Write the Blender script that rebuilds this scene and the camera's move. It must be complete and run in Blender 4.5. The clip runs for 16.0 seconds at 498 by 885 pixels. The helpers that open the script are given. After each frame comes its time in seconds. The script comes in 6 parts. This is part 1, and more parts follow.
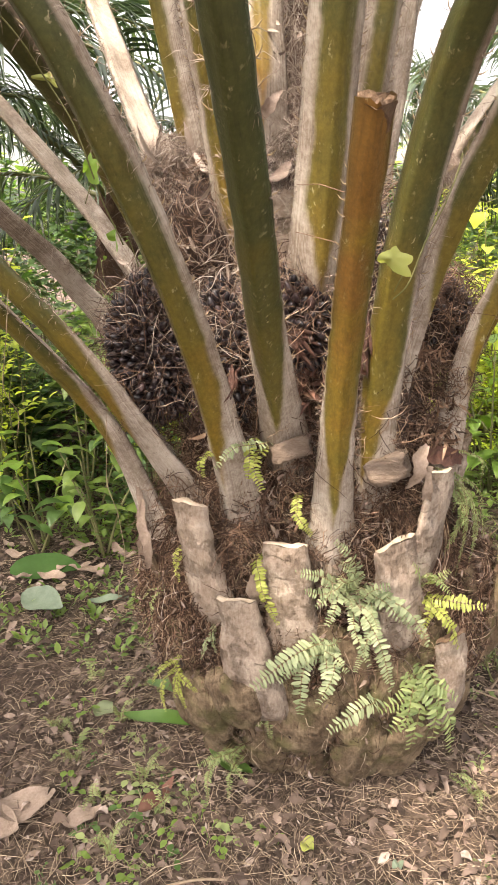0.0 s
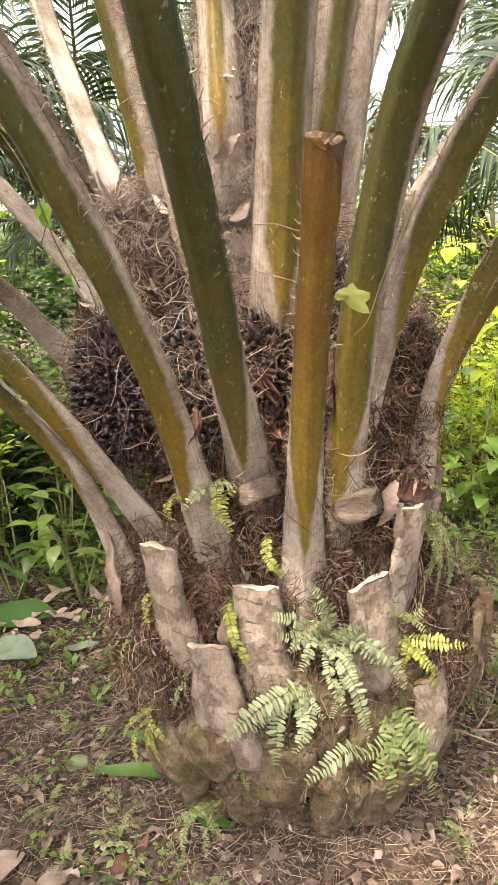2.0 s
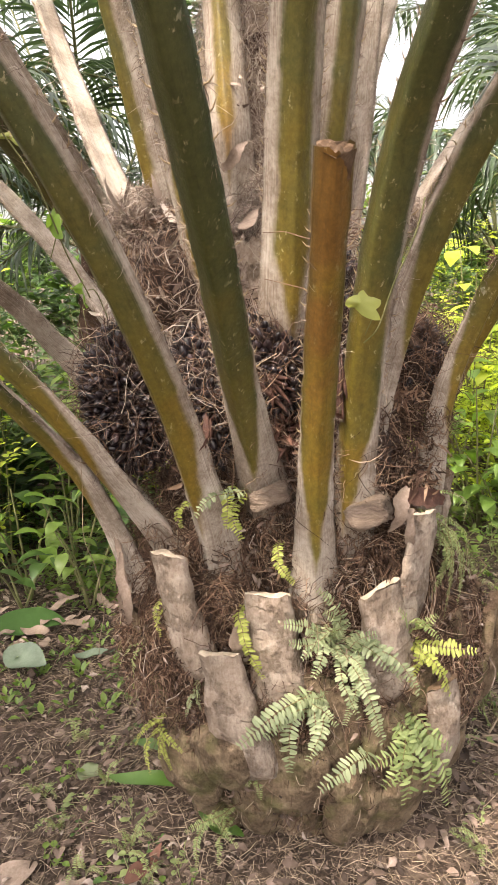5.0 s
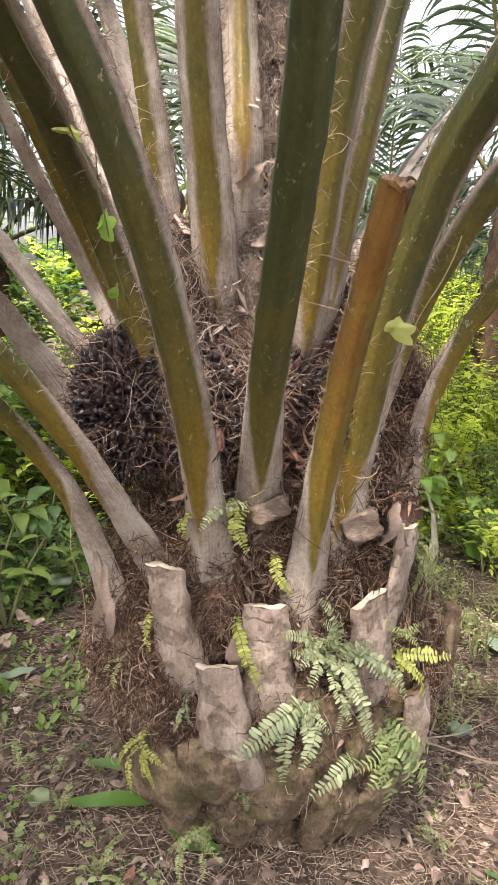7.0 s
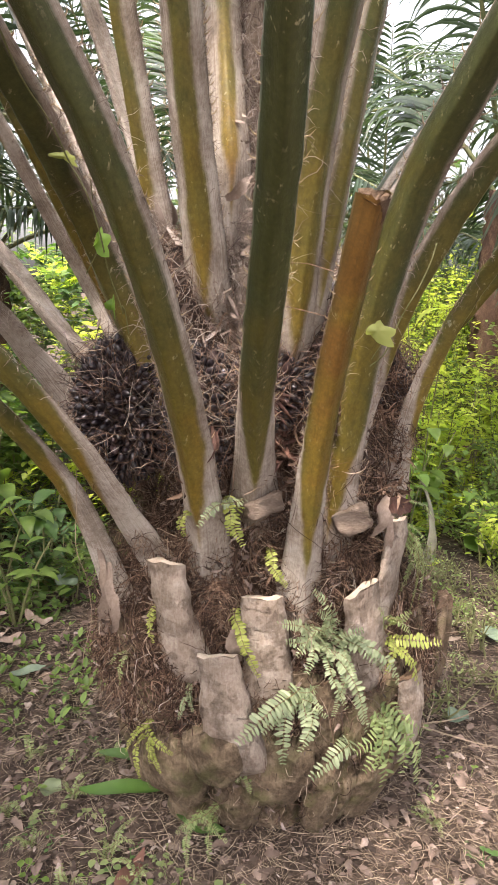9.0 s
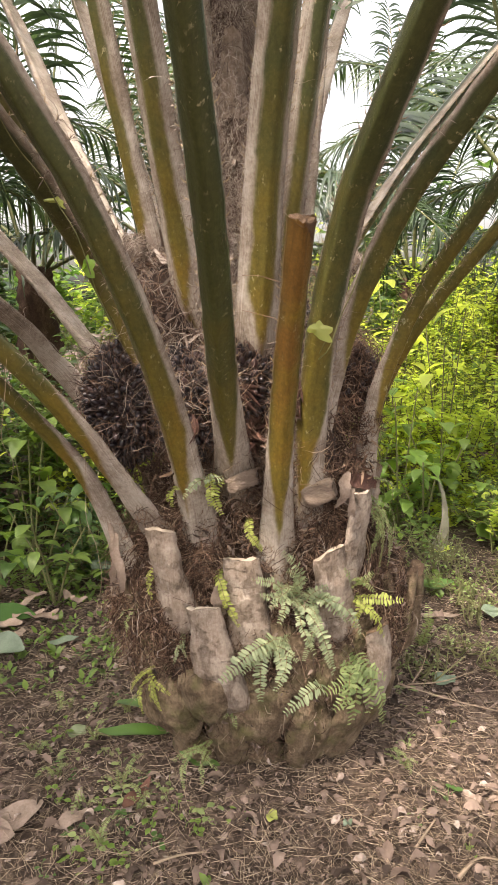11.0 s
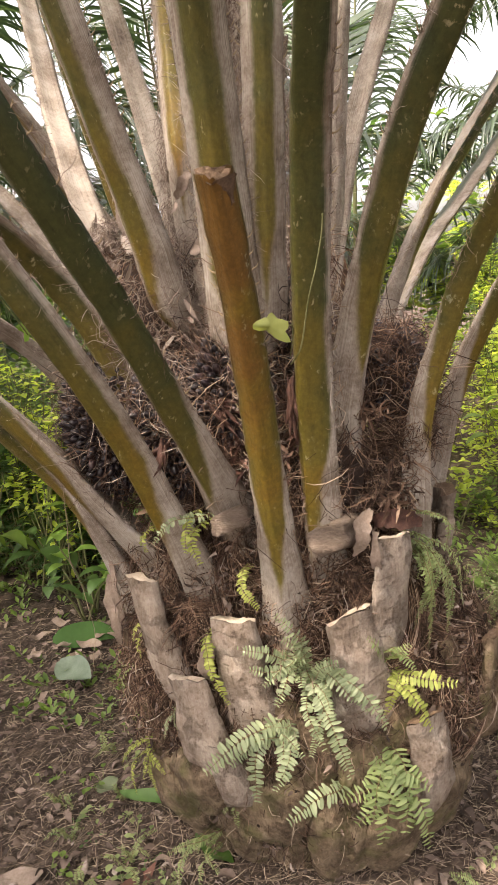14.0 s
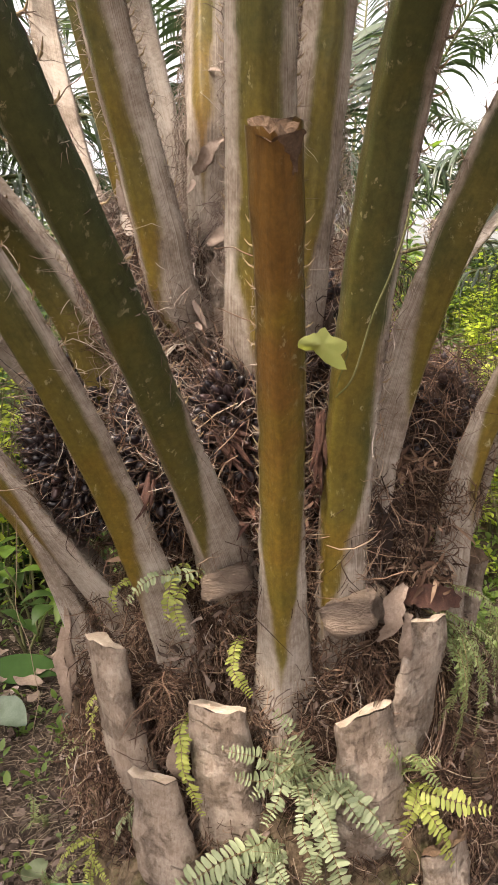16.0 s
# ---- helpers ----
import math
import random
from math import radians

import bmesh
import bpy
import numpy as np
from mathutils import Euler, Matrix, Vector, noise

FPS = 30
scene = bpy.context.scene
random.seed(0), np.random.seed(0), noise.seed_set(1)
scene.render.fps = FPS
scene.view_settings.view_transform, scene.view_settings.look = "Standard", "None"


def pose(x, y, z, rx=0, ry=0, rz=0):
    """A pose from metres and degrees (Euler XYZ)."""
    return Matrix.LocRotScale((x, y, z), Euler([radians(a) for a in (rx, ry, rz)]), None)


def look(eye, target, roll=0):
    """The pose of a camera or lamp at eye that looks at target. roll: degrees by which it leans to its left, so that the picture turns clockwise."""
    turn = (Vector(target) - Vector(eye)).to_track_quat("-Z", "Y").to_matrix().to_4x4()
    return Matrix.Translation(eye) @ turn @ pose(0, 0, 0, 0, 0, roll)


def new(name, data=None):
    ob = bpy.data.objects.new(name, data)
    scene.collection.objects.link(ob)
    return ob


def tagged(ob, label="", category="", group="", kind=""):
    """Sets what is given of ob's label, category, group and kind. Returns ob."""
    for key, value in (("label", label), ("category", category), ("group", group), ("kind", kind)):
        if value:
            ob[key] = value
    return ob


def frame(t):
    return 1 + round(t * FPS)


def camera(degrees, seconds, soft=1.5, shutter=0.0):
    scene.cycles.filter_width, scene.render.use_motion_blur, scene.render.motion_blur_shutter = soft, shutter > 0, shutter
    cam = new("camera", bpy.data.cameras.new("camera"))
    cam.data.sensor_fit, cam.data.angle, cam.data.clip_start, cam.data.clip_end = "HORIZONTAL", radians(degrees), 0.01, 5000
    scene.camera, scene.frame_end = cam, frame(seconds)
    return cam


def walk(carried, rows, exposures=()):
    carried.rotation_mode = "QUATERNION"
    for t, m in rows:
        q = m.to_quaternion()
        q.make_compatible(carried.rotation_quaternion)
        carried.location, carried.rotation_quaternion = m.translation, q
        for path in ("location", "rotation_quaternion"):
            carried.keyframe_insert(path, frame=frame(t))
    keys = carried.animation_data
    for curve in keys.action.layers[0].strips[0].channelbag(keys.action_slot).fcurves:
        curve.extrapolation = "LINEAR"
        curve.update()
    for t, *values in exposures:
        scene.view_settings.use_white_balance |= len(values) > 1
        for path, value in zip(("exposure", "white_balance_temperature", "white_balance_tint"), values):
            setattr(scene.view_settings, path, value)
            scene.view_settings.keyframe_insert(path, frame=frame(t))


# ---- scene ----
cam = camera(39.9, 16.0, soft=1.3)
PATH = [
    (0, (0.016, 0.007, 1.513), (-0.001, 1.924, 0.94), 0.0),
    (0.5, (0.052, 0.042, 1.5), (0.074, 1.969, 0.968), 0.1),
    (1, (0.059, 0.048, 1.505), (0.074, 1.985, 1.007), -0.8),
    (1.5, (0.059, 0.037, 1.514), (0.081, 1.98, 1.04), -0.7),
    (2, (0.066, 0.036, 1.515), (0.086, 1.979, 1.043), -1.2),
    (2.5, (0.071, 0.032, 1.515), (0.08, 1.976, 1.043), -1.4),
    (3, (0.075, 0.038, 1.513), (0.073, 1.982, 1.043), -1.0),
    (3.5, (0.077, 0.065, 1.496), (-0.004, 1.99, 0.959), -2.3),
    (4, (0.081, 0.058, 1.49), (0.032, 1.987, 0.963), -1.9),
    (4.5, (0.075, 0.045, 1.515), (0.028, 1.982, 1.019), -1.4),
    (5, (0.049, 0.038, 1.523), (0.061, 1.985, 1.062), -1.8),
    (5.2, (0.006, 0.036, 1.529), (0.099, 1.991, 1.117), -0.3),
    (7.3, (-0.309, 0.06, 1.522), (0.11, 1.97, 1.105), 2.7),
    (7.5, (-0.314, 0.067, 1.525), (0.074, 1.983, 1.104), 2.2),
    (8, (-0.327, 0.059, 1.533), (0.086, 1.979, 1.153), 3.6),
    (8.5, (-0.314, 0.035, 1.541), (0.088, 1.952, 1.138), 1.4),
    (8.7, (-0.305, 0.016, 1.542), (0.103, 1.928, 1.123), 1.3),
    (10.8, (-0.138, -0.388, 1.542), (0.129, 1.551, 1.134), 0.1),
    (11, (-0.122, -0.383, 1.544), (0.121, 1.561, 1.145), -0.8),
    (11.5, (-0.065, -0.286, 1.548), (0.213, 1.668, 1.226), -1.1),
    (12, (0.019, -0.119, 1.544), (0.223, 1.84, 1.197), -0.4),
    (12.5, (0.071, -0.081, 1.554), (0.297, 1.877, 1.218), -1.1),
    (13, (0.162, -0.028, 1.531), (0.141, 1.943, 1.191), -3.1),
    (13.5, (0.345, 0.065, 1.531), (0.041, 2.001, 1.128), -4.2),
    (14, (0.449, 0.086, 1.529), (0.086, 2.009, 1.117), -5.9),
    (14.5, (0.484, 0.083, 1.54), (0.248, 2.019, 1.096), -5.1),
    (15, (0.459, 0.098, 1.528), (0.229, 2.028, 1.054), -2.8),
    (15.5, (0.399, 0.22, 1.535), (0.197, 2.176, 1.17), -2.8),
    (16, (0.294, 0.395, 1.522), (0.05, 2.344, 1.141), 0.1),
]
LIGHT = [(0, 2.02, 7100, 17), (3, 1.96, 7100, 17), (5, 1.89, 7000, 17), (7.5, 1.76, 6450, 19), (8.5, 1.76, 6450, 19), (11, 1.55, 6950, 17), (12.5, 1.49, 6950, 18), (14.5, 1.57, 7050, 18), (15.5, 1.55, 7050, 18), (16, 1.48, 7050, 19)]
walk(cam, [(t, look(eye, target, roll)) for t, eye, target, roll in PATH], exposures=LIGHT)

# ---- world, sun, exposure ----
SUN_ELEVATION, SUN_AZIMUTH = 64.0, 226.0     # degrees; azimuth clockwise from +y
world = bpy.data.worlds.new("daylight")
scene.world = world
world.use_nodes = True
wn = world.node_tree
wn.nodes.clear()
sky = wn.nodes.new("ShaderNodeTexSky")
sky.sky_type = "NISHITA"
sky.sun_disc = False
sky.sun_elevation = radians(SUN_ELEVATION)
sky.sun_rotation = radians(SUN_AZIMUTH)
sky.dust_density = 8.0
sky.air_density = 1.3
sky_bg = wn.nodes.new("ShaderNodeBackground")
sky_bg.inputs["Strength"].default_value = 0.15
sky_out = wn.nodes.new("ShaderNodeOutputWorld")
haze = wn.nodes.new("ShaderNodeHueSaturation")      # humid white sky
haze.inputs["Saturation"].default_value = 0.35
haze.inputs["Value"].default_value = 1.6
wn.links.new(sky.outputs[0], haze.inputs["Color"])
wn.links.new(haze.outputs[0], sky_bg.inputs["Color"])
wn.links.new(sky_bg.outputs[0], sky_out.inputs["Surface"])

sun_data = bpy.data.lights.new("sun", "SUN")
sun_data.energy = 2.4
sun_data.angle = radians(2.5)
sun_data.color = (1.0, 0.93, 0.80)
sun = new("sun", sun_data)
_a, _e = radians(SUN_AZIMUTH), radians(SUN_ELEVATION)
sun_dir = Vector((math.sin(_a) * math.cos(_e), math.cos(_a) * math.cos(_e), math.sin(_e)))
sun.matrix_world = look(sun_dir * 30, (0, 0, 0))


# ---- materials ----
class Shader:
    """A small wrapper round one node material."""

    def __init__(self, name):
        self.mat = bpy.data.materials.new(name)
        self.mat.use_nodes = True
        self.tree = self.mat.node_tree
        self.tree.nodes.clear()
        self.out = self.node("ShaderNodeOutputMaterial")

    def node(self, kind, **inputs):
        n = self.tree.nodes.new(kind)
        for key, value in inputs.items():
            self.put(value, n.inputs[key.replace("_", " ")])
        return n

    def put(self, value, socket):
        if isinstance(value, bpy.types.NodeSocket):
            self.tree.links.new(value, socket)
        else:
            socket.default_value = value

    def coords(self, kind="Object", scale=(1, 1, 1)):
        c = self.node("ShaderNodeTexCoord")
        m = self.node("ShaderNodeMapping", Vector=c.outputs[kind], Scale=scale)
        return m.outputs[0]

    def noise(self, vector, scale, detail=4.0, rough=0.55):
        n = self.node("ShaderNodeTexNoise", Vector=vector, Scale=scale, Detail=detail, Roughness=rough)
        return n.outputs["Fac"]

    def ramp(self, fac, stops):
        n = self.node("ShaderNodeValToRGB", Fac=fac)
        r = n.color_ramp
        while len(r.elements) < len(stops):
            r.elements.new(0.5)
        for e, (p, c) in zip(r.elements, stops):
            e.position = p
            e.color = (*c, 1) if len(c) == 3 else c
        return n.outputs["Color"]

    def grey(self, fac, lo, hi):
        n = self.node("ShaderNodeMapRange", Value=fac)
        n.inputs["From Min"].default_value, n.inputs["From Max"].default_value = lo, hi
        n.interpolation_type = "SMOOTHSTEP"
        return n.outputs[0]

    def math(self, op, a, b=0.0, c=0.0):
        n = self.node("ShaderNodeMath")
        n.operation = op
        for i, v in enumerate((a, b, c)):
            self.put(v, n.inputs[i])
        return n.outputs[0]

    def mix(self, fac, a, b, how="MIX"):
        n = self.node("ShaderNodeMix")
        n.data_type, n.blend_type = "RGBA", how
        self.put(fac, n.inputs[0])
        self.put((*a, 1) if isinstance(a, tuple) else a, n.inputs[6])
        self.put((*b, 1) if isinstance(b, tuple) else b, n.inputs[7])
        return n.outputs[2]

    def bump(self, height, strength, distance=0.01):
        return self.node("ShaderNodeBump", Height=height, Strength=strength, Distance=distance).outputs[0]

    def finish(self, colour, rough=0.8, normal=None, translucent=0.0, spec=0.5, glow_colour=None):
        p = self.node("ShaderNodeBsdfPrincipled", Roughness=rough)
        self.put((*colour, 1) if isinstance(colour, tuple) else colour, p.inputs["Base Color"])
        p.inputs["Specular IOR Level"].default_value = spec
        if normal is not None:
            self.put(normal, p.inputs["Normal"])
        surface = p.outputs[0]
        if translucent:
            t = self.node("ShaderNodeBsdfTranslucent")
            self.put(glow_colour if glow_colour is not None else colour, t.inputs["Color"])
            m = self.node("ShaderNodeMixShader", Fac=translucent)
            self.tree.links.new(surface, m.inputs[1])
            self.tree.links.new(t.outputs[0], m.inputs[2])
            surface = m.outputs[0]
        self.tree.links.new(surface, self.out.inputs["Surface"])
        return self.mat


def rough_material(name, stops, scale, rough=0.85, bump=0.6, stretch=(1, 1, 1), fine=9.0, spec=0.3, depth=0.01):
    """Two scales of noise in colour and relief."""
    s = Shader(name)
    v = s.coords("Object", stretch)
    big, small = s.noise(v, scale), s.noise(v, scale * fine, 6.0, 0.65)
    fac = s.math("ADD", s.math("MULTIPLY", big, 0.55), s.math("MULTIPLY", small, 0.45))
    col = s.ramp(fac, stops)
    return s.finish(col, rough, s.bump(fac, bump, depth), spec=spec)


def leaf_material(name, dark, light, translucent=0.4, rough=0.5, island=True, glow=1.6, spec=0.4):
    """A leaf: varied from leaf to leaf, blotched, letting some light through."""
    s = Shader(name)
    if island:
        rnd = s.node("ShaderNodeNewGeometry").outputs["Random Per Island"]
    else:
        rnd = s.node("ShaderNodeObjectInfo").outputs["Random"]
    n = s.noise(s.coords(), 38.0, 3.0)
    f = s.math("ADD", s.math("MULTIPLY", rnd, 0.7), s.math("MULTIPLY", n, 0.4))
    col = s.ramp(f, [(0.1, dark), (0.95, light)])
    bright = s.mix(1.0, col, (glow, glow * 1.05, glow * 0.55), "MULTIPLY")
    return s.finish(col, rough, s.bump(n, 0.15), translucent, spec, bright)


def petiole_material():
    """Leaf stalk: smooth olive-brown keel that narrows to a point towards the grey fibrous base; grey margins and inner face."""
    s = Shader("petiole_skin")
    uv = s.node("ShaderNodeSeparateXYZ")
    s.tree.links.new(s.node("ShaderNodeTexCoord").outputs["UV"], uv.inputs[0])
    u, v = uv.outputs[0], uv.outputs[1]
    tint = s.node("ShaderNodeSeparateColor")
    s.tree.links.new(s.node("ShaderNodeObjectInfo").outputs["Color"], tint.inputs[0])
    shift, margin = tint.outputs[0], tint.outputs[1]
    slope = s.math("SUBTRACT", s.math("MULTIPLY", tint.outputs[2], 1.4), 0.7)
    obj = s.coords()
    streak = s.noise(s.coords("UV", (110, 2.2, 1)), 1.0, 6.0, 0.7)
    cloud = s.noise(obj, 9.0, 5.0)
    fine = s.noise(obj, 90.0, 4.0, 0.7)
    a = s.math("ABSOLUTE", s.math("SUBTRACT", u, 0.5))
    width = s.math("MINIMUM", s.math("ADD", s.math("MULTIPLY", v, 1.25), 0.02), margin)
    width = s.math("ADD", width, s.math("ADD", s.math("MULTIPLY", s.math("SUBTRACT", streak, 0.5), 0.22), s.math("MULTIPLY", s.math("SUBTRACT", cloud, 0.5), 0.25)))
    green = s.grey(s.math("SUBTRACT", width, a), -0.05, 0.06)
    along = s.math("ADD", s.math("MULTIPLY", v, slope), s.math("MULTIPLY", s.math("SUBTRACT", cloud, 0.5), 0.8))
    along = s.math("ADD", along, s.math("SUBTRACT", shift, 0.5))
    skin = s.ramp(along, [(0.0, (0.165, 0.086, 0.020)), (0.2, (0.178, 0.117, 0.020)), (0.4, (0.142, 0.110, 0.021)), (0.85, (0.066, 0.074, 0.024))])
    skin = s.mix(s.grey(fine, 0.3, 0.75), s.mix(1.0, skin, (0.68, 0.68, 0.68), "MULTIPLY"), skin)
    rub = s.noise(s.coords("UV", (9, 16.0, 1)), 1.0, 6.0, 0.65)
    skin = s.mix(s.math("MULTIPLY", s.grey(rub, 0.46, 0.72), 0.55), skin, s.mix(1.0, skin, (0.45, 0.42, 0.42), "MULTIPLY"))
    scurf = s.noise(s.coords("Object", (1, 1, 0.6)), 85.0, 5.0, 0.65)
    lichen = s.math("MULTIPLY", s.grey(scurf, 0.575, 0.645), s.grey(cloud, 0.36, 0.54))
    skin = s.mix(s.math("MULTIPLY", lichen, s.grey(s.noise(obj, 23.0, 3.0), 0.42, 0.72)), skin, (0.34, 0.30, 0.18))
    # Flanks: natural green tint plus edge shade, both put into the skin colour.
    skin = s.mix(s.math("MULTIPLY", s.grey(s.math("ADD", a, s.math("MULTIPLY", s.math("SUBTRACT", cloud, 0.5), 0.3)), 0.16, 0.46), 0.7), skin, s.mix(1.0, skin, (0.42, 0.60, 0.9), "MULTIPLY"))
    wool = s.ramp(s.math("ADD", s.math("MULTIPLY", streak, 0.45), s.math("ADD", s.math("MULTIPLY", cloud, 0.42), s.math("MULTIPLY", fine, 0.22))),
                  [(0.38, (0.075, 0.052, 0.035)), (0.5, (0.215, 0.172, 0.132)), (0.63, (0.42, 0.37, 0.31))])
    col = s.mix(green, wool, skin)
    rough = s.math("SUBTRACT", 0.92, s.math("MULTIPLY", green, 0.60))
    h = s.math("ADD", s.math("MULTIPLY", streak, s.math("SUBTRACT", 1.0, s.math("MULTIPLY", green, 0.85))), s.math("MULTIPLY", fine, 0.25))
    return s.finish(col, rough, s.bump(h, 0.55, 0.006), spec=0.35)


M_PETIOLE = petiole_material()
M_SPINE = rough_material("spine_tan", [(0.2, (0.18, 0.12, 0.06)), (0.8, (0.40, 0.32, 0.20))], 40)
# Bark colour darkened so the gaps between leaf bases look deeply shaded.
M_BARK = rough_material("bole_fibre_bark", [(0.3, (0.025, 0.013, 0.008)), (0.5, (0.07, 0.038, 0.023)), (0.72, (0.19, 0.12, 0.078))], 9, bump=1.0, stretch=(1, 1, 0.5), depth=0.03)


def stub_material(name, stops, moss=0.0):
    """Weathered leaf base: grey skin worn to brown fibre in patches, with fine lengthwise grain and wrinkles across."""
    s = Shader(name)
    v = s.coords()
    big, small = s.noise(v, 13.0, 6.0, 0.65), s.noise(v, 95.0, 6.0, 0.7)
    grain = s.noise(s.coords("Object", (1, 1, 0.10)), 150.0, 6.0, 0.7)
    bent = s.node("ShaderNodeVectorMath")
    bent.operation = "ADD"
    s.put(s.coords("Object", (0.16, 0.16, 1)), bent.inputs[0])
    s.put(s.math("MULTIPLY", s.noise(v, 8.0, 3.0), 0.05), bent.inputs[1])
    ring = s.noise(bent.outputs[0], 62.0, 5.0, 0.65)
    fac = s.math("ADD", s.math("MULTIPLY", big, 0.52), s.math("ADD", s.math("MULTIPLY", small, 0.28), s.math("MULTIPLY", grain, 0.20)))
    col = s.ramp(fac, stops)
    worn = s.grey(s.noise(v, 15.0, 8.0, 0.75), 0.50, 0.62)
    col = s.mix(s.math("MULTIPLY", worn, 0.34), col, s.mix(s.grey(small, 0.3, 0.7), (0.045, 0.026, 0.017), (0.17, 0.105, 0.066)))
    crack = s.math("MAXIMUM", s.grey(grain, 0.34, 0.26), s.grey(ring, 0.38, 0.30))
    col = s.mix(s.math("MULTIPLY", crack, 0.30), col, (0.05, 0.031, 0.02))
    if moss:
        col = s.mix(s.math("MULTIPLY", s.grey(s.noise(v, 14.0, 5.0), 0.46, 0.7), moss), col, (0.10, 0.095, 0.035))
    h = s.math("SUBTRACT", fac, s.math("ADD", s.math("MULTIPLY", crack, 0.5), s.math("MULTIPLY", worn, 0.25)))
    return s.finish(col, 0.88, s.bump(h, 1.0, 0.022), spec=0.25)


M_STUB = stub_material("leaf_base_wood", [(0.36, (0.13, 0.094, 0.068)), (0.45, (0.225, 0.172, 0.13)), (0.54, (0.31, 0.25, 0.197)), (0.66, (0.44, 0.38, 0.315))])
M_OLDSTUB = stub_material("old_leaf_base", [(0.36, (0.055, 0.037, 0.022)), (0.46, (0.12, 0.085, 0.052)), (0.56, (0.205, 0.15, 0.095)), (0.68, (0.32, 0.245, 0.165))], 0.75)
M_CUT = rough_material("fresh_cut_pith", [(0.3, (0.26, 0.20, 0.145)), (0.55, (0.41, 0.34, 0.265)), (0.8, (0.56, 0.50, 0.42))], 25, bump=0.6, stretch=(1, 1, 3))
M_CUTOLD = rough_material("weathered_cut", [(0.3, (0.045, 0.027, 0.016)), (0.55, (0.13, 0.082, 0.05)), (0.8, (0.30, 0.22, 0.15))], 30, bump=0.9)
M_SPIKELET = rough_material("withered_flower_spike", [(0.3, (0.022, 0.010, 0.008)), (0.55, (0.075, 0.034, 0.023)), (0.8, (0.17, 0.088, 0.06))], 70, rough=0.7, bump=0.6)
M_CUTTAN = rough_material("tan_cut_fibre", [(0.3, (0.085, 0.057, 0.040)), (0.5, (0.19, 0.142, 0.106)), (0.75, (0.34, 0.275, 0.215))], 26, bump=1.0, stretch=(0.4, 1, 2.5), depth=0.02)
M_FRUIT_CORE = rough_material("bunch_core", [(0.3, (0.012, 0.008, 0.008)), (0.7, (0.06, 0.035, 0.022))], 30, bump=1.0)


def island_material(name, stops, rough=0.9, spec=0.2, translucent=0.0):
    s = Shader(name)
    rnd = s.node("ShaderNodeNewGeometry").outputs["Random Per Island"]
    n = s.noise(s.coords(), 60.0, 3.0)
    f = s.math("ADD", s.math("MULTIPLY", rnd, 0.8), s.math("MULTIPLY", n, 0.25))
    return s.finish(s.ramp(f, stops), rough, s.bump(n, 0.3), translucent, spec)


M_FIBRE = island_material("brown_fibre", [(0.1, (0.018, 0.010, 0.007)), (0.5, (0.085, 0.048, 0.031)), (0.82, (0.225, 0.145, 0.097)), (1.0, (0.52, 0.42, 0.31))])
M_HAIR = island_material("pale_fibre", [(0.1, (0.09, 0.062, 0.05)), (0.6, (0.24, 0.188, 0.152)), (1.0, (0.50, 0.44, 0.37))])
M_SPIKE = island_material("bunch_spike", [(0.1, (0.022, 0.014, 0.012)), (0.5, (0.065, 0.040, 0.032)), (0.85, (0.16, 0.105, 0.08)), (1.0, (0.42, 0.34, 0.28))], 0.75, 0.4)
M_BRACT = island_material("dry_bract", [(0.1, (0.045, 0.022, 0.017)), (0.6, (0.125, 0.062, 0.043)), (1.0, (0.27, 0.175, 0.12))], 0.8)


def fruit_material():
    s = Shader("fruit_skin")
    rnd = s.node("ShaderNodeObjectInfo").outputs["Random"]
    n = s.noise(s.coords(), 80.0, 3.0)
    f = s.math("ADD", s.math("MULTIPLY", rnd, 0.7), s.math("MULTIPLY", n, 0.35))
    col = s.ramp(f, [(0.1, (0.006, 0.0045, 0.006)), (0.6, (0.016, 0.010, 0.012)), (0.95, (0.06, 0.032, 0.028))])
    return s.finish(col, 0.30, s.bump(n, 0.4, 0.004), spec=0.45)


M_FRUIT = fruit_material()
M_LEAFLET = leaf_material("palm_leaflet", (0.028, 0.055, 0.022), (0.075, 0.12, 0.045), 0.3, 0.42, spec=0.6)
M_FARLEAFLET = leaf_material("far_palm_leaflet", (0.016, 0.034, 0.018), (0.055, 0.085, 0.04), 0.25, 0.42, spec=0.6)
M_RACHIS = rough_material("rachis_green", [(0.3, (0.06, 0.07, 0.025)), (0.7, (0.14, 0.14, 0.055))], 14, rough=0.6, bump=0.2)
M_FERN = leaf_material("fern_grey_green", (0.125, 0.155, 0.08), (0.26, 0.30, 0.17), 0.2, 0.5, island=False)
M_FERNYELLOW = leaf_material("fern_yellow_green", (0.17, 0.205, 0.04), (0.33, 0.355, 0.095), 0.35, 0.5, island=False)
M_FERNDARK = leaf_material("fern_mid_green", (0.12, 0.165, 0.06), (0.25, 0.30, 0.125), 0.25, 0.5, island=False)
M_FERNSTEM = rough_material("fern_stem", [(0.3, (0.12, 0.08, 0.04)), (0.7, (0.25, 0.20, 0.09))], 60)
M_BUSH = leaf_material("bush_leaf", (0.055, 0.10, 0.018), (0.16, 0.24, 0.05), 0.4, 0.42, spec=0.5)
# Bush leaf lightened in colour and glow to stand in for sunlight.
M_BUSHSUNTINT = leaf_material("sun_tinted_bush_leaf", (0.21, 0.285, 0.045), (0.46, 0.50, 0.11), 0.55, 0.5, glow=2.0)
# Bush leaf darkened in colour to stand in for shade.
M_BUSHSHADETINT = leaf_material("shade_tinted_bush_leaf", (0.025, 0.065, 0.016), (0.075, 0.14, 0.035), 0.35, 0.4, spec=0.5)
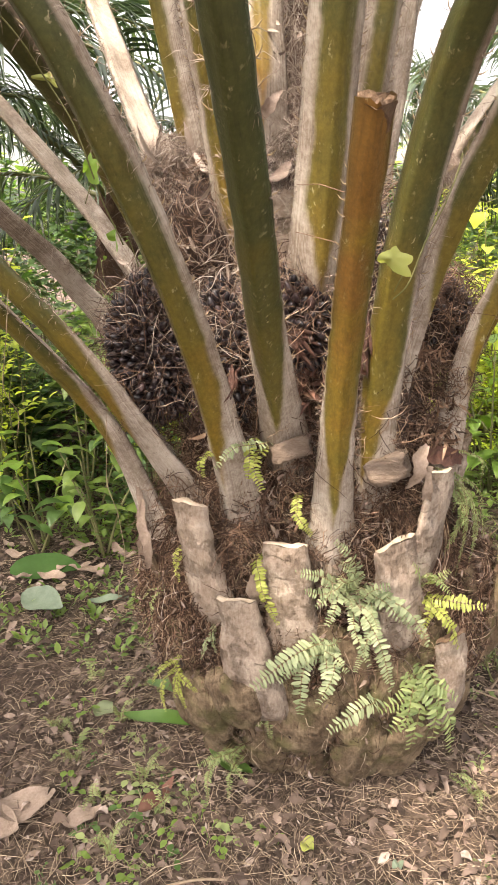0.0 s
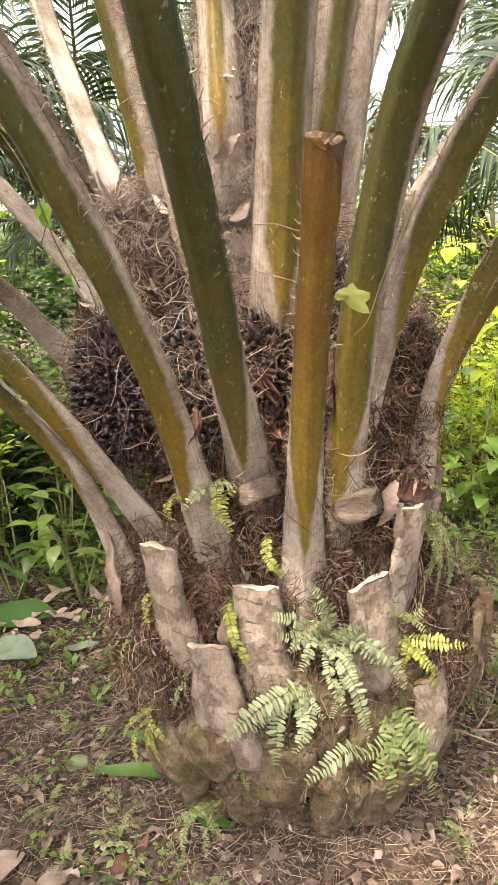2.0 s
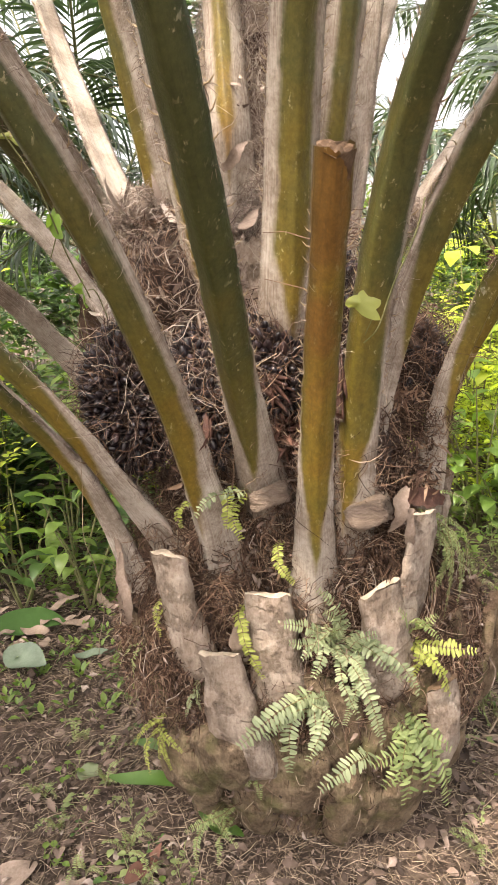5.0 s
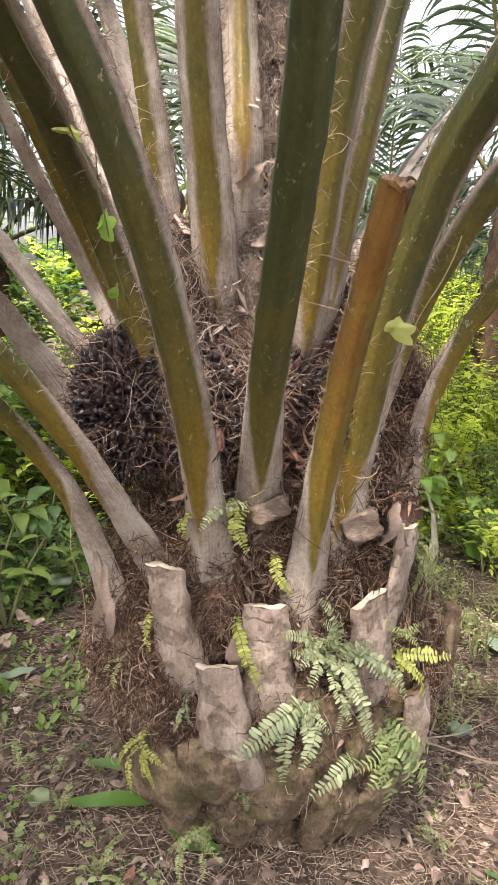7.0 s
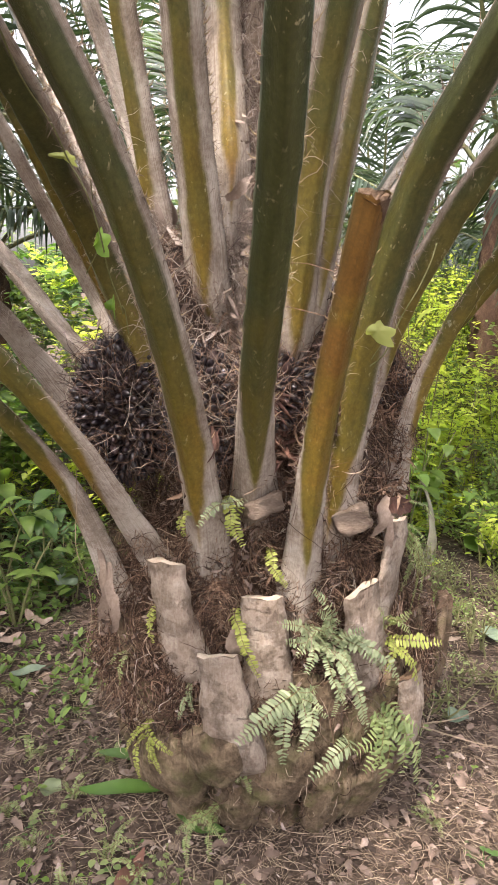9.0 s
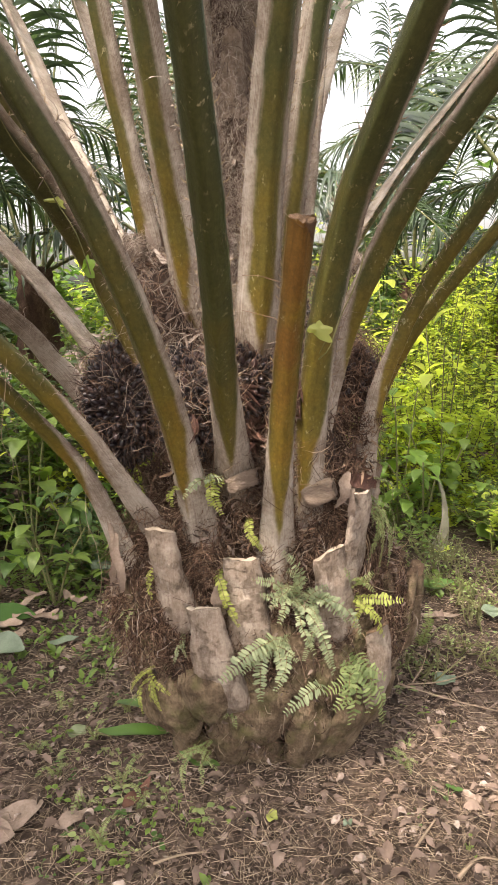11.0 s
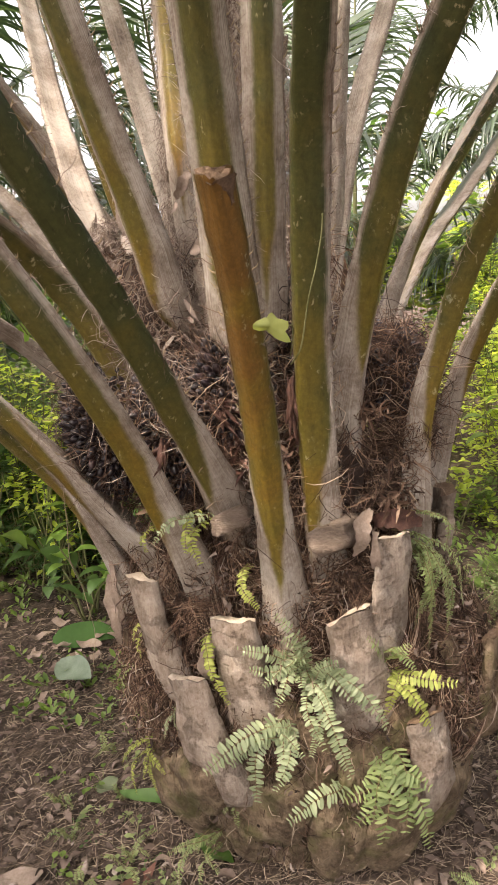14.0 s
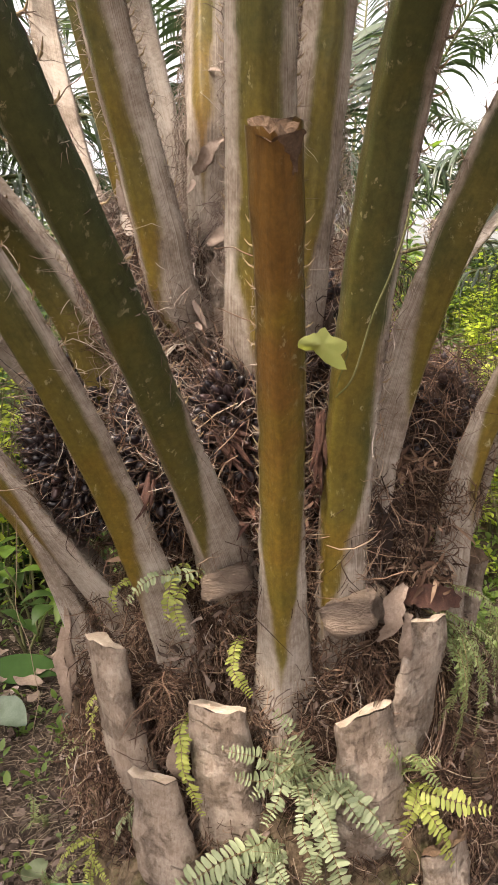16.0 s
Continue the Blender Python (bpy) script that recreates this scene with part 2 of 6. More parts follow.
M_BROAD = leaf_material("broad_leaf", (0.07, 0.15, 0.022), (0.18, 0.29, 0.055), 0.4, 0.38, spec=0.5)
M_STEM = rough_material("green_stem", [(0.3, (0.08, 0.09, 0.03)), (0.7, (0.20, 0.19, 0.09))], 30)
M_LITTER = island_material("dead_leaf", [(0.05, (0.028, 0.019, 0.014)), (0.5, (0.098, 0.069, 0.052)), (0.85, (0.215, 0.158, 0.125)), (1.0, (0.48, 0.41, 0.355))], 0.85, 0.25)
M_STRAW = island_material("dry_straw", [(0.05, (0.05, 0.034, 0.023)), (0.5, (0.18, 0.13, 0.09)), (1.0, (0.52, 0.42, 0.30))], 0.85)
M_VINELEAF = leaf_material("vine_leaf_yellow", (0.20, 0.235, 0.06), (0.32, 0.345, 0.115), 0.3, 0.5)
M_PALE = rough_material("silvery_leaf_back", [(0.3, (0.07, 0.10, 0.06)), (0.7, (0.155, 0.195, 0.14))], 20, rough=0.5, bump=0.2)
M_GREYSTALK = rough_material("grey_green_stalk", [(0.3, (0.085, 0.08, 0.052)), (0.7, (0.22, 0.205, 0.145))], 18, rough=0.7, bump=0.4)
M_DULLLEAF = leaf_material("dull_green_leaf", (0.025, 0.06, 0.015), (0.055, 0.115, 0.03), 0.2, 0.8, spec=0.12)
M_GREENLEAF = leaf_material("fresh_green_blade", (0.045, 0.10, 0.018), (0.085, 0.165, 0.032), 0.2, 0.3, spec=0.6)
M_TAN = rough_material("dry_tan_leaf", [(0.3, (0.12, 0.085, 0.06)), (0.55, (0.235, 0.178, 0.138)), (0.8, (0.36, 0.295, 0.24))], 16, bump=0.6)


def ground_material():
    s = Shader("forest_soil")
    v = s.coords()
    big, mid, small = s.noise(v, 0.9), s.noise(v, 9.0, 6.0, 0.65), s.noise(v, 75.0, 6.0, 0.7)
    f = s.math("ADD", s.math("MULTIPLY", mid, 0.5), s.math("MULTIPLY", small, 0.5))
    soil = s.ramp(f, [(0.32, (0.018, 0.012, 0.009)), (0.5, (0.060, 0.042, 0.032)), (0.68, (0.15, 0.112, 0.088))])
    scraps = s.node("ShaderNodeTexVoronoi", Vector=v, Scale=42.0)
    scrap = s.ramp(s.node("ShaderNodeSeparateColor", Color=scraps.outputs["Color"]).outputs[0], [(0.0, (0.035, 0.024, 0.018)), (0.6, (0.10, 0.068, 0.05)), (1.0, (0.26, 0.195, 0.155))])
    soil = s.mix(s.math("MULTIPLY", s.grey(mid, 0.42, 0.6), 0.55), soil, scrap)
    damp = s.mix(s.grey(big, 0.35, 0.65), soil, s.mix(1.0, soil, (0.75, 0.77, 0.74), "MULTIPLY"))
    h = s.math("ADD", s.math("MULTIPLY", mid, 0.6), s.math("MULTIPLY", small, 0.5))
    return s.finish(damp, 0.93, s.bump(h, 0.9, 0.02), spec=0.15)


M_GROUND = ground_material()

# ---- geometry helpers ----
AXIS = Vector((0.19, 1.92, 0.0))


class Build:
    """Collects vertices, faces and uv for one mesh."""

    def __init__(self):
        self.v, self.f, self.uv = [], [], []

    def mesh(self, name, material, smooth=True):
        me = bpy.data.meshes.new(name)
        me.from_pydata([tuple(p) for p in self.v], [], self.f)
        if self.uv:
            layer = me.uv_layers.new(name="UVMap")
            layer.data.foreach_set("uv", [c for p in self.uv for c in p])
        if smooth:
            me.polygons.foreach_set("use_smooth", [True] * len(me.polygons))
        me.materials.append(material)
        me.update()
        return me

    def tube(self, pts, radii, sides=5, cap=True):
        n0 = len(self.v)
        frames = sweep(pts)
        for (p, t, a, b), r in zip(frames, radii):
            for k in range(sides):
                w = 2 * math.pi * k / sides
                self.v.append(p + (a * math.cos(w) + b * math.sin(w)) * r)
        for i in range(len(pts) - 1):
            for k in range(sides):
                q = n0 + i * sides
                k2 = (k + 1) % sides
                self.f.append((q + k, q + k2, q + sides + k2, q + sides + k))
        if cap:
            self.f.append(tuple(n0 + k for k in reversed(range(sides))))
            self.f.append(tuple(n0 + (len(pts) - 1) * sides + k for k in range(sides)))

    def blade(self, pts, widths, up, fold=0.25):
        """A folded strip along pts: three points across."""
        n0 = len(self.v)
        n = len(pts)
        for i, (p, w) in enumerate(zip(pts, widths)):
            t = (pts[min(i + 1, n - 1)] - pts[max(i - 1, 0)]).normalized()
            s = t.cross(up)
            if s.length < 1e-4:
                s = t.orthogonal()
            s.normalize()
            nrm = s.cross(t)
            self.v += [p - s * w + nrm * w * fold, p, p + s * w + nrm * w * fold]
        for i in range(n - 1):
            q = n0 + 3 * i
            self.f += [(q, q + 1, q + 4, q + 3), (q + 1, q + 2, q + 5, q + 4)]


def sweep(pts):
    """Points with tangent and two steady side vectors."""
    out, a = [], None
    n = len(pts)
    for i in range(n):
        t = (pts[min(i + 1, n - 1)] - pts[max(i - 1, 0)]).normalized()
        if a is None:
            a = t.orthogonal().normalized()
        a = a - t * a.dot(t)
        a = a.normalized() if a.length > 1e-6 else t.orthogonal().normalized()
        out.append((pts[i], t, a, t.cross(a)))
    return out


def glide(points, n):
    """n points evenly along a smooth curve through the given points."""
    p = [Vector(q) for q in points]
    p = [p[0] * 2 - p[1]] + p + [p[-1] * 2 - p[-2]]
    fine = []
    for i in range(1, len(p) - 2):
        for k in range(12):
            t = k / 12
            a, b, c, d = p[i - 1:i + 3]
            fine.append(0.5 * (2 * b + (c - a) * t + (2 * a - 5 * b + 4 * c - d) * t * t + (3 * b - a - 3 * c + d) * t ** 3))
    fine.append(p[-2])
    length = [0.0]
    for a, b in zip(fine, fine[1:]):
        length.append(length[-1] + (b - a).length)
    out, j = [], 0
    for k in range(n):
        want = length[-1] * k / (n - 1)
        while j < len(fine) - 2 and length[j + 1] < want:
            j += 1
        span = max(length[j + 1] - length[j], 1e-9)
        out.append(fine[j].lerp(fine[j + 1], min(1.0, (want - length[j]) / span)))
    return out, length[-1]


def part(name, build, material, parent, label="", smooth=True, kind=""):
    me = build if isinstance(build, bpy.types.Mesh) else build.mesh(name, material, smooth)
    ob = new(name, me)
    ob.parent = parent
    return tagged(ob, label=label, kind=kind)


def thing(name, at, label, category, group="", kind=""):
    ob = new(name)
    ob.location = at
    ob.empty_display_size = 0.1
    return tagged(ob, label, category, group, kind)


def rng(seed):
    return random.Random(seed)


# ---- ground ----
def make_ground():
    r = np.random.RandomState(4)
    xs = np.concatenate([[-900, -300, -100, -40, -20, -12, -8, -6], np.arange(-4.5, 5.01, 0.07), [6, 8, 12, 20, 40, 100, 300, 900]])
    ys = np.concatenate([[-900, -300, -100, -40, -15, -7, -4, -2.5], np.arange(-1.5, 7.01, 0.07), [8, 10, 14, 22, 40, 100, 300, 900]])
    b = Build()
    for y in ys:
        for x in xs:
            near = max(0.0, 1 - max(abs(x - 0.2) / 12, abs(y - 2.5) / 12))
            z = 0.0
            if near > 0:
                z = 0.035 * noise.noise((x * 0.9, y * 0.9, 3.1)) + 0.014 * noise.noise((x * 4.1, y * 4.1, 0.7)) + 0.007 * noise.noise((x * 11, y * 11, 5))
                d = math.hypot(x - AXIS.x, y - AXIS.y)
                z += 0.06 * max(0.0, 1 - abs(d - 0.35) / 0.35)
                z *= min(1.0, near * 3)
            b.v.append((x, y, z))
    w = len(xs)
    for j in range(len(ys) - 1):
        for i in range(w - 1):
            q = j * w + i
            b.f.append((q, q + 1, q + w + 1, q + w))
    ob = new("ground", b.mesh("ground", M_GROUND))
    tagged(ob, "brown bare forest soil strewn with dead leaves", "ground", kind="structure")


def ground_z(x, y):
    z = 0.035 * noise.noise((x * 0.9, y * 0.9, 3.1)) + 0.014 * noise.noise((x * 4.1, y * 4.1, 0.7)) + 0.007 * noise.noise((x * 11, y * 11, 5))
    d = math.hypot(x - AXIS.x, y - AXIS.y)
    return z + 0.06 * max(0.0, 1 - abs(d - 0.35) / 0.35)


make_ground()

# ---- the oil palm ----
palm = thing("oil_palm", (AXIS.x, AXIS.y, 0), "oil palm with sawn leaf bases, fibrous bole and black fruit", "palm tree")


def on_palm(name, build, material, label="", parent=None, smooth=True, kind=""):
    """A part whose mesh is in world metres."""
    ob = part(name, build, material, parent or palm, label, smooth, kind)
    if parent is None:
        ob.matrix_parent_inverse = Matrix.Translation((-AXIS.x, -AXIS.y, 0))
    return ob


PROFILE = [(0.0, 0.21), (0.08, 0.265), (0.18, 0.315), (0.3, 0.35), (0.42, 0.355), (0.52, 0.34), (0.62, 0.30), (0.7, 0.27), (0.8, 0.248), (1.0, 0.225), (1.25, 0.20), (1.5, 0.18), (1.75, 0.14), (2.0, 0.115), (2.3, 0.09), (2.7, 0.06), (3.0, 0.04)]


def core_radius(z):
    for (z0, r0), (z1, r1) in zip(PROFILE, PROFILE[1:]):
        if z <= z1:
            return r0 + (r1 - r0) * max(0.0, (z - z0)) / (z1 - z0)
    return PROFILE[-1][1]


def girth(z, w):
    """The bole is broader to its two sides, above the foot."""
    return 1 + 0.55 * math.cos(w) ** 2 * max(0.0, 1 - abs(z - 0.68) / 0.5)


def core_axis(z):
    k = min(1.0, max(0.0, (z - 0.7) / 1.2))
    return Vector((0.20 - 0.08 * k, 1.92 + 0.07 * k, z))


def make_bole():
    b = Build()
    sides, rows = 72, 90
    for j in range(rows):
        z = -0.05 + 3.05 * j / (rows - 1)
        c, r = core_axis(z), core_radius(max(0, z))
        for i in range(sides):
            w = 2 * math.pi * i / sides
            k = 1 + 0.10 * noise.noise((math.cos(w) * 3, math.sin(w) * 3, z * 5)) + 0.05 * noise.noise((math.cos(w) * 9, math.sin(w) * 9, z * 14))
            k *= girth(z, w)
            b.v.append((c.x + r * k * math.cos(w), c.y + r * k * math.sin(w), z))
    for j in range(rows - 1):
        for i in range(sides):
            b.f.append((j * sides + i, j * sides + (i + 1) % sides, (j + 1) * sides + (i + 1) % sides, (j + 1) * sides + i))
    b.f.append(tuple((rows - 1) * sides + i for i in range(sides)))
    on_palm("bole", b, M_BARK, "brown fibrous swollen trunk")


make_bole()


def stalk_ring(p, t, out, w, keel, dish, boxy=False):
    """Outline of a leaf stalk: keeled outer face from margin to margin, then the dished inner face. Gives points and u."""
    s = t.cross(out).normalized()
    ring = []
    outer = [(-1.0, 0.0, 0.0), (-0.92, 0.22, 0.1), (-0.70, 0.46, 0.22), (-0.38, 0.74, 0.36), (-0.08, 0.97, 0.47), (0.08, 0.97, 0.53), (0.38, 0.74, 0.64), (0.70, 0.46, 0.78), (0.92, 0.22, 0.9), (1.0, 0.0, 1.0)]
    if boxy:
        flat = [(-1.0, 0.0), (-0.99, 0.36), (-0.90, 0.66), (-0.55, 0.80), (-0.15, 0.88), (0.15, 0.90), (0.55, 0.84), (0.88, 0.68), (0.98, 0.36), (1.0, 0.0)]
        outer = [(x, y, u) for (x, y), (_x, _y, u) in zip(flat, outer)]
    inner = [(0.7, -0.06, 1.25), (0.25, 0.1, 1.4), (-0.25, 0.1, 1.6), (-0.7, -0.06, 1.8)]
    for x, y, u in outer:
        ring.append((p + s * (x * w) + out * (y * w * keel), u))
    for x, y, u in inner:
        ring.append((p + s * (x * w) + out * ((y - dish) * w), u))
    return ring


def stalk_mesh(pts, half, out_hint, keel=0.8, start=0.15, flare=0.6, rough=0.0, seed=0, dish=0.0, fade=0.2, boxy=False):
    """A petiole along pts with half-width half(v); uv: u across, v metres above where the green begins."""
    b = Build()
    n, m, v = len(pts), 14, 0.0
    rings, vs = [], []
    for i in range(n):
        if i:
            v += (pts[i] - pts[i - 1]).length
        t = (pts[min(i + 1, n - 1)] - pts[max(i - 1, 0)]).normalized()
        out = (out_hint - t * out_hint.dot(t)).normalized()
        w = half(v) * (1 + flare * math.exp(-max(0.0, v - 0.08) / fade))
        ring = stalk_ring(pts[i], t, out, w, keel, dish, boxy)
        if rough:
            ring = [(p + Vector(noise.noise_vector(p * 18 + Vector((seed, 0, 0)))) * rough + Vector(noise.noise_vector(p * 55)) * rough * 0.45, u) for p, u in ring]
        rings.append(ring)
        vs.append(v)
    for ring in rings:
        b.v += [p for p, u in ring]
    def face(q):
        b.f.append(tuple(i * m + k % m for i, k in q))
        for i, k in q:
            u = rings[i][k % m][1] if k < m else 2.0
            b.uv.append((u, vs[i] - start))
    for i in range(n - 1):
        for k in range(m):
            face([(i, k), (i, k + 1), (i + 1, k + 1), (i + 1, k)])
    face([(n - 1, k) for k in range(m)])
    return b, v


def spine_rows(pts, half, out_hint, start, end, seed):
    """Short hooked thorns along both margins."""
    r = rng(seed)
    b = Build()
    v, n = 0.0, len(pts)
    for i in range(1, n):
        step = (pts[i] - pts[i - 1]).length
        v += step
        if v < start or v > end:
            continue
        t = (pts[i] - pts[i - 1]).normalized()
        out = (out_hint - t * out_hint.dot(t)).normalized()
        s = t.cross(out)
        for side in (-1, 1):
            if r.random() < 0.2:
                continue
            p = pts[i] + s * side * half(v) * 0.98
            d = (s * side + t * r.uniform(0.2, 0.9) - out * r.uniform(-0.1, 0.5)).normalized()
            l = r.uniform(0.009, 0.019)
            b.tube([p - d * 0.003, p + d * l * 0.5, p + d * l + t * l * 0.4], [0.0022, 0.0015, 0.0004], 4, cap=False)
    return b


def margin_hairs(pts, half, out_hint, end, count, seed):
    """Loose fibre that hangs from the margins of a stalk, thickest near its foot."""
    r = rng(seed + 700)
    b = Build()
    for _ in range(count):
        k = r.random() ** 1.5
        i = max(1, min(len(pts) - 1, int(k * end * 38)))
        t = (pts[i] - pts[i - 1]).normalized()
        out = (out_hint - t * out_hint.dot(t)).normalized()
        s = t.cross(out)
        side = r.choice((-1, 1))
        p = pts[i] + s * side * half(k) * r.uniform(0.75, 1.05) + out * r.uniform(-0.004, 0.008)
        d = (s * side * r.uniform(0.1, 1.0) + t * r.gauss(0.3, 0.9) + out * r.uniform(-0.4, 0.7)).normalized()
        l = r.uniform(0.008, 0.028) * (2.4 if r.random() < 0.12 else 1)
        line = [p]
        for q in range(4):
            d = (d + Vector((r.gauss(0, 0.35), r.gauss(0, 0.35), r.gauss(-0.1, 0.35)))).normalized()
            line.append(line[-1] + d * l / 4)
        th = r.uniform(0.0003, 0.0007)
        b.tube(line, [th, th, th, th * 0.8, th * 0.3], 3, cap=False)
    return b


def extend(pts, length, droop, step=0.05):
    """Carries a curve on, bending under its own weight."""
    pts = list(pts)
    d = (pts[-1] - pts[-3]).normalized()
    for _ in range(int(length / step)):
        horiz = Vector((d.x, d.y, 0))
        d = (d + Vector((0, 0, -droop * step * (0.25 + horiz.length)))).normalized()
        pts.append(pts[-1] + d * step)
    return pts


def leaflets(build, pts, first, last, length, seed, width=0.017, spacing=0.03, hang=1.0):
    """Drooping blades on both sides of a rachis between two arc lengths."""
    r = rng(seed)
    v, want = 0.0, first
    for i in range(1, len(pts)):
        v += (pts[i] - pts[i - 1]).length
        while want <= v and want <= last:
            t = (pts[i] - pts[i - 1]).normalized()
            s = t.cross(Vector((0, 0, 1)))
            s = s.normalized() if s.length > 0.05 else t.orthogonal().normalized()
            up = s.cross(t)
            k = (want - first) / max(last - first, 0.01)
            l = length * (0.35 + 0.65 * min(1.0, k * 5)) * (1 - 0.55 * max(0.0, k - 0.55) / 0.45) * r.uniform(0.85, 1.1)
            for side in (-1, 1):
                d = (s * side * r.uniform(0.8, 1.1) + t * r.uniform(0.45, 0.9) + up * r.uniform(-0.1, 0.45)).normalized()
                p, line = pts[i] + s * side * 0.012, []
                sag = r.uniform(0.5, 1.3) * hang
                for q in range(6):
                    line.append(p)
                    d = (d + Vector((0, 0, -0.16 * sag * (0.4 + q * 0.35)))).normalized()
                    p = p + d * (l / 5)
                w = width * r.uniform(0.8, 1.15)
                build.blade(line, [w * c for c in (0.35, 0.9, 1.0, 0.8, 0.5, 0.06)], up, r.uniform(0.2, 0.6))
            want += spacing * r.uniform(0.85, 1.2)


def petiole(points, half=0.043, start=0.15, grow=2.9, droop=0.24, seed=0, out=None, label="", leaf=True, keel=1.15, flare=None, taper=0.012, hue=0.5, margin=0.9, sink=0.10):
    """One leaf of the palm: stalk, thorns, and the feathered part beyond."""
    first, second = Vector(points[0]), Vector(points[1])
    inward = (core_axis(first.z) - first).normalized()
    root = first - (second - first).normalized() * sink + inward * 0.05
    pts, length = glide([root, *points], 38)
    start += sink
    full = extend(pts, grow, droop)
    base = first
    radial = Vector((base.x - AXIS.x, base.y - AXIS.y, 0)).normalized()
    lean = Vector((pts[-1].x - base.x, pts[-1].y - base.y, 0))
    hint = out or (lean.normalized() if lean.length > 0.22 else (radial + lean * 2).normalized())
    hint = Vector(hint)
    if flare is None:
        flare = 0.85 if margin > 0.3 else 0.25

    def width(v):
        return max(0.008, half * (1.12 - taper * 10 * v) if v < 1.2 else half * (1.12 - taper * 12) * max(0.15, 1 - (v - 1.2) / 2.6))

    b, total = stalk_mesh(full, width, hint, keel=keel, start=start, flare=flare, rough=0.003, seed=seed)
    ob = on_palm("petiole", b, M_PETIOLE, label)
    ob.color = (hue + 0.07, margin, 1, 1)
    ob_s = part("thorn_edge", spine_rows(full, width, hint, start + 0.12, length + 0.3, seed), M_SPINE, ob, "short tan thorns", kind="stuff")
    part("margin_fibre", margin_hairs(pts, width, hint, 0.95, 1100 if margin < 0.5 else 900, seed), M_HAIR, ob, "loose grey fibre", kind="stuff")
    if leaf:
        lb = Build()
        leaflets(lb, full, length + 0.42, total - 0.02, 0.72, seed + 50, 0.019)
        part("leaflet_spray", lb, M_LEAFLET, ob, "dark green drooping palm leaflets", kind="stuff")
    return ob


OLIVE = "olive-brown keeled leaf stalk with grey fibrous margins"
GREY = "pale grey weathered leaf stalk with thorny edges"
petiole([(0.098, 1.7, 1.0), (0.074, 1.604, 1.132), (0.037, 1.433, 1.348), (0.01, 1.247, 1.555), (-0.022, 1.047, 1.76), (-0.061, 0.855, 1.979)], 0.036, 0.17, seed=2, hue=0.85, margin=0.9, label="dark green keeled leaf stalk with grey fibrous margins", flare=1.15)
petiole([(0.0, 1.745, 0.76), (-0.023, 1.693, 0.886), (-0.094, 1.545, 1.227), (-0.182, 1.392, 1.527), (-0.279, 1.255, 1.775), (-0.386, 1.142, 1.971)], 0.043, 0.26, seed=3, hue=0.6, margin=0.34, label=OLIVE, out=(-0.45, -0.9, 0))
petiole([(-0.10, 1.80, 1.20), (-0.16, 1.79, 1.35), (-0.214, 1.765, 1.473), (-0.272, 1.715, 1.605), (-0.331, 1.60, 1.74), (-0.385, 1.43, 1.845), (-0.44, 1.30, 1.93)], 0.043, 0.0, seed=4, hue=0.65, margin=0.36, label=OLIVE, out=(-0.55, -0.83, 0))
petiole([(-0.108, 1.84, 0.8), (-0.187, 1.798, 0.92), (-0.257, 1.751, 1.037), (-0.342, 1.713, 1.17), (-0.448, 1.684, 1.308), (-0.563, 1.661, 1.445)], 0.044, 0.28, seed=5, hue=0.6, margin=0.9, label=OLIVE)
petiole([(-0.22, 1.88, 0.66), (-0.29, 1.87, 0.84), (-0.37, 1.85, 1.02), (-0.50, 1.81, 1.20), (-0.68, 1.74, 1.42), (-0.85, 1.66, 1.62)], 0.040, 0.28, seed=6, hue=0.6, margin=0.6, label=GREY)
petiole([(-0.30, 2.18, 1.12), (-0.47, 2.12, 1.34), (-0.53, 2.06, 1.44), (-0.60, 1.99, 1.53), (-0.67, 1.92, 1.61), (-0.80, 1.80, 1.78)], 0.042, 0.9, seed=7, hue=0.8, margin=0.5, label=GREY)
petiole([(-0.12, 2.30, 1.08), (-0.30, 2.50, 1.28), (-0.45, 2.64, 1.43), (-0.57, 2.70, 1.58), (-0.68, 2.74, 1.71), (-0.9, 2.8, 1.95)], 0.045, 0.9, seed=8, hue=0.8, margin=0.5, label=GREY)
petiole([(-0.10, 1.88, 1.46), (-0.22, 1.88, 1.70), (-0.285, 1.94, 1.83), (-0.34, 2.02, 1.96), (-0.405, 2.12, 2.11), (-0.49, 2.28, 2.32)], 0.040, 0.7, seed=9, hue=0.7, margin=0.2, label=GREY)
petiole([(-0.09, 1.93, 1.58), (-0.14, 1.9, 1.78), (-0.175, 1.87, 1.95), (-0.21, 1.84, 2.13), (-0.25, 1.8, 2.36)], 0.040, 0.1, seed=10, hue=0.68, margin=0.22, label=OLIVE, out=(-0.8, -0.6, 0))
petiole([(-0.023, 1.756, 1.538), (-0.045, 1.712, 1.685), (-0.071, 1.663, 1.829), (-0.096, 1.61, 1.98), (-0.12, 1.554, 2.134)], 0.044, 0.02, seed=11, sink=0.05, hue=0.66, margin=0.2, label=OLIVE, out=(-0.3, -0.95, 0))
petiole([(0.045, 1.84, 1.7), (0.04, 1.82, 1.87), (0.033, 1.84, 2.0), (0.028, 1.87, 2.14), (0.02, 1.9, 2.4)], 0.044, 0.1, seed=12, hue=0.55, margin=0.16, label=OLIVE, out=(-0.15, -1, 0))
petiole([(0.158, 1.66, 1.44), (0.161, 1.618, 1.576), (0.167, 1.555, 1.804), (0.173, 1.484, 1.991), (0.18, 1.409, 2.138)], 0.052, 0.02, seed=13, sink=0.05, hue=0.66, margin=0.24, label=OLIVE)
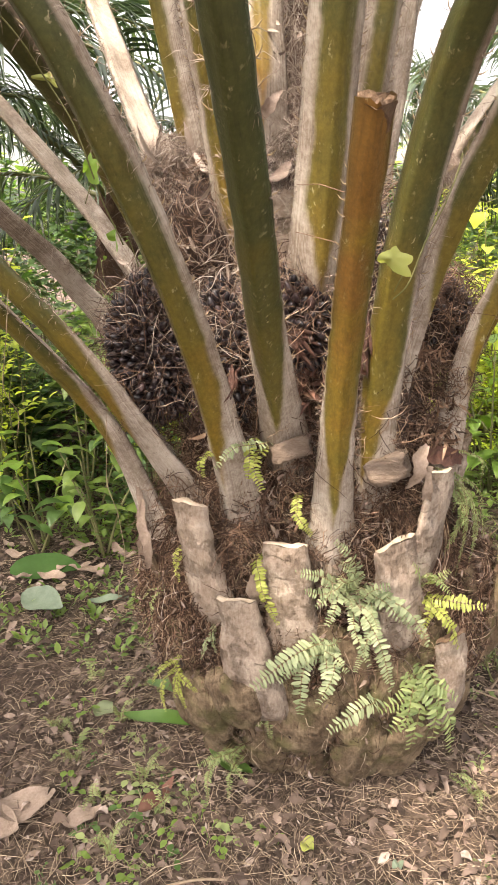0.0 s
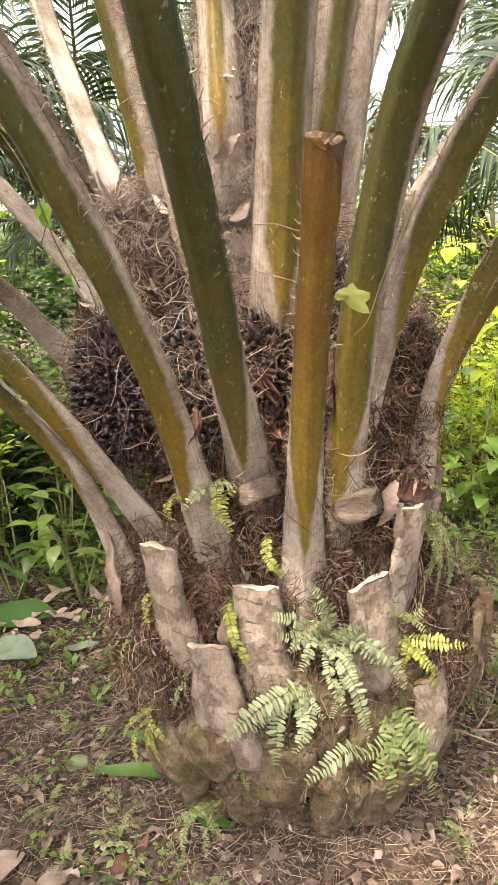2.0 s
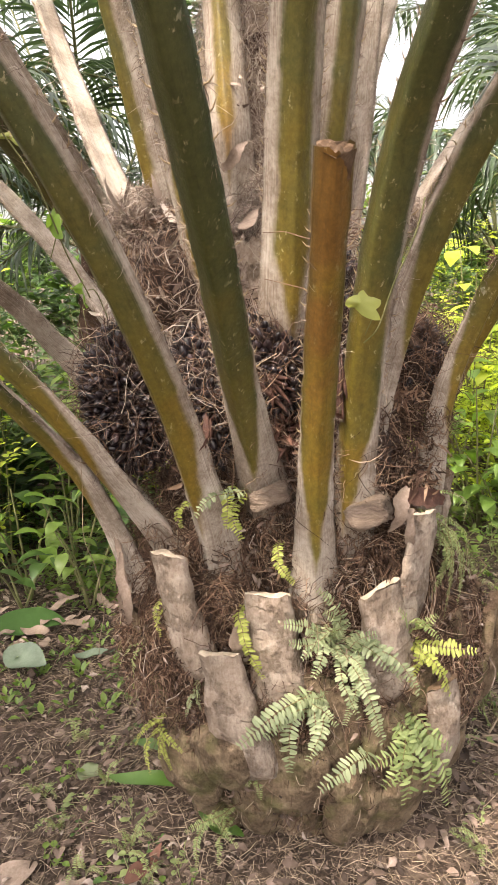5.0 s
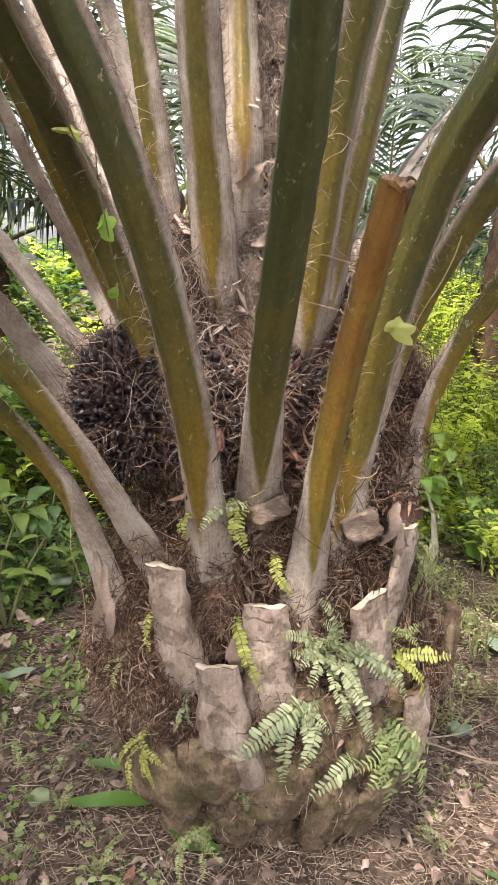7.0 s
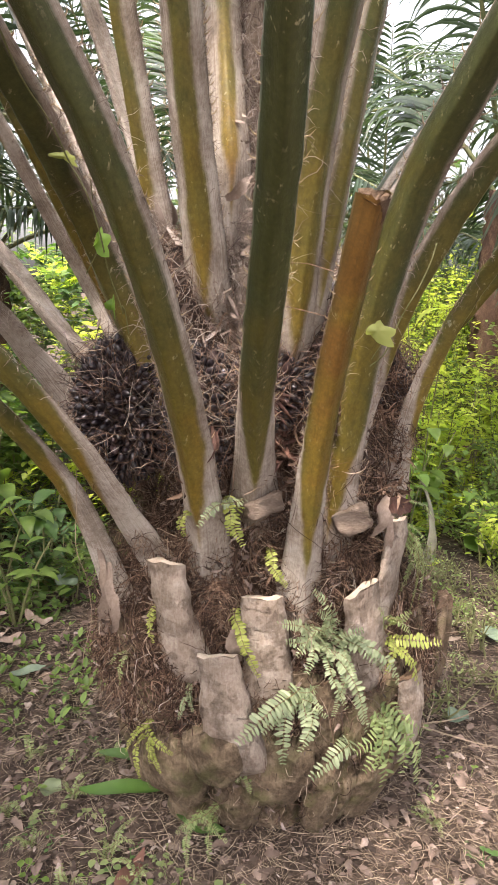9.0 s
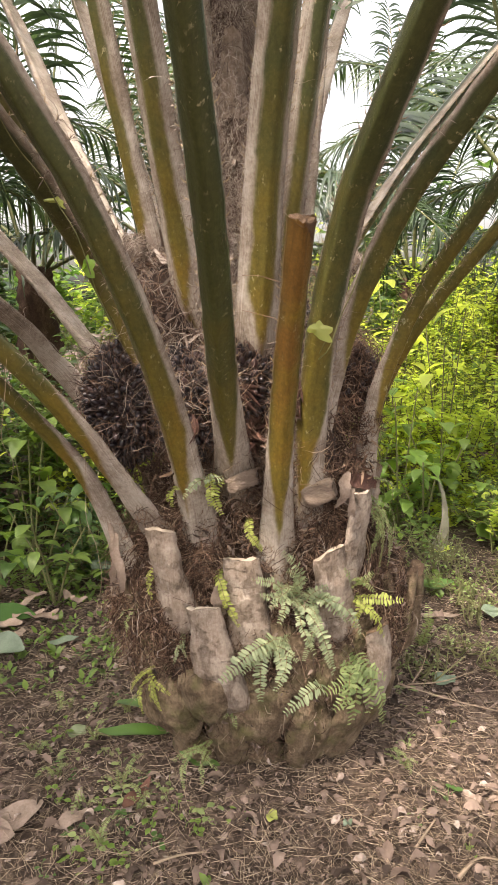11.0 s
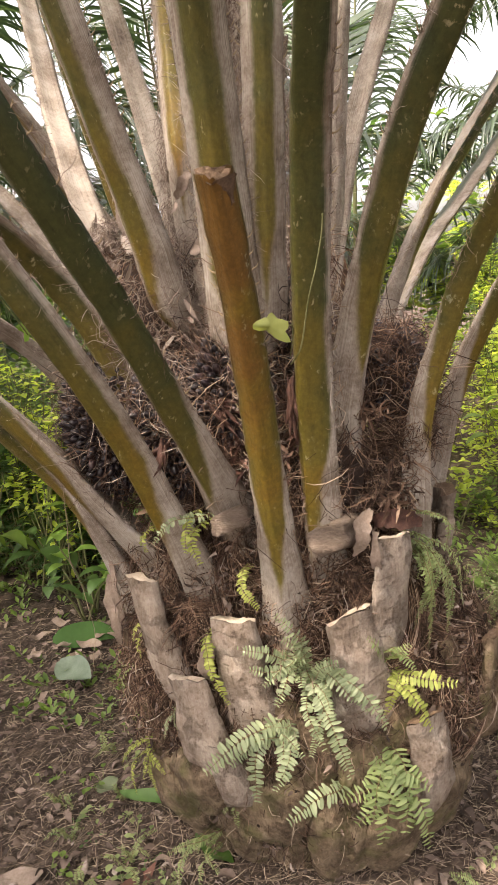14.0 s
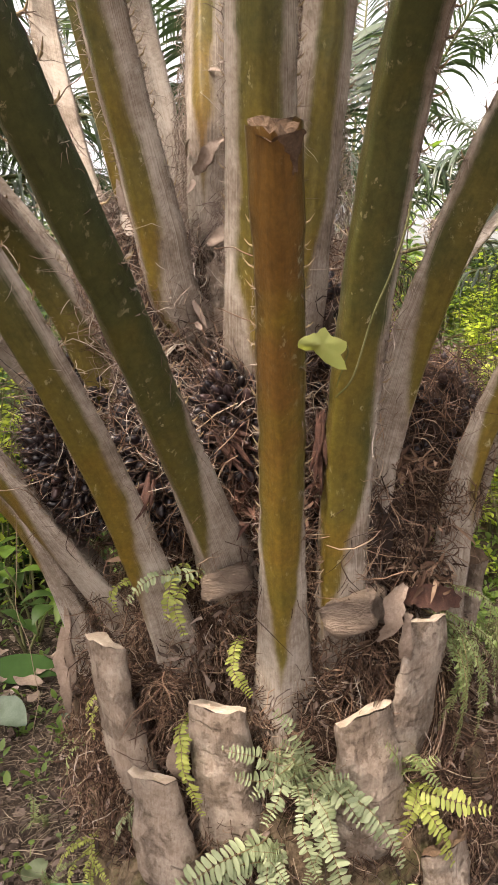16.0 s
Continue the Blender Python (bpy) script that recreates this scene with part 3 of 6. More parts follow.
petiole([(0.22, 1.68, 1.52), (0.25, 1.63, 1.78), (0.265, 1.60, 1.92), (0.28, 1.57, 2.06), (0.30, 1.52, 2.24)], 0.040, 0.05, seed=14, hue=0.78, margin=0.2, label=OLIVE)
petiole([(0.312, 1.69, 0.86), (0.315, 1.66, 1.001), (0.324, 1.593, 1.302), (0.344, 1.504, 1.573), (0.373, 1.385, 1.802), (0.407, 1.237, 1.969)], 0.046, 0.10, seed=15, flare=0.2, hue=0.6, margin=0.4, label=OLIVE, out=(-0.5, -0.86, 0))
petiole([(0.332, 1.77, 0.98), (0.362, 1.729, 1.175), (0.41, 1.672, 1.41), (0.474, 1.591, 1.631), (0.547, 1.477, 1.834), (0.636, 1.333, 2.004)], 0.043, 0.4, seed=16, hue=0.78, margin=0.4, label=OLIVE)
petiole([(0.52, 1.85, 0.88), (0.535, 1.818, 0.99), (0.556, 1.798, 1.204), (0.615, 1.763, 1.403), (0.686, 1.696, 1.592), (0.769, 1.584, 1.775)], 0.033, 0.26, seed=17, hue=0.58, margin=0.9, label=OLIVE)
petiole([(0.58, 2.16, 0.90), (0.624, 2.126, 1.05), (0.666, 2.079, 1.216), (0.732, 2.015, 1.388), (0.827, 1.932, 1.564), (0.943, 1.827, 1.746)], 0.033, 0.35, seed=18, hue=0.6, margin=0.9, label=OLIVE)
petiole([(0.42, 2.28, 1.32), (0.54, 2.42, 1.56), (0.66, 2.44, 1.78), (0.78, 2.45, 1.96), (0.91, 2.46, 2.14), (1.06, 2.46, 2.32)], 0.036, 0.3, seed=19, hue=0.8, margin=0.9, label=OLIVE)
petiole([(0.42, 2.35, 1.22), (0.55, 2.60, 1.46), (0.70, 2.86, 1.68), (0.84, 3.04, 1.84), (1.02, 3.2, 2.06)], 0.036, 0.3, seed=20, hue=0.9, margin=0.9, label=OLIVE)
petiole([(0.30, 2.20, 1.48), (0.36, 2.36, 1.70), (0.41, 2.40, 1.92), (0.47, 2.46, 2.12), (0.56, 2.58, 2.38)], 0.040, 0.9, seed=21, label=GREY)
petiole([(0.30, 2.0, 1.52), (0.36, 2.02, 1.75), (0.39, 2.02, 1.98), (0.42, 2.05, 2.25)], 0.036, 0.9, seed=22, label=GREY)
petiole([(-0.02, 2.14, 1.46), (-0.10, 2.24, 1.75), (-0.17, 2.32, 2.0), (-0.26, 2.44, 2.3)], 0.040, 0.9, seed=23, label=GREY)
petiole([(0.10, 2.20, 1.5), (0.10, 2.30, 1.8), (0.10, 2.38, 2.1), (0.10, 2.5, 2.4)], 0.040, 0.9, seed=24, label=GREY)
petiole([(-0.16, 2.38, 1.34), (-0.244, 2.40, 1.5), (-0.343, 2.335, 1.7), (-0.442, 2.22, 1.9), (-0.541, 2.10, 2.1)], 0.042, 0.1, seed=26, hue=0.5, margin=0.3, label=OLIVE, out=(-0.6, -0.8, 0))
petiole([(-0.19, 2.62, 1.30), (-0.285, 2.74, 1.5), (-0.391, 2.70, 1.7), (-0.498, 2.64, 1.9), (-0.604, 2.57, 2.1)], 0.042, 0.9, seed=27, margin=0.3, label=GREY)
petiole([(0.16, 2.35, 1.1), (0.18, 2.6, 1.4), (0.2, 2.85, 1.7), (0.22, 3.15, 2.0)], 0.040, 0.6, seed=25, label=GREY)


def cut_stalk():
    """The tall orange-brown stalk whose leaf has been cut off."""
    pts, _ = glide([(0.213, 1.655, 0.60), (0.211, 1.626, 0.782), (0.209, 1.566, 1.039), (0.211, 1.487, 1.28), (0.214, 1.389, 1.504), (0.216, 1.276, 1.71)], 40)
    half = lambda v: 0.038 - 0.003 * v
    hint = Vector((0, -1, 0))
    b, _ = stalk_mesh(pts, half, hint, keel=0.9, start=0.27, flare=1.2, rough=0.004, seed=1)
    b.f.pop()
    del b.uv[-14:]
    rag, top_dir = rng(5), (pts[-1] - pts[-2]).normalized()
    for k in range(14):
        slant = 0.03 - 0.25 * (b.v[-14 + k] - pts[-1]).dot(hint)
        b.v[-14 + k] = b.v[-14 + k] + top_dir * (slant + rag.uniform(-0.010, 0.012))
    ob = on_palm("cut_stalk", b, M_PETIOLE, "tall orange-brown leaf stalk sawn off at the top")
    ob.color = (0.90, 0.9, 0.12, 1)
    part("thorn_edge", spine_rows(pts, half, hint, 0.3, 1.1, 1), M_SPINE, ob, "short tan thorns", kind="stuff")
    part("margin_fibre", margin_hairs(pts, half, hint, 0.9, 600, 1), M_HAIR, ob, "loose grey fibre", kind="stuff")
    t = (pts[-1] - pts[-2]).normalized()
    out = (hint - t * hint.dot(t)).normalized()
    c = Build()
    ring = [p for p, u in stalk_ring(pts[-1], t, out, half(1.1) * 1.03, 0.78, 0.0)]
    r = rng(3)
    centre = sum(ring, Vector()) / len(ring)
    for lift, k in ((-0.03, 0.90), (-0.012, 0.92), (-0.006, 0.6), (-0.03, 0.3)):
        c.v += [centre + (p - centre) * k * r.uniform(0.97, 1.04) + t * (0.034 + lift * 0.3 - 0.25 * (p - pts[-1]).dot(hint) * k + r.uniform(-0.010, 0.010)) for p in ring]
    m = len(ring)
    for j in range(3):
        for k in range(m):
            c.f.append((j * m + k, j * m + (k + 1) % m, (j + 1) * m + (k + 1) % m, (j + 1) * m + k))
    c.f.append(tuple(3 * m + k for k in range(m)))
    part("cut_face", c, M_CUTOLD, ob, "ragged brown cut end")
    scar = Build()
    for j in range(7):
        p = pts[-1] + t * (0.026 - 0.0075 * j)
        outer = stalk_ring(p, t, out, half(1.1) * 1.035 + 0.0015, 0.93, 0.0)[2:10]
        for k, (q, _u) in enumerate(outer):
            keep = 1.0 if j < 1 else max(0.12, 0.85 - 0.16 * j)
            mid = outer[5][0]
            scar.v.append(mid + (q - mid) * keep + t * r.uniform(-0.005, 0.005) + out * r.uniform(-0.0012, 0.0015))
    for j in range(6):
        for k in range(7):
            scar.f.append((j * 8 + k, j * 8 + k + 1, (j + 1) * 8 + k + 1, (j + 1) * 8 + k))
    part("scar", scar, M_CUTOLD, ob, "dark brown bruised skin under the cut")


cut_stalk()


def stub(base, top, wide, seed=0, old=False, tilt=0.0, keel=0.8, fresh=True, label="", flare=0.8):
    """A sawn-off leaf base: flares into the bole, with its cut face on top."""
    base, top = Vector(base), Vector(top)
    radial = Vector((base.x - AXIS.x, base.y - AXIS.y, 0)).normalized()
    mid = (base + top) / 2 + radial * 0.012
    pts, length = glide([base - (top - base) * 0.10 - radial * 0.05, base, mid, top], 24)
    half = lambda v: wide * 0.45
    b, _ = stalk_mesh(pts, half, radial, keel=keel, start=9.0, flare=flare, rough=0.008, seed=seed, dish=0.15, fade=0.17, boxy=True)
    b.uv = []
    b.f.pop()
    m, r = 14, rng(seed)
    slope = (pts[-1] - pts[-2]).normalized()
    side = slope.cross(radial).normalized()
    for k in range(m):
        p = b.v[-m + k]
        b.v[-m + k] = p + slope * ((p - top).dot(radial) * 0.34 + (p - top).dot(side) * tilt + r.uniform(-0.004, 0.006))
    ob = on_palm("leaf_base", b, M_OLDSTUB if old else M_STUB, label or "sawn-off grey-brown leaf base")
    c = Build()
    ring = [Vector(p) for p in b.v[-m:]]
    centre = sum(ring, Vector()) / m
    for k, lift in ((1.0, 0.0015), (0.72, 0.006), (0.35, 0.001)):
        c.v += [centre + (p - centre) * k + slope * (lift + r.uniform(-0.003, 0.003)) for p in ring]
    for j in range(2):
        for k in range(m):
            c.f.append((j * m + k, j * m + (k + 1) % m, (j + 1) * m + (k + 1) % m, (j + 1) * m + k))
    c.f.append(tuple(2 * m + k for k in range(m)))
    part("cut_face", c, M_CUT if fresh else M_CUTOLD, ob, "pale fresh cut face" if fresh else "weathered brown cut face")
    return ob


stub((0.122, 1.575, 0.50), (0.093, 1.555, 0.787), 0.108, 31, tilt=-0.1, flare=0.6)
stub((0.375, 1.59, 0.53), (0.358, 1.57, 0.785), 0.104, 32, tilt=0.1)
stub((0.03, 1.535, 0.37), (-0.022, 1.525, 0.652), 0.10, 33, tilt=-0.05, flare=0.9)
stub((0.424, 1.622, 0.62), (0.472, 1.612, 0.957), 0.112, 34, tilt=0.03, flare=0.1, keel=0.35)
stub((-0.075, 1.625, 0.58), (-0.138, 1.625, 0.865), 0.096, 35, tilt=-0.1, flare=0.7)
stub((0.515, 1.60, 0.30), (0.516, 1.575, 0.522), 0.10, 36, fresh=False, flare=0.5)
stub((0.69, 1.83, 0.38), (0.73, 1.80, 0.62), 0.09, 41, old=True, fresh=False)
stub((0.605, 1.705, 0.46), (0.58, 1.70, 0.655), 0.06, 42, old=True, fresh=False, flare=0.4)
stub((0.655, 1.745, 0.42), (0.70, 1.755, 0.63), 0.065, 43, old=True, fresh=False, flare=0.4)
stub((0.265, 1.545, 0.36), (0.266, 1.53, 0.545), 0.085, 38, old=True, fresh=False, flare=0.4)
stub((0.62, 1.85, 0.42), (0.66, 1.82, 0.66), 0.08, 37, old=True, fresh=False)
stub((-0.22, 1.90, 0.42), (-0.26, 1.87, 0.66), 0.10, 40, old=True, fresh=False)
stub((0.56, 2.0, 0.72), (0.62, 1.99, 0.95), 0.09, 39, fresh=False)


def old_base(at, wide, tall, lean, seed, notch=False):
    """A worn triangular leaf base low on the bole: broad foot, blunt broken top."""
    r = rng(seed)
    b = Build()
    at = Vector(at)
    radial = Vector((at.x - AXIS.x, at.y - AXIS.y, 0)).normalized()
    side = Vector((0, 0, 1)).cross(radial)
    rows, cols = 12, 19
    for j in range(rows):
        v = min(1.0, j / (rows - 2))
        for i in range(cols):
            u = i / (cols - 1) * 2 - 1
            w = wide * 0.5 * (1.3 - 0.5 * v)
            bulge = (1 - abs(u) ** 2.0) * (0.04 + 0.055 * math.sin(math.pi * min(1.0, 0.2 + 0.7 * v)))
            if notch and abs(u) < 0.1 and v > 0.3:
                bulge *= 0.35
            top = tall * (0.92 + 0.12 * noise.noise((u * 2.3, seed * 0.7, 0.3)) - 0.22 * abs(u) ** 3)
            p = at + side * (u * w + lean * v * tall) + Vector((0, 0, v * top - 0.5 * tall)) + radial * (bulge - 0.04 + 0.015 * v)
            if j == rows - 1:
                p -= radial * (bulge * 0.9 + 0.01) - Vector((0, 0, 0.004))
            b.v.append(p + Vector(noise.noise_vector(p * 9 + Vector((seed, 0, 0)))) * 0.022 + Vector(noise.noise_vector(p * 34)) * 0.008)
    for j in range(rows - 1):
        for i in range(cols - 1):
            q = j * cols + i
            b.f.append((q, q + 1, q + cols + 1, q + cols))
    return on_palm("leaf_base", b, M_OLDSTUB, "worn broken old leaf base")


def scale_base(foot, head, wide, seed, notch=False, thick=0.62):
    """A worn leaf base low on the bole: a swollen shield, broad above and rounded under, sunk into the bole."""
    foot, head = Vector(foot), Vector(head)
    axis = head - foot
    t = axis.normalized()
    radial = Vector((head.x - AXIS.x, head.y - AXIS.y, 0)).normalized()
    out = (radial - t * radial.dot(t)).normalized()
    side = t.cross(out)
    b = Build()
    rows, cols = 28, 40
    prof = [0.30, 0.66, 0.86, 0.97, 1.02, 1.03, 1.0, 0.95, 0.88, 0.78, 0.40]
    for j in range(rows):
        v = j / (rows - 1)
        q = v * (len(prof) - 1)
        n = min(len(prof) - 2, int(q))
        k = (prof[n] + (prof[n + 1] - prof[n]) * (q - n)) * wide * 0.5
        for i in range(cols):
            w = 2 * math.pi * i / cols
            x, y = math.cos(w), math.sin(w)
            dent = 0.55 if notch and v > 0.55 and y > 0.96 else 1.0
            p = foot + axis * (v * (1 + 0.10 * noise.noise((x * 2, seed, 0.4)))) + side * (x * k) + out * (y * k * (thick if y > 0 else 0.6) * dent)
            groove = noise.noise((x * 7, v * 1.5, seed)) * 0.006 + noise.noise((x * 16, v * 3.0, seed + 5)) * 0.003
            p += Vector(noise.noise_vector(p * 6 + Vector((seed, 0, 0)))) * 0.026 + Vector(noise.noise_vector(p * 20)) * 0.009 + Vector(noise.noise_vector(p * 60)) * 0.0035 + out * groove
            b.v.append(p)
    for j in range(rows - 1):
        for i in range(cols):
            b.f.append((j * cols + i, j * cols + (i + 1) % cols, (j + 1) * cols + (i + 1) % cols, (j + 1) * cols + i))
    b.f.append(tuple(reversed(range(cols))))
    b.f.append(tuple((rows - 1) * cols + i for i in range(cols)))
    return on_palm("leaf_base", b, M_OLDSTUB, "worn rounded old leaf base")


for n, (foot, head, wide) in enumerate([
    ((0.138, 1.585, 0.17), (0.145, 1.525, 0.41), 0.16), ((0.297, 1.635, 0.02), (0.288, 1.545, 0.315), 0.145), ((0.055, 1.655, 0.03), (0.05, 1.565, 0.29), 0.135),
    ((-0.075, 1.675, 0.14), (-0.145, 1.63, 0.38), 0.185), ((0.42, 1.655, 0.05), (0.43, 1.56, 0.33), 0.155), ((0.52, 1.74, 0.10), (0.575, 1.665, 0.34), 0.155),
    ((0.0, 1.575, 0.26), (-0.05, 1.54, 0.45), 0.15), ((-0.13, 1.75, 0.30), (-0.20, 1.70, 0.52), 0.15), ((0.375, 1.575, 0.30), (0.375, 1.545, 0.50), 0.13),
    ((0.245, 1.575, 0.24), (0.24, 1.54, 0.43), 0.13), ((0.56, 1.88, 0.06), (0.63, 1.84, 0.32), 0.15), ((-0.13, 1.88, 0.08), (-0.225, 1.84, 0.32), 0.16),
    ((0.175, 1.67, -0.03), (0.175, 1.60, 0.16), 0.12), ((0.47, 1.64, 0.38), (0.465, 1.60, 0.56), 0.11), ((-0.04, 1.72, -0.02), (-0.06, 1.66, 0.17), 0.13),
    ((0.60, 1.78, 0.30), (0.635, 1.75, 0.50), 0.12), ((-0.18, 1.80, 0.46), (-0.235, 1.77, 0.66), 0.12), ((0.19, 1.57, 0.42), (0.19, 1.555, 0.58), 0.10),
]):
    shift = Vector((head[0] - AXIS.x, head[1] - AXIS.y, 0)).normalized() * 0.022
    scale_base(Vector(foot) + shift, Vector(head) + shift, wide * 1.2, n * 1.7, n == 1, 0.46)

for n in range(64):
    ang = n * 2.399963
    z = 0.10 + 0.80 * (n / 64)
    if abs((ang - math.pi * 1.5 + math.pi) % (2 * math.pi) - math.pi) < 1.25:
        continue
    rad = core_radius(z) + 0.01
    p = (AXIS.x + rad * math.cos(ang), AXIS.y + rad * math.sin(ang), z)
    if n % 3 == 0:
        q = (AXIS.x + (rad + 0.09) * math.cos(ang), AXIS.y + (rad + 0.09) * math.sin(ang), z + 0.24)
        stub(p, q, 0.10, n, old=True, fresh=False)
    else:
        old_base(p, 0.17, 0.22, 0.0, n)


def cut_block(at, size, yaw, seed, label, lean=6):
    """A stalk sawn off square, its cut end towards the viewer's side of the bole."""
    b = Build()
    m = Matrix.Translation(at) @ Euler((radians(-12), radians(lean), radians(yaw))).to_matrix().to_4x4()
    sx, sy, sz = size
    corner = [(-1, -0.75), (-0.85, -1.0), (0.0, -0.95), (0.85, -0.85), (1, -0.5), (0.97, 0.85), (0.3, 1.0), (-0.5, 0.95), (-0.97, 0.7)]
    outline = []
    for (x0, z0), (x1, z1) in zip(corner, corner[1:] + corner[:1]):
        outline += [(x0 + (x1 - x0) * k / 4, z0 + (z1 - z0) * k / 4) for k in range(4)]
    steps = [(1.15, 1.0), (1.12, 0.6), (1.06, 0.2), (1.0, -0.2), (0.98, -0.6), (0.95, -0.9), (0.88, -1.0), (0.6, -1.06), (0.25, -1.0)]
    for k, y in steps:
        for x, z in outline:
            p = m @ Vector((x * sx * k, y * sy, z * sz * k))
            p += Vector(noise.noise_vector(p * 14 + Vector((seed, 0, 0)))) * 0.012 + Vector(noise.noise_vector(p * 50)) * 0.006 + Vector(noise.noise_vector(p * 130)) * 0.003
            b.v.append(p)
    n = len(outline)
    for j in range(len(steps) - 1):
        for k in range(n):
            b.f.append((j * n + k, j * n + (k + 1) % n, (j + 1) * n + (k + 1) % n, (j + 1) * n + k))
    b.f.append(tuple((len(steps) - 1) * n + k for k in range(n)))
    on_palm("cut_leaf_base", b, M_CUTTAN, label)


cut_block((0.345, 1.61, 0.968), (0.045, 0.06, 0.034), -8, 5, "square-cut tan leaf base", -17)
cut_block((0.098, 1.63, 1.015), (0.050, 0.06, 0.028), 8, 6, "square-cut tan leaf base", -15)


def trunk_sheaths():
    """Grey leaf sheaths that clasp the upper trunk."""
    r = rng(8)
    for n in range(16):
        z = 1.45 + 0.09 * n
        ang = n * 2.4 + 4.4
        c, rad = core_axis(z), core_radius(z) + 0.012
        b = Build()
        rows, cols = 7, 9
        for j in range(rows):
            v = j / (rows - 1)
            for i in range(cols):
                u = i / (cols - 1) * 2 - 1
                w = ang + u * (0.5 - 0.34 * v)
                rr = rad + 0.008 + 0.03 * v * v + 0.012 * (1 - u * u)
                p = Vector((c.x + rr * math.cos(w), c.y + rr * math.sin(w), z + (v - 0.3) * 0.24 + r.uniform(-0.01, 0.01) * (v > 0.9)))
                b.v.append(p + Vector(noise.noise_vector(p * 20)) * 0.008)
        for j in range(rows - 1):
            for i in range(cols - 1):
                q = j * cols + i
                b.f.append((q, q + 1, q + cols + 1, q + cols))
        on_palm("leaf_sheath", b, M_STUB, "grey-brown torn leaf sheath")


trunk_sheaths()

# ---- fruit bunches ----
def fruit_mesh():
    b = Build()
    prof = [(-0.5, 0.25), (-0.32, 0.85), (0.05, 1.0), (0.38, 0.62), (0.55, 0.12)]
    sides = 6
    for z, r in prof:
        for k in range(sides):
            w = 2 * math.pi * k / sides
            b.v.append((0.0112 * r * math.cos(w), 0.0112 * r * math.sin(w), 0.034 * z))
    for j in range(len(prof) - 1):
        for k in range(sides):
            b.f.append((j * sides + k, j * sides + (k + 1) % sides, (j + 1) * sides + (k + 1) % sides, (j + 1) * sides + k))
    b.f.append(tuple(reversed(range(sides))))
    b.f.append(tuple((len(prof) - 1) * sides + k for k in range(sides)))
    return b.mesh("fruit", M_FRUIT)


FRUIT = fruit_mesh()


def fruit_bunch(centre, size, fruits, spikes, seed, label, face=(0, -1, 0.2), singles=55):
    """A bunch: dark core, black fruits, and stiff spikes between them."""
    r = rng(seed)
    centre, size = Vector(centre), Vector(size)
    face = Vector(face).normalized()
    b = Build()
    for j in range(15):
        for i in range(24):
            th, ph = math.pi * j / 14, 2 * math.pi * i / 24
            d = Vector((math.sin(th) * math.cos(ph), math.sin(th) * math.sin(ph), math.cos(th)))
            k = 0.86 + 0.10 * noise.noise(d * 6 + Vector((seed, 0, 0)))
            b.v.append(centre + Vector((d.x * size.x, d.y * size.y, d.z * size.z)) * k)
    for j in range(14):
        for i in range(24):
            b.f.append((j * 24 + i, (j + 1) * 24 + i, (j + 1) * 24 + (i + 1) % 24, j * 24 + (i + 1) % 24))
    bunch = on_palm("fruit_head", b, M_FRUIT_CORE, label)
    made, rest = 0, Build()
    placed = []
    tries = 0
    while made < fruits and tries < fruits * 60:
        tries += 1
        d = Vector((r.gauss(0, 1), r.gauss(0, 1), r.gauss(0, 1))).normalized()
        if d.dot(face) < 0.05:
            continue
        p = centre + Vector((d.x * size.x, d.y * size.y, d.z * size.z)) * r.uniform(0.82, 0.98)
        if any((p - q).length < 0.0195 for q in placed):
            continue
        placed.append(p)
        if made >= singles:
            turn = (d + Vector((r.uniform(-0.5, 0.5), r.uniform(-0.5, 0.5), r.uniform(-0.3, 0.6)))).normalized().to_track_quat("Z", "Y").to_matrix().to_4x4()
            k0 = len(rest.v)
            rest.v += [p + turn @ v.co for v in FRUIT.vertices]
            rest.f += [tuple(k0 + i for i in f.vertices) for f in FRUIT.polygons]
            made += 1
            continue
        ob = new("fruit", FRUIT)
        ob.parent = bunch
        out = (d + Vector((r.uniform(-0.5, 0.5), r.uniform(-0.5, 0.5), r.uniform(-0.3, 0.6)))).normalized()
        ob.matrix_basis = Matrix.Translation(p) @ out.to_track_quat("Z", "Y").to_matrix().to_4x4() @ Matrix.Diagonal((1, 1, r.uniform(0.8, 1.15), 1))
        made += 1
    if rest.v:
        part("fruit_rest", rest, M_FRUIT, bunch, kind="stuff")
    s = Build()
    for _ in range(spikes):
        d = Vector((r.gauss(0, 1), r.gauss(0, 1), r.gauss(0, 1))).normalized()
        if d.dot(face) < -0.3:
            continue
        p = centre + Vector((d.x * size.x, d.y * size.y, d.z * size.z)) * 0.85
        out = (d + Vector((r.uniform(-1.2, 1.2), r.uniform(-1.2, 1.2), r.uniform(-1.0, 1.2)))).normalized()
        l = r.uniform(0.025, 0.07) * (1.7 if r.random() < 0.15 else 1)
        bend = Vector((r.uniform(-1, 1), r.uniform(-1, 1), r.uniform(-1, 1))) * l * 0.4
        th = r.uniform(0.0009, 0.0019)
        s.tube([p, p + out * l * 0.4 + bend * 0.2, p + out * l * 0.75 + bend * 0.6, p + out * l * 0.95 + bend * 1.2], [th, th * 0.8, th * 0.6, th * 0.15], 3, cap=False)
    part("spike_tangle", s, M_SPIKE, bunch, "stiff dark dry bunch spikes", kind="stuff")
    return bunch


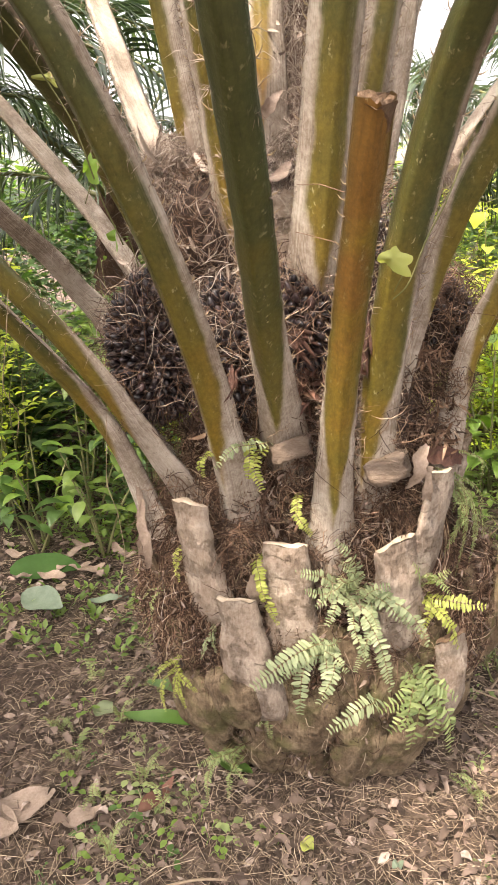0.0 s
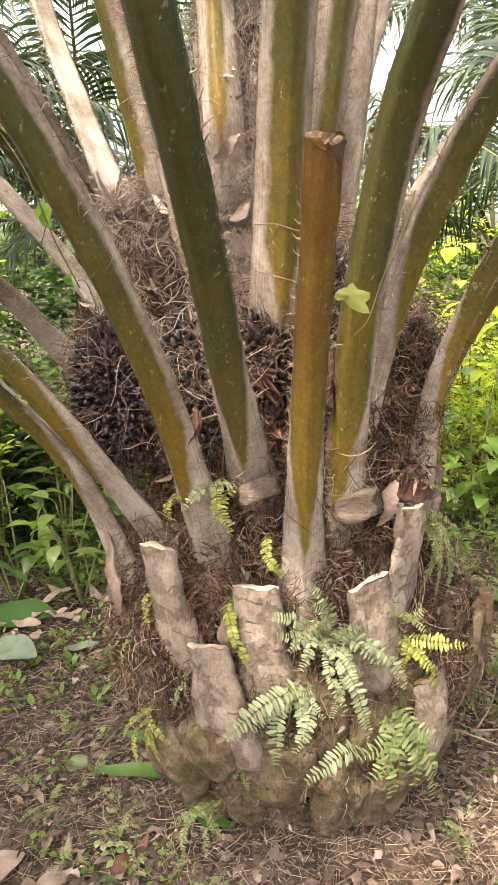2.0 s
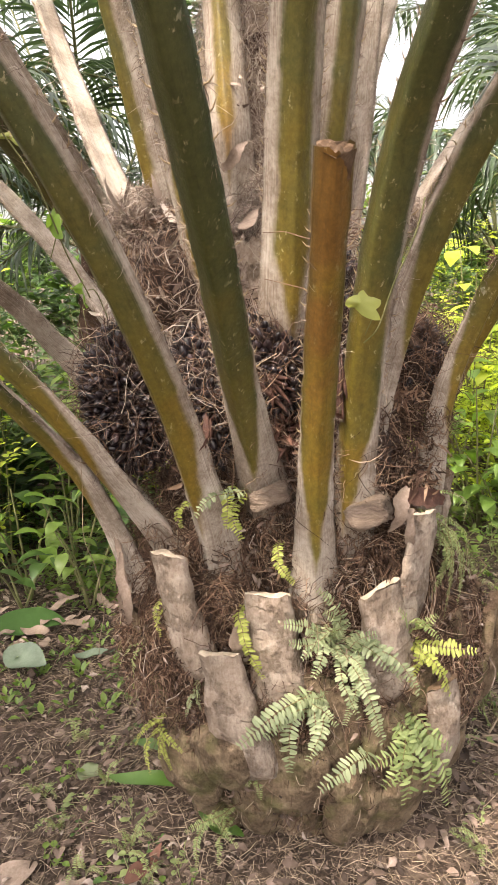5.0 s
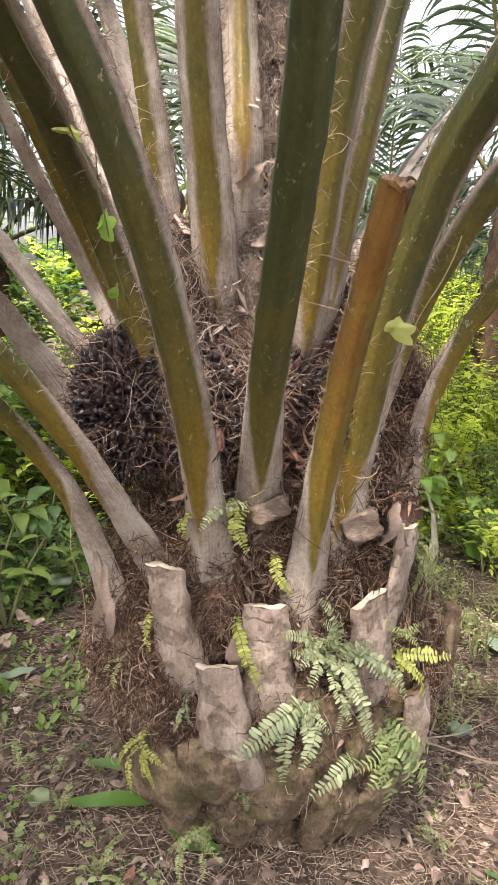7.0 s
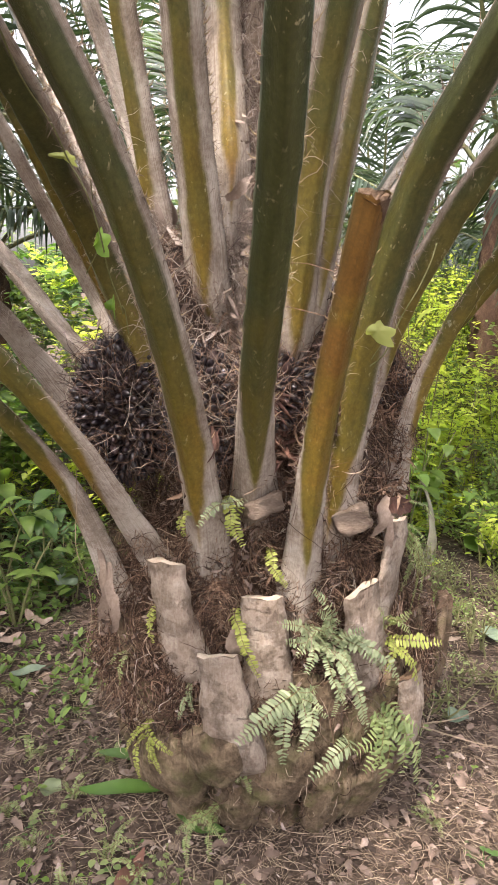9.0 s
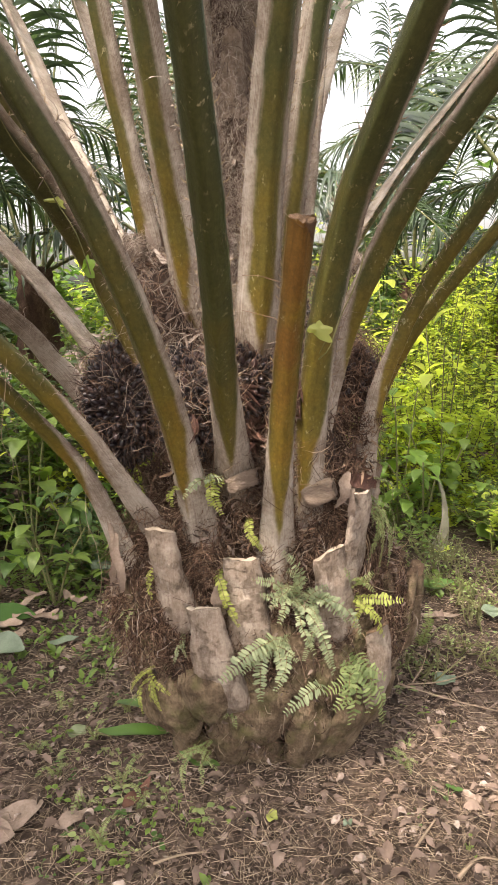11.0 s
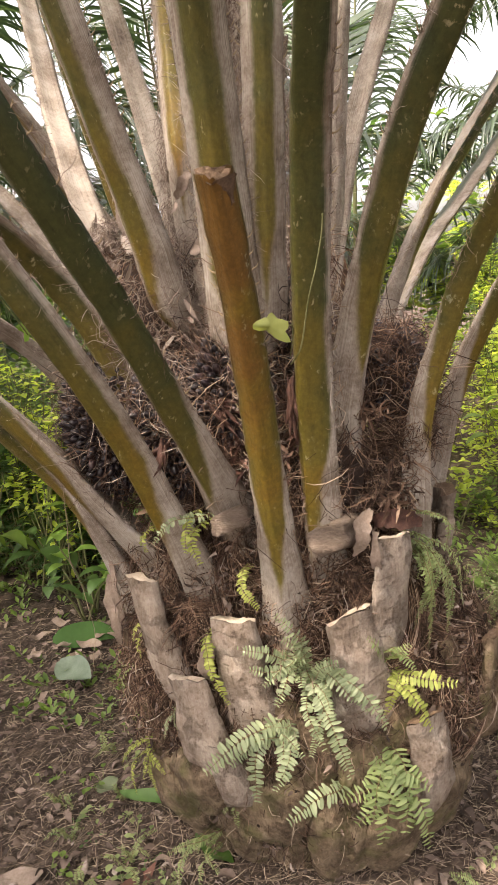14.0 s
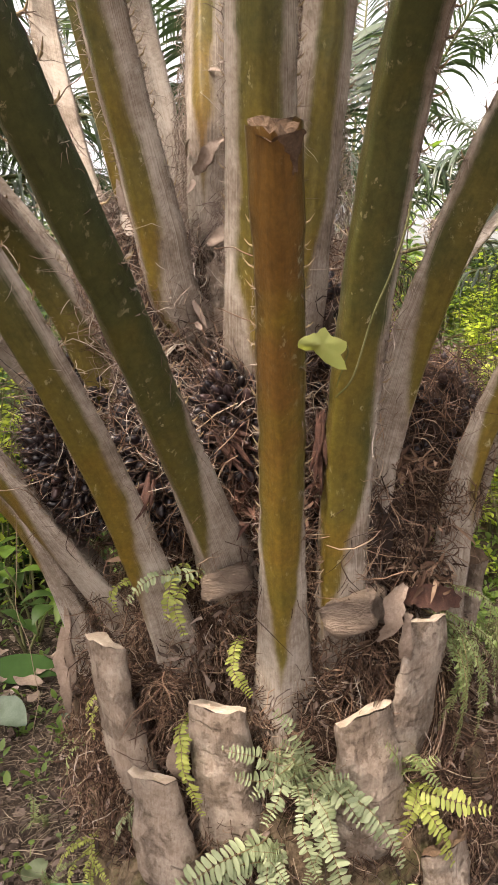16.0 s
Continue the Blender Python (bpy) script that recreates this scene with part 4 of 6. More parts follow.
BUNCH = "ripe black oil palm fruit bunch bristling with spikes"
fruit_bunch((-0.235, 1.82, 1.235), (0.14, 0.135, 0.205), 300, 1800, 1, BUNCH, (-0.35, -1, 0.1), 100)
fruit_bunch((-0.045, 1.71, 1.24), (0.10, 0.11, 0.19), 200, 1000, 2, BUNCH)
fruit_bunch((0.125, 1.67, 1.32), (0.105, 0.10, 0.135), 120, 850, 3, BUNCH)
fruit_bunch((0.27, 1.78, 1.45), (0.09, 0.10, 0.14), 60, 420, 4, "fruit bunch half hidden behind dry fibre", (0.2, -1, 0.2))
fruit_bunch((0.50, 1.90, 1.29), (0.11, 0.11, 0.14), 60, 1300, 5, "withered fruit bunch wrapped in grey dry fibre", (0.5, -1, 0.2))
fruit_bunch((0.33, 1.72, 1.10), (0.10, 0.09, 0.13), 0, 260, 6, "withered stalk with reddish dry bracts")
fruit_bunch((-0.10, 1.80, 1.52), (0.13, 0.11, 0.16), 0, 340, 7, "spent flower stalk matted with brown fibre", (-0.3, -1, 0.2))


def bracts(name, centre, spread, count, size, seed, label, material=None):
    """Curled dry bracts and torn sheath shreds."""
    r = rng(seed)
    b = Build()
    centre = Vector(centre)
    for _ in range(count):
        p = centre + Vector((r.uniform(-1, 1) * spread[0], r.uniform(-1, 1) * spread[1], r.uniform(-1, 1) * spread[2]))
        d = Vector((r.uniform(-1, 1), r.uniform(-1, 0.1), r.uniform(-1.2, 0.8))).normalized()
        l = size * r.uniform(0.5, 1.3)
        curl = Vector((r.uniform(-1, 1), r.uniform(-1, 1), r.uniform(-1, 1))) * l * 0.35
        line = [p, p + d * l * 0.35, p + d * l * 0.7 + curl * 0.4, p + d * l + curl]
        w = l * r.uniform(0.06, 0.15)
        b.blade(line, [w * 0.5, w, w * 0.8, w * 0.08], Vector((r.uniform(-1, 1), -1, r.uniform(-1, 1))), r.uniform(0.3, 0.9))
    on_palm(name, b, material or M_BRACT, label, kind="stuff")


bracts("bract_tangle", (0.16, 1.62, 1.19), (0.05, 0.03, 0.07), 70, 0.042, 1, "reddish-brown curled dry bracts")
bracts("bract_tangle", (0.27, 1.64, 1.20), (0.04, 0.03, 0.08), 50, 0.042, 2, "reddish-brown curled dry bracts")
bracts("bract_tangle", (-0.08, 1.64, 1.08), (0.05, 0.03, 0.05), 30, 0.035, 3, "reddish-brown curled dry bracts", M_FIBRE)
bracts("bract_tangle", (0.47, 1.74, 1.06), (0.08, 0.05, 0.07), 70, 0.035, 4, "torn grey-brown sheath shreds", M_FIBRE)
bracts("bract_tangle", (0.47, 1.68, 1.02), (0.05, 0.03, 0.03), 90, 0.03, 9, "torn brown sheath shreds", M_FIBRE)
bracts("bract_tangle", (0.43, 1.70, 1.235), (0.05, 0.03, 0.015), 110, 0.026, 10, "torn brown husk under a bunch", M_FIBRE)
bracts("bract_tangle", (-0.06, 1.72, 1.50), (0.09, 0.05, 0.10), 30, 0.05, 5, "torn tan sheath shreds", M_HAIR)
bracts("bract_tangle", (-0.24, 1.83, 1.44), (0.08, 0.05, 0.04), 14, 0.05, 6, "torn tan sheath shreds", M_HAIR)
bracts("bract_tangle", (0.07, 1.82, 1.76), (0.08, 0.04, 0.24), 70, 0.04, 7, "torn grey sheath shreds", M_HAIR)
bracts("bract_tangle", (-0.17, 1.82, 1.66), (0.07, 0.05, 0.06), 30, 0.09, 8, "torn grey sheath shreds", M_HAIR)


def spikelet_fan(root, tips, wide, seed):
    """Reddish-brown withered flower spikes, plump and pointed, that hang in a small fan."""
    r = rng(seed)
    root = Vector(root)
    for tip in tips:
        tip = Vector(tip)
        start = root + Vector((r.uniform(-0.012, 0.012), r.uniform(-0.01, 0.01), r.uniform(-0.012, 0.012)))
        bow = Vector((r.uniform(-1, 1), r.uniform(-1, 0), r.uniform(-1, 1))) * 0.008
        pts, _ = glide([start, start.lerp(tip, 0.5) + bow, tip], 9)
        b = Build()
        b.tube(pts, [wide * k * r.uniform(0.9, 1.1) for k in (0.25, 0.4, 0.7, 0.95, 1.0, 0.95, 0.75, 0.4, 0.06)], 7)
        for i, v in enumerate(b.v):
            b.v[i] = v + Vector(noise.noise_vector(v * 160)) * 0.0018
        on_palm("dry_spikelet", b, M_SPIKELET, "withered reddish-brown flower spike")


spikelet_fan((0.085, 1.60, 1.315), [(0.150, 1.555, 1.225), (0.160, 1.56, 1.245), (0.135, 1.56, 1.255), (0.125, 1.56, 1.27), (0.165, 1.565, 1.275), (0.145, 1.56, 1.29), (0.115, 1.56, 1.235), (0.155, 1.56, 1.305)], 0.0062, 1)
spikelet_fan((-0.03, 1.575, 1.225), [(-0.085, 1.545, 1.17), (-0.072, 1.54, 1.155), (-0.055, 1.54, 1.15), (-0.04, 1.545, 1.155), (-0.10, 1.55, 1.19), (-0.03, 1.55, 1.17)], 0.0066, 2)
spikelet_fan((0.272, 1.61, 1.34), [(0.262, 1.572, 1.215), (0.276, 1.57, 1.20), (0.288, 1.575, 1.225), (0.284, 1.57, 1.25), (0.264, 1.57, 1.255), (0.293, 1.58, 1.26), (0.252, 1.58, 1.235), (0.272, 1.575, 1.27)], 0.0068, 3)


def sheath_knob(at, size, seed):
    """A rounded fibrous boss where a stalk joins the trunk."""
    b = Build()
    at = Vector(at)
    for j in range(11):
        for i in range(16):
            th, ph = math.pi * j / 10, 2 * math.pi * i / 16
            d = Vector((math.sin(th) * math.cos(ph), math.sin(th) * math.sin(ph), math.cos(th)))
            b.v.append(at + Vector((d.x * size[0], d.y * size[1], d.z * size[2])) * (1 + 0.35 * noise.noise(d * 2.5 + Vector((seed, 0, 0))) + 0.15 * noise.noise(d * 7)))
    for j in range(10):
        for i in range(16):
            b.f.append((j * 16 + i, (j + 1) * 16 + i, (j + 1) * 16 + (i + 1) % 16, j * 16 + (i + 1) % 16))
    on_palm("sheath_knob", b, M_TAN, "rounded pale fibrous boss of a leaf sheath")


sheath_knob((-0.185, 1.80, 1.695), (0.026, 0.024, 0.030), 1)
sheath_knob((-0.24, 1.83, 1.685), (0.020, 0.022, 0.024), 2)
sheath_knob((0.495, 1.80, 1.665), (0.024, 0.024, 0.030), 3)


def sheath_strip(line, widths, up, label):
    b = Build()
    pts, _ = glide(line, 14)
    ws = np.interp(np.linspace(0, 1, 14), np.linspace(0, 1, len(widths)), widths) * (0.9 + 0.12 * np.sin(np.arange(14) * 2.3 + len(label)))
    b.blade(pts, ws, Vector(up), 0.35)
    n = len(b.v)
    b.v += [Vector(v) + Vector(up).normalized() * -0.005 for v in b.v]
    b.f += [tuple(i + n for i in reversed(f)) for f in b.f]
    for i, v in enumerate(b.v):
        b.v[i] = v + Vector(noise.noise_vector(v * 22)) * 0.008 + Vector(noise.noise_vector(v * 80)) * 0.003
    on_palm("dry_sheath", b, M_SPIKELET if "reddish" in label else M_TAN, label)


sheath_strip([(0.425, 1.58, 1.035), (0.41, 1.56, 1.012), (0.402, 1.55, 0.975), (0.385, 1.56, 0.935)], [0.006, 0.024, 0.015, 0.003], (0.2, -1, 0.25), "pale papery torn sheath")
sheath_strip([(0.05, 1.71, 1.645), (0.075, 1.695, 1.655), (0.10, 1.70, 1.68)], [0.004, 0.016, 0.003], (0, -1, 0.4), "curled pale sheath tip on the trunk")
sheath_strip([(0.02, 1.75, 1.78), (0.05, 1.72, 1.80), (0.075, 1.73, 1.83)], [0.006, 0.018, 0.004], (0.2, -1, 0.2), "curled pale sheath tip on the trunk")
sheath_strip([(0.045, 1.55, 0.62), (0.02, 1.53, 0.67), (0.035, 1.535, 0.73), (0.06, 1.56, 0.76)], [0.02, 0.026, 0.018, 0.008], (-0.3, -1, 0), "curled tan stub of a sheath")
sheath_strip([(0.43, 1.665, 0.975), (0.465, 1.65, 0.99), (0.505, 1.655, 0.985), (0.54, 1.68, 0.965)], [0.012, 0.026, 0.028, 0.008], (0.1, -1, 0.3), "reddish-brown torn sheath behind a cut leaf base")
sheath_strip([(0.44, 1.60, 0.86), (0.43, 1.56, 0.92), (0.44, 1.57, 0.99)], [0.006, 0.012, 0.008], (0, -1, 0), "dark torn sheath strip")


# ---- fibre on the palm ----
def fibres(name, count, zrange, angles, length, material, seed, lift=0.03, label="", thick=0.0008, hang=0.5, radius=0.0):
    r = rng(seed)
    b = Build()
    for _ in range(count):
        z = r.uniform(*zrange)
        w = r.uniform(*angles)
        c, rad = core_axis(z), core_radius(z) * girth(z, w) + radius
        p = Vector((c.x + rad * math.cos(w), c.y + rad * math.sin(w), z))
        radial = Vector((math.cos(w), math.sin(w), 0))
        side = Vector((-math.sin(w), math.cos(w), 0))
        p += radial * r.uniform(-0.01, lift)
        d = (side * r.gauss(0, 0.8) + Vector((0, 0, r.gauss(-hang, 0.8))) + radial * r.uniform(-0.1, 0.7)).normalized()
        l = length * r.uniform(0.35, 1.2)
        line = [p]
        for k in range(5):
            d = (d + Vector((r.gauss(0, 0.32), r.gauss(0, 0.32), r.gauss(-0.08, 0.3))) - radial * 0.10 * k).normalized()
            line.append(line[-1] + d * l / 5)
        t = thick * r.uniform(0.6, 1.6)
        b.tube(line, [t, t, t, t * 0.9, t * 0.7, t * 0.3], 3, cap=False)
    return on_palm(name, b, material, label, kind="stuff")


FRONT = (math.pi * 0.93, math.pi * 2.07)
fibres("fibre", 3000, (0.42, 0.68), FRONT, 0.085, M_FIBRE, 11, 0.04, "tangled brown fibre", radius=0.03)
fibres("fibre", 13000, (0.40, 1.15), FRONT, 0.085, M_FIBRE, 1, 0.04, "tangled brown fibre", radius=0.012)
fibres("fibre", 2000, (1.0, 1.5), FRONT, 0.13, M_FIBRE, 2, 0.14, "tangled brown fibre", radius=0.02)
fibres("fibre", 13000, (1.2, 2.7), FRONT, 0.06, M_HAIR, 3, 0.035, "tangled grey fibre", 0.0005, 0.9, 0.006)
fibres("fibre", 1500, (0.02, 0.40), FRONT, 0.05, M_FIBRE, 4, 0.06, "tangled brown fibre", radius=0.04)
fibres("straw_fibre", 500, (0.0, 0.36), FRONT, 0.07, M_STRAW, 24, 0.07, "dry straw caught at the foot of the bole", radius=0.05)
fibres("fibre", 3200, (0.44, 0.66), FRONT, 0.075, M_FIBRE, 21, 0.05, "tangled brown fibre", radius=0.03)
fibres("fibre", 12000, (1.55, 2.9), FRONT, 0.06, M_HAIR, 23, 0.03, "tangled grey fibre", 0.0006, 0.9, 0.034)
fibres("fibre", 500, (0.45, 1.4), FRONT, 0.12, M_HAIR, 5, 0.09, "loose pale fibre", radius=0.01)
fibres("fibre", 1800, (0.05, 1.6), (math.pi * 0.07, math.pi * 0.93), 0.13, M_FIBRE, 6, 0.06, "tangled brown fibre")


def tuft(centre, size, count, length, material, seed, label, fine=0.0008):
    """A ball of loose fibre round a bunch."""
    r = rng(seed)
    b = Build()
    centre, size = Vector(centre), Vector(size)
    for _ in range(count):
        d = Vector((r.gauss(0, 1), r.gauss(0, 1), r.gauss(0, 1))).normalized()
        p = centre + Vector((d.x * size.x, d.y * size.y, d.z * size.z)) * r.uniform(0.8, 1.1)
        t = d.cross(Vector((r.uniform(-1, 1), r.uniform(-1, 1), r.uniform(-1, 1)))).normalized()
        t = (t + d * r.uniform(-0.2, 0.5)).normalized()
        l = length * r.uniform(0.4, 1.3)
        line = [p]
        for k in range(5):
            t = (t + Vector((r.gauss(0, 0.3), r.gauss(0, 0.3), r.gauss(-0.05, 0.3))) - d * 0.12).normalized()
            line.append(line[-1] + t * l / 5)
        th = fine * r.uniform(0.6, 1.6)
        b.tube(line, [th] * 5 + [th * 0.3], 3, cap=False)
    on_palm("fibre", b, material, label, kind="stuff")


tuft((0.50, 1.90, 1.29), (0.135, 0.135, 0.165), 900, 0.11, M_FIBRE, 1, "grey dry fibre round a bunch")
tuft((-0.10, 1.80, 1.53), (0.145, 0.12, 0.17), 2600, 0.06, M_FIBRE, 2, "brown dry fibre round a flower stalk", 0.0005)
tuft((-0.10, 1.79, 1.53), (0.15, 0.125, 0.175), 900, 0.06, M_HAIR, 12, "brown dry fibre round a flower stalk", 0.0006)
tuft((-0.19, 1.84, 1.66), (0.07, 0.07, 0.08), 260, 0.08, M_HAIR, 3, "grey dry fibre round a leaf base")
tuft((-0.235, 1.82, 1.235), (0.155, 0.15, 0.22), 620, 0.10, M_FIBRE, 4, "brown fibre over a fruit bunch")
tuft((-0.235, 1.80, 1.28), (0.15, 0.15, 0.20), 110, 0.13, M_HAIR, 70, "pale loose fibre over a fruit bunch", 0.0007)
tuft((-0.03, 1.70, 1.30), (0.12, 0.12, 0.16), 260, 0.12, M_HAIR, 72, "pale loose fibre over a fruit bunch", 0.0007)
tuft((-0.04, 1.71, 1.24), (0.11, 0.12, 0.20), 600, 0.10, M_FIBRE, 5, "brown fibre over a fruit bunch")
tuft((0.125, 1.67, 1.29), (0.11, 0.105, 0.16), 550, 0.10, M_FIBRE, 6, "brown fibre over a fruit bunch")
tuft((0.33, 1.75, 1.45), (0.11, 0.11, 0.2), 420, 0.12, M_FIBRE, 7, "brown fibre between the leaf stalks")
for n, (x, y, z, w, deep, tall) in enumerate([
    (0.20, 1.585, 0.62, 0.06, 0.05, 0.10), (0.025, 1.58, 0.60, 0.06, 0.05, 0.11), (0.41, 1.63, 0.62, 0.05, 0.05, 0.11),
    (0.14, 1.555, 0.50, 0.07, 0.05, 0.10), (0.28, 1.565, 0.55, 0.07, 0.05, 0.10), (-0.04, 1.57, 0.44, 0.07, 0.05, 0.09), (0.42, 1.60, 0.50, 0.06, 0.05, 0.09),
    (0.53, 1.69, 0.62, 0.06, 0.06, 0.13), (0.10, 1.56, 0.60, 0.05, 0.04, 0.08), (0.35, 1.57, 0.62, 0.04, 0.04, 0.07),
    (-0.02, 1.57, 0.70, 0.06, 0.05, 0.12), (-0.14, 1.63, 0.62, 0.06, 0.05, 0.12), (-0.13, 1.60, 0.50, 0.07, 0.05, 0.10), (0.23, 1.575, 0.74, 0.05, 0.03, 0.08), (0.29, 1.58, 0.68, 0.04, 0.04, 0.09),
    (-0.03, 1.55, 0.40, 0.08, 0.04, 0.05), (0.20, 1.52, 0.42, 0.06, 0.04, 0.06), (0.33, 1.52, 0.42, 0.05, 0.04, 0.08), (0.55, 1.66, 0.44, 0.07, 0.05, 0.12), (-0.19, 1.69, 0.42, 0.07, 0.05, 0.10), (0.395, 1.60, 0.82, 0.03, 0.04, 0.10), (0.31, 1.62, 0.86, 0.05, 0.04, 0.08), (-0.04, 1.66, 0.86, 0.07, 0.05, 0.08), (0.13, 1.62, 0.90, 0.06, 0.04, 0.09)]):
    tuft((x, y + 0.03, z), (w, deep, tall), 430, 0.065, M_FIBRE, 30 + n, "brown fibre between the sawn leaf bases", 0.0009)
tuft((-0.235, 1.89, 0.60), (0.08, 0.08, 0.28), 1300, 0.09, M_FIBRE, 9, "brown fibre down the side of the bole")
tuft((-0.17, 1.80, 0.80), (0.08, 0.08, 0.16), 500, 0.09, M_FIBRE, 10, "brown fibre between the leaf stalks")
tuft((0.09, 1.79, 1.66), (0.05, 0.05, 0.10), 900, 0.05, M_HAIR, 16, "grey dry fibre on the trunk", 0.0006)
tuft((-0.19, 1.85, 1.71), (0.05, 0.05, 0.05), 700, 0.045, M_HAIR, 17, "grey dry fibre round a leaf base", 0.0006)
for n, at in enumerate([(-0.185, 1.80, 1.695), (-0.24, 1.83, 1.685), (0.495, 1.80, 1.665)]):
    tuft(at, (0.03, 0.03, 0.034), 420, 0.04, M_HAIR, 60 + n, "pale fibre round a sheath boss", 0.0005)
tuft((0.53, 1.81, 1.15), (0.07, 0.06, 0.06), 800, 0.06, M_FIBRE, 13, "grey dry fibre beside a leaf stalk", 0.0007)
tuft((0.47, 1.78, 1.06), (0.07, 0.06, 0.10), 500, 0.07, M_FIBRE, 14, "brown fibre beside a leaf stalk", 0.0008)
tuft((-0.19, 1.82, 0.92), (0.06, 0.06, 0.12), 360, 0.07, M_FIBRE, 15, "brown fibre round the foot of a leaf stalk", 0.0008)
tuft((0.33, 1.70, 1.10), (0.12, 0.09, 0.15), 380, 0.11, M_FIBRE, 8, "brown fibre between the leaf stalks")


def caught_litter():
    """Dead leaf scraps and bark flakes caught in the fibre of the bole."""
    r = rng(91)
    b = Build()
    for _ in range(3200):
        z, w = r.uniform(0.05, 1.1), r.uniform(*FRONT)
        c, rad = core_axis(z), core_radius(z) * girth(z, w) + r.uniform(0.02, 0.09)
        p = Vector((c.x + rad * math.cos(w), c.y + rad * math.sin(w), z))
        d = Vector((r.uniform(-1, 1), r.uniform(-1, 0.2), r.uniform(-1, 1))).normalized()
        l = r.uniform(0.008, 0.028)
        k = l * r.uniform(0.10, 0.25)
        q = Vector((r.uniform(-1, 1), r.uniform(-1, 1), r.uniform(-1, 1))) * l * 0.25
        b.blade([p, p + d * l * 0.4 + q, p + d * l * 0.75 + q, p + d * l], [k * 0.4, k, k * 0.8, k * 0.15], Vector((r.uniform(-1, 1), -1, r.uniform(-0.5, 1))), r.uniform(-0.4, 0.7))
    on_palm("caught_litter", b, M_LITTER, "dead leaf scraps caught in the fibre", kind="stuff")


caught_litter()


def fibre_strips():
    """Flat torn strips of sheath that lie loosely across the bole."""
    r = rng(92)
    b = Build()
    for _ in range(760):
        z, w = r.uniform(0.36, 1.2), r.uniform(*FRONT)
        side = r.choice((-1, 1))
        rise = r.gauss(-0.6, 0.8)
        l = r.uniform(0.05, 0.17)
        line = []
        lift = r.uniform(0.02, 0.07)
        for k in range(7):
            c, rad = core_axis(z), core_radius(max(0.02, z)) * girth(z, w) + lift
            line.append(Vector((c.x + rad * math.cos(w), c.y + rad * math.sin(w), z)) + Vector(noise.noise_vector(Vector((w * 9, z * 9, k * 0.3)))) * 0.012)
            rise += r.gauss(0, 0.25)
            w += side * l / 7 / max(rad, 0.1) * math.cos(min(1.4, abs(rise)))
            z += l / 7 * math.sin(max(-1.5, min(1.5, rise)))
            lift += r.uniform(-0.008, 0.008)
        k = r.uniform(0.0012, 0.0040)
        out = Vector((math.cos(w), math.sin(w), r.uniform(-0.4, 0.6)))
        b.blade(line, [k * 0.5, k, k, k * 1.1, k, k * 0.7, k * 0.2], out, r.uniform(-0.3, 0.6))
    on_palm("fibre_strip", b, M_FIBRE, "torn brown sheath strips across the bole", kind="stuff")


fibre_strips()


def fibre_sheaves():
    """Torn leaf-base netting: bands of near-parallel strands that drape round the bole between the cut bases."""
    r = rng(93)
    for n in range(95):
        w0, z0 = r.uniform(math.pi * 1.02, math.pi * 1.98), r.uniform(0.45, 1.12)
        turn = r.choice((-1, 1)) * r.uniform(0.12, 0.5)
        drop, sag = r.gauss(-0.06, 0.09), r.uniform(0.0, 0.07)
        lift = r.uniform(0.025, 0.065)
        b = Build()
        for _ in range(r.randrange(14, 30)):
            dz, dw, dl = r.gauss(0, 0.014), r.gauss(0, 0.03), r.gauss(0, 0.007)
            k0, k1 = r.uniform(0, 0.25), r.uniform(0.7, 1.0)
            phase, wave = r.uniform(0, 6), r.uniform(0.001, 0.005)
            line = []
            for i in range(8):
                k = k0 + (k1 - k0) * i / 7
                z = z0 + dz * (1 - 0.5 * k) + drop * k - sag * 4 * k * (1 - k) + wave * math.sin(k * 9 + phase)
                w = w0 + dw + turn * k
                c, rad = core_axis(z), core_radius(max(0.02, z)) * girth(z, w) + lift + dl + 0.02 * math.sin(math.pi * k)
                line.append(Vector((c.x + rad * math.cos(w), c.y + rad * math.sin(w), z)))
            t = r.uniform(0.0005, 0.0012)
            b.tube(line, [t * 0.6, t, t, t, t, t, t * 0.8, t * 0.3], 3, cap=False)
        on_palm("fibre_sheaf", b, M_FIBRE, "draped band of torn brown fibre", kind="stuff")


fibre_sheaves()
sheath_strip([(-0.315, 1.83, 0.84), (-0.30, 1.80, 0.74), (-0.305, 1.83, 0.63), (-0.30, 1.87, 0.52)], [0.006, 0.018, 0.020, 0.005], (-0.2, -1, 0.1), "pale dry sheath hanging down the bole")
sheath_strip([(-0.285, 1.74, 0.83), (-0.29, 1.72, 0.77), (-0.275, 1.71, 0.70), (-0.28, 1.73, 0.63)], [0.006, 0.014, 0.017, 0.004], (0.1, -1, 0.1), "pale dry sheath hanging down the bole")
sheath_strip([(-0.20, 1.68, 0.70), (-0.185, 1.665, 0.68), (-0.17, 1.665, 0.655)], [0.004, 0.010, 0.004], (0, -1, 0.3), "pale dry scrap of sheath")

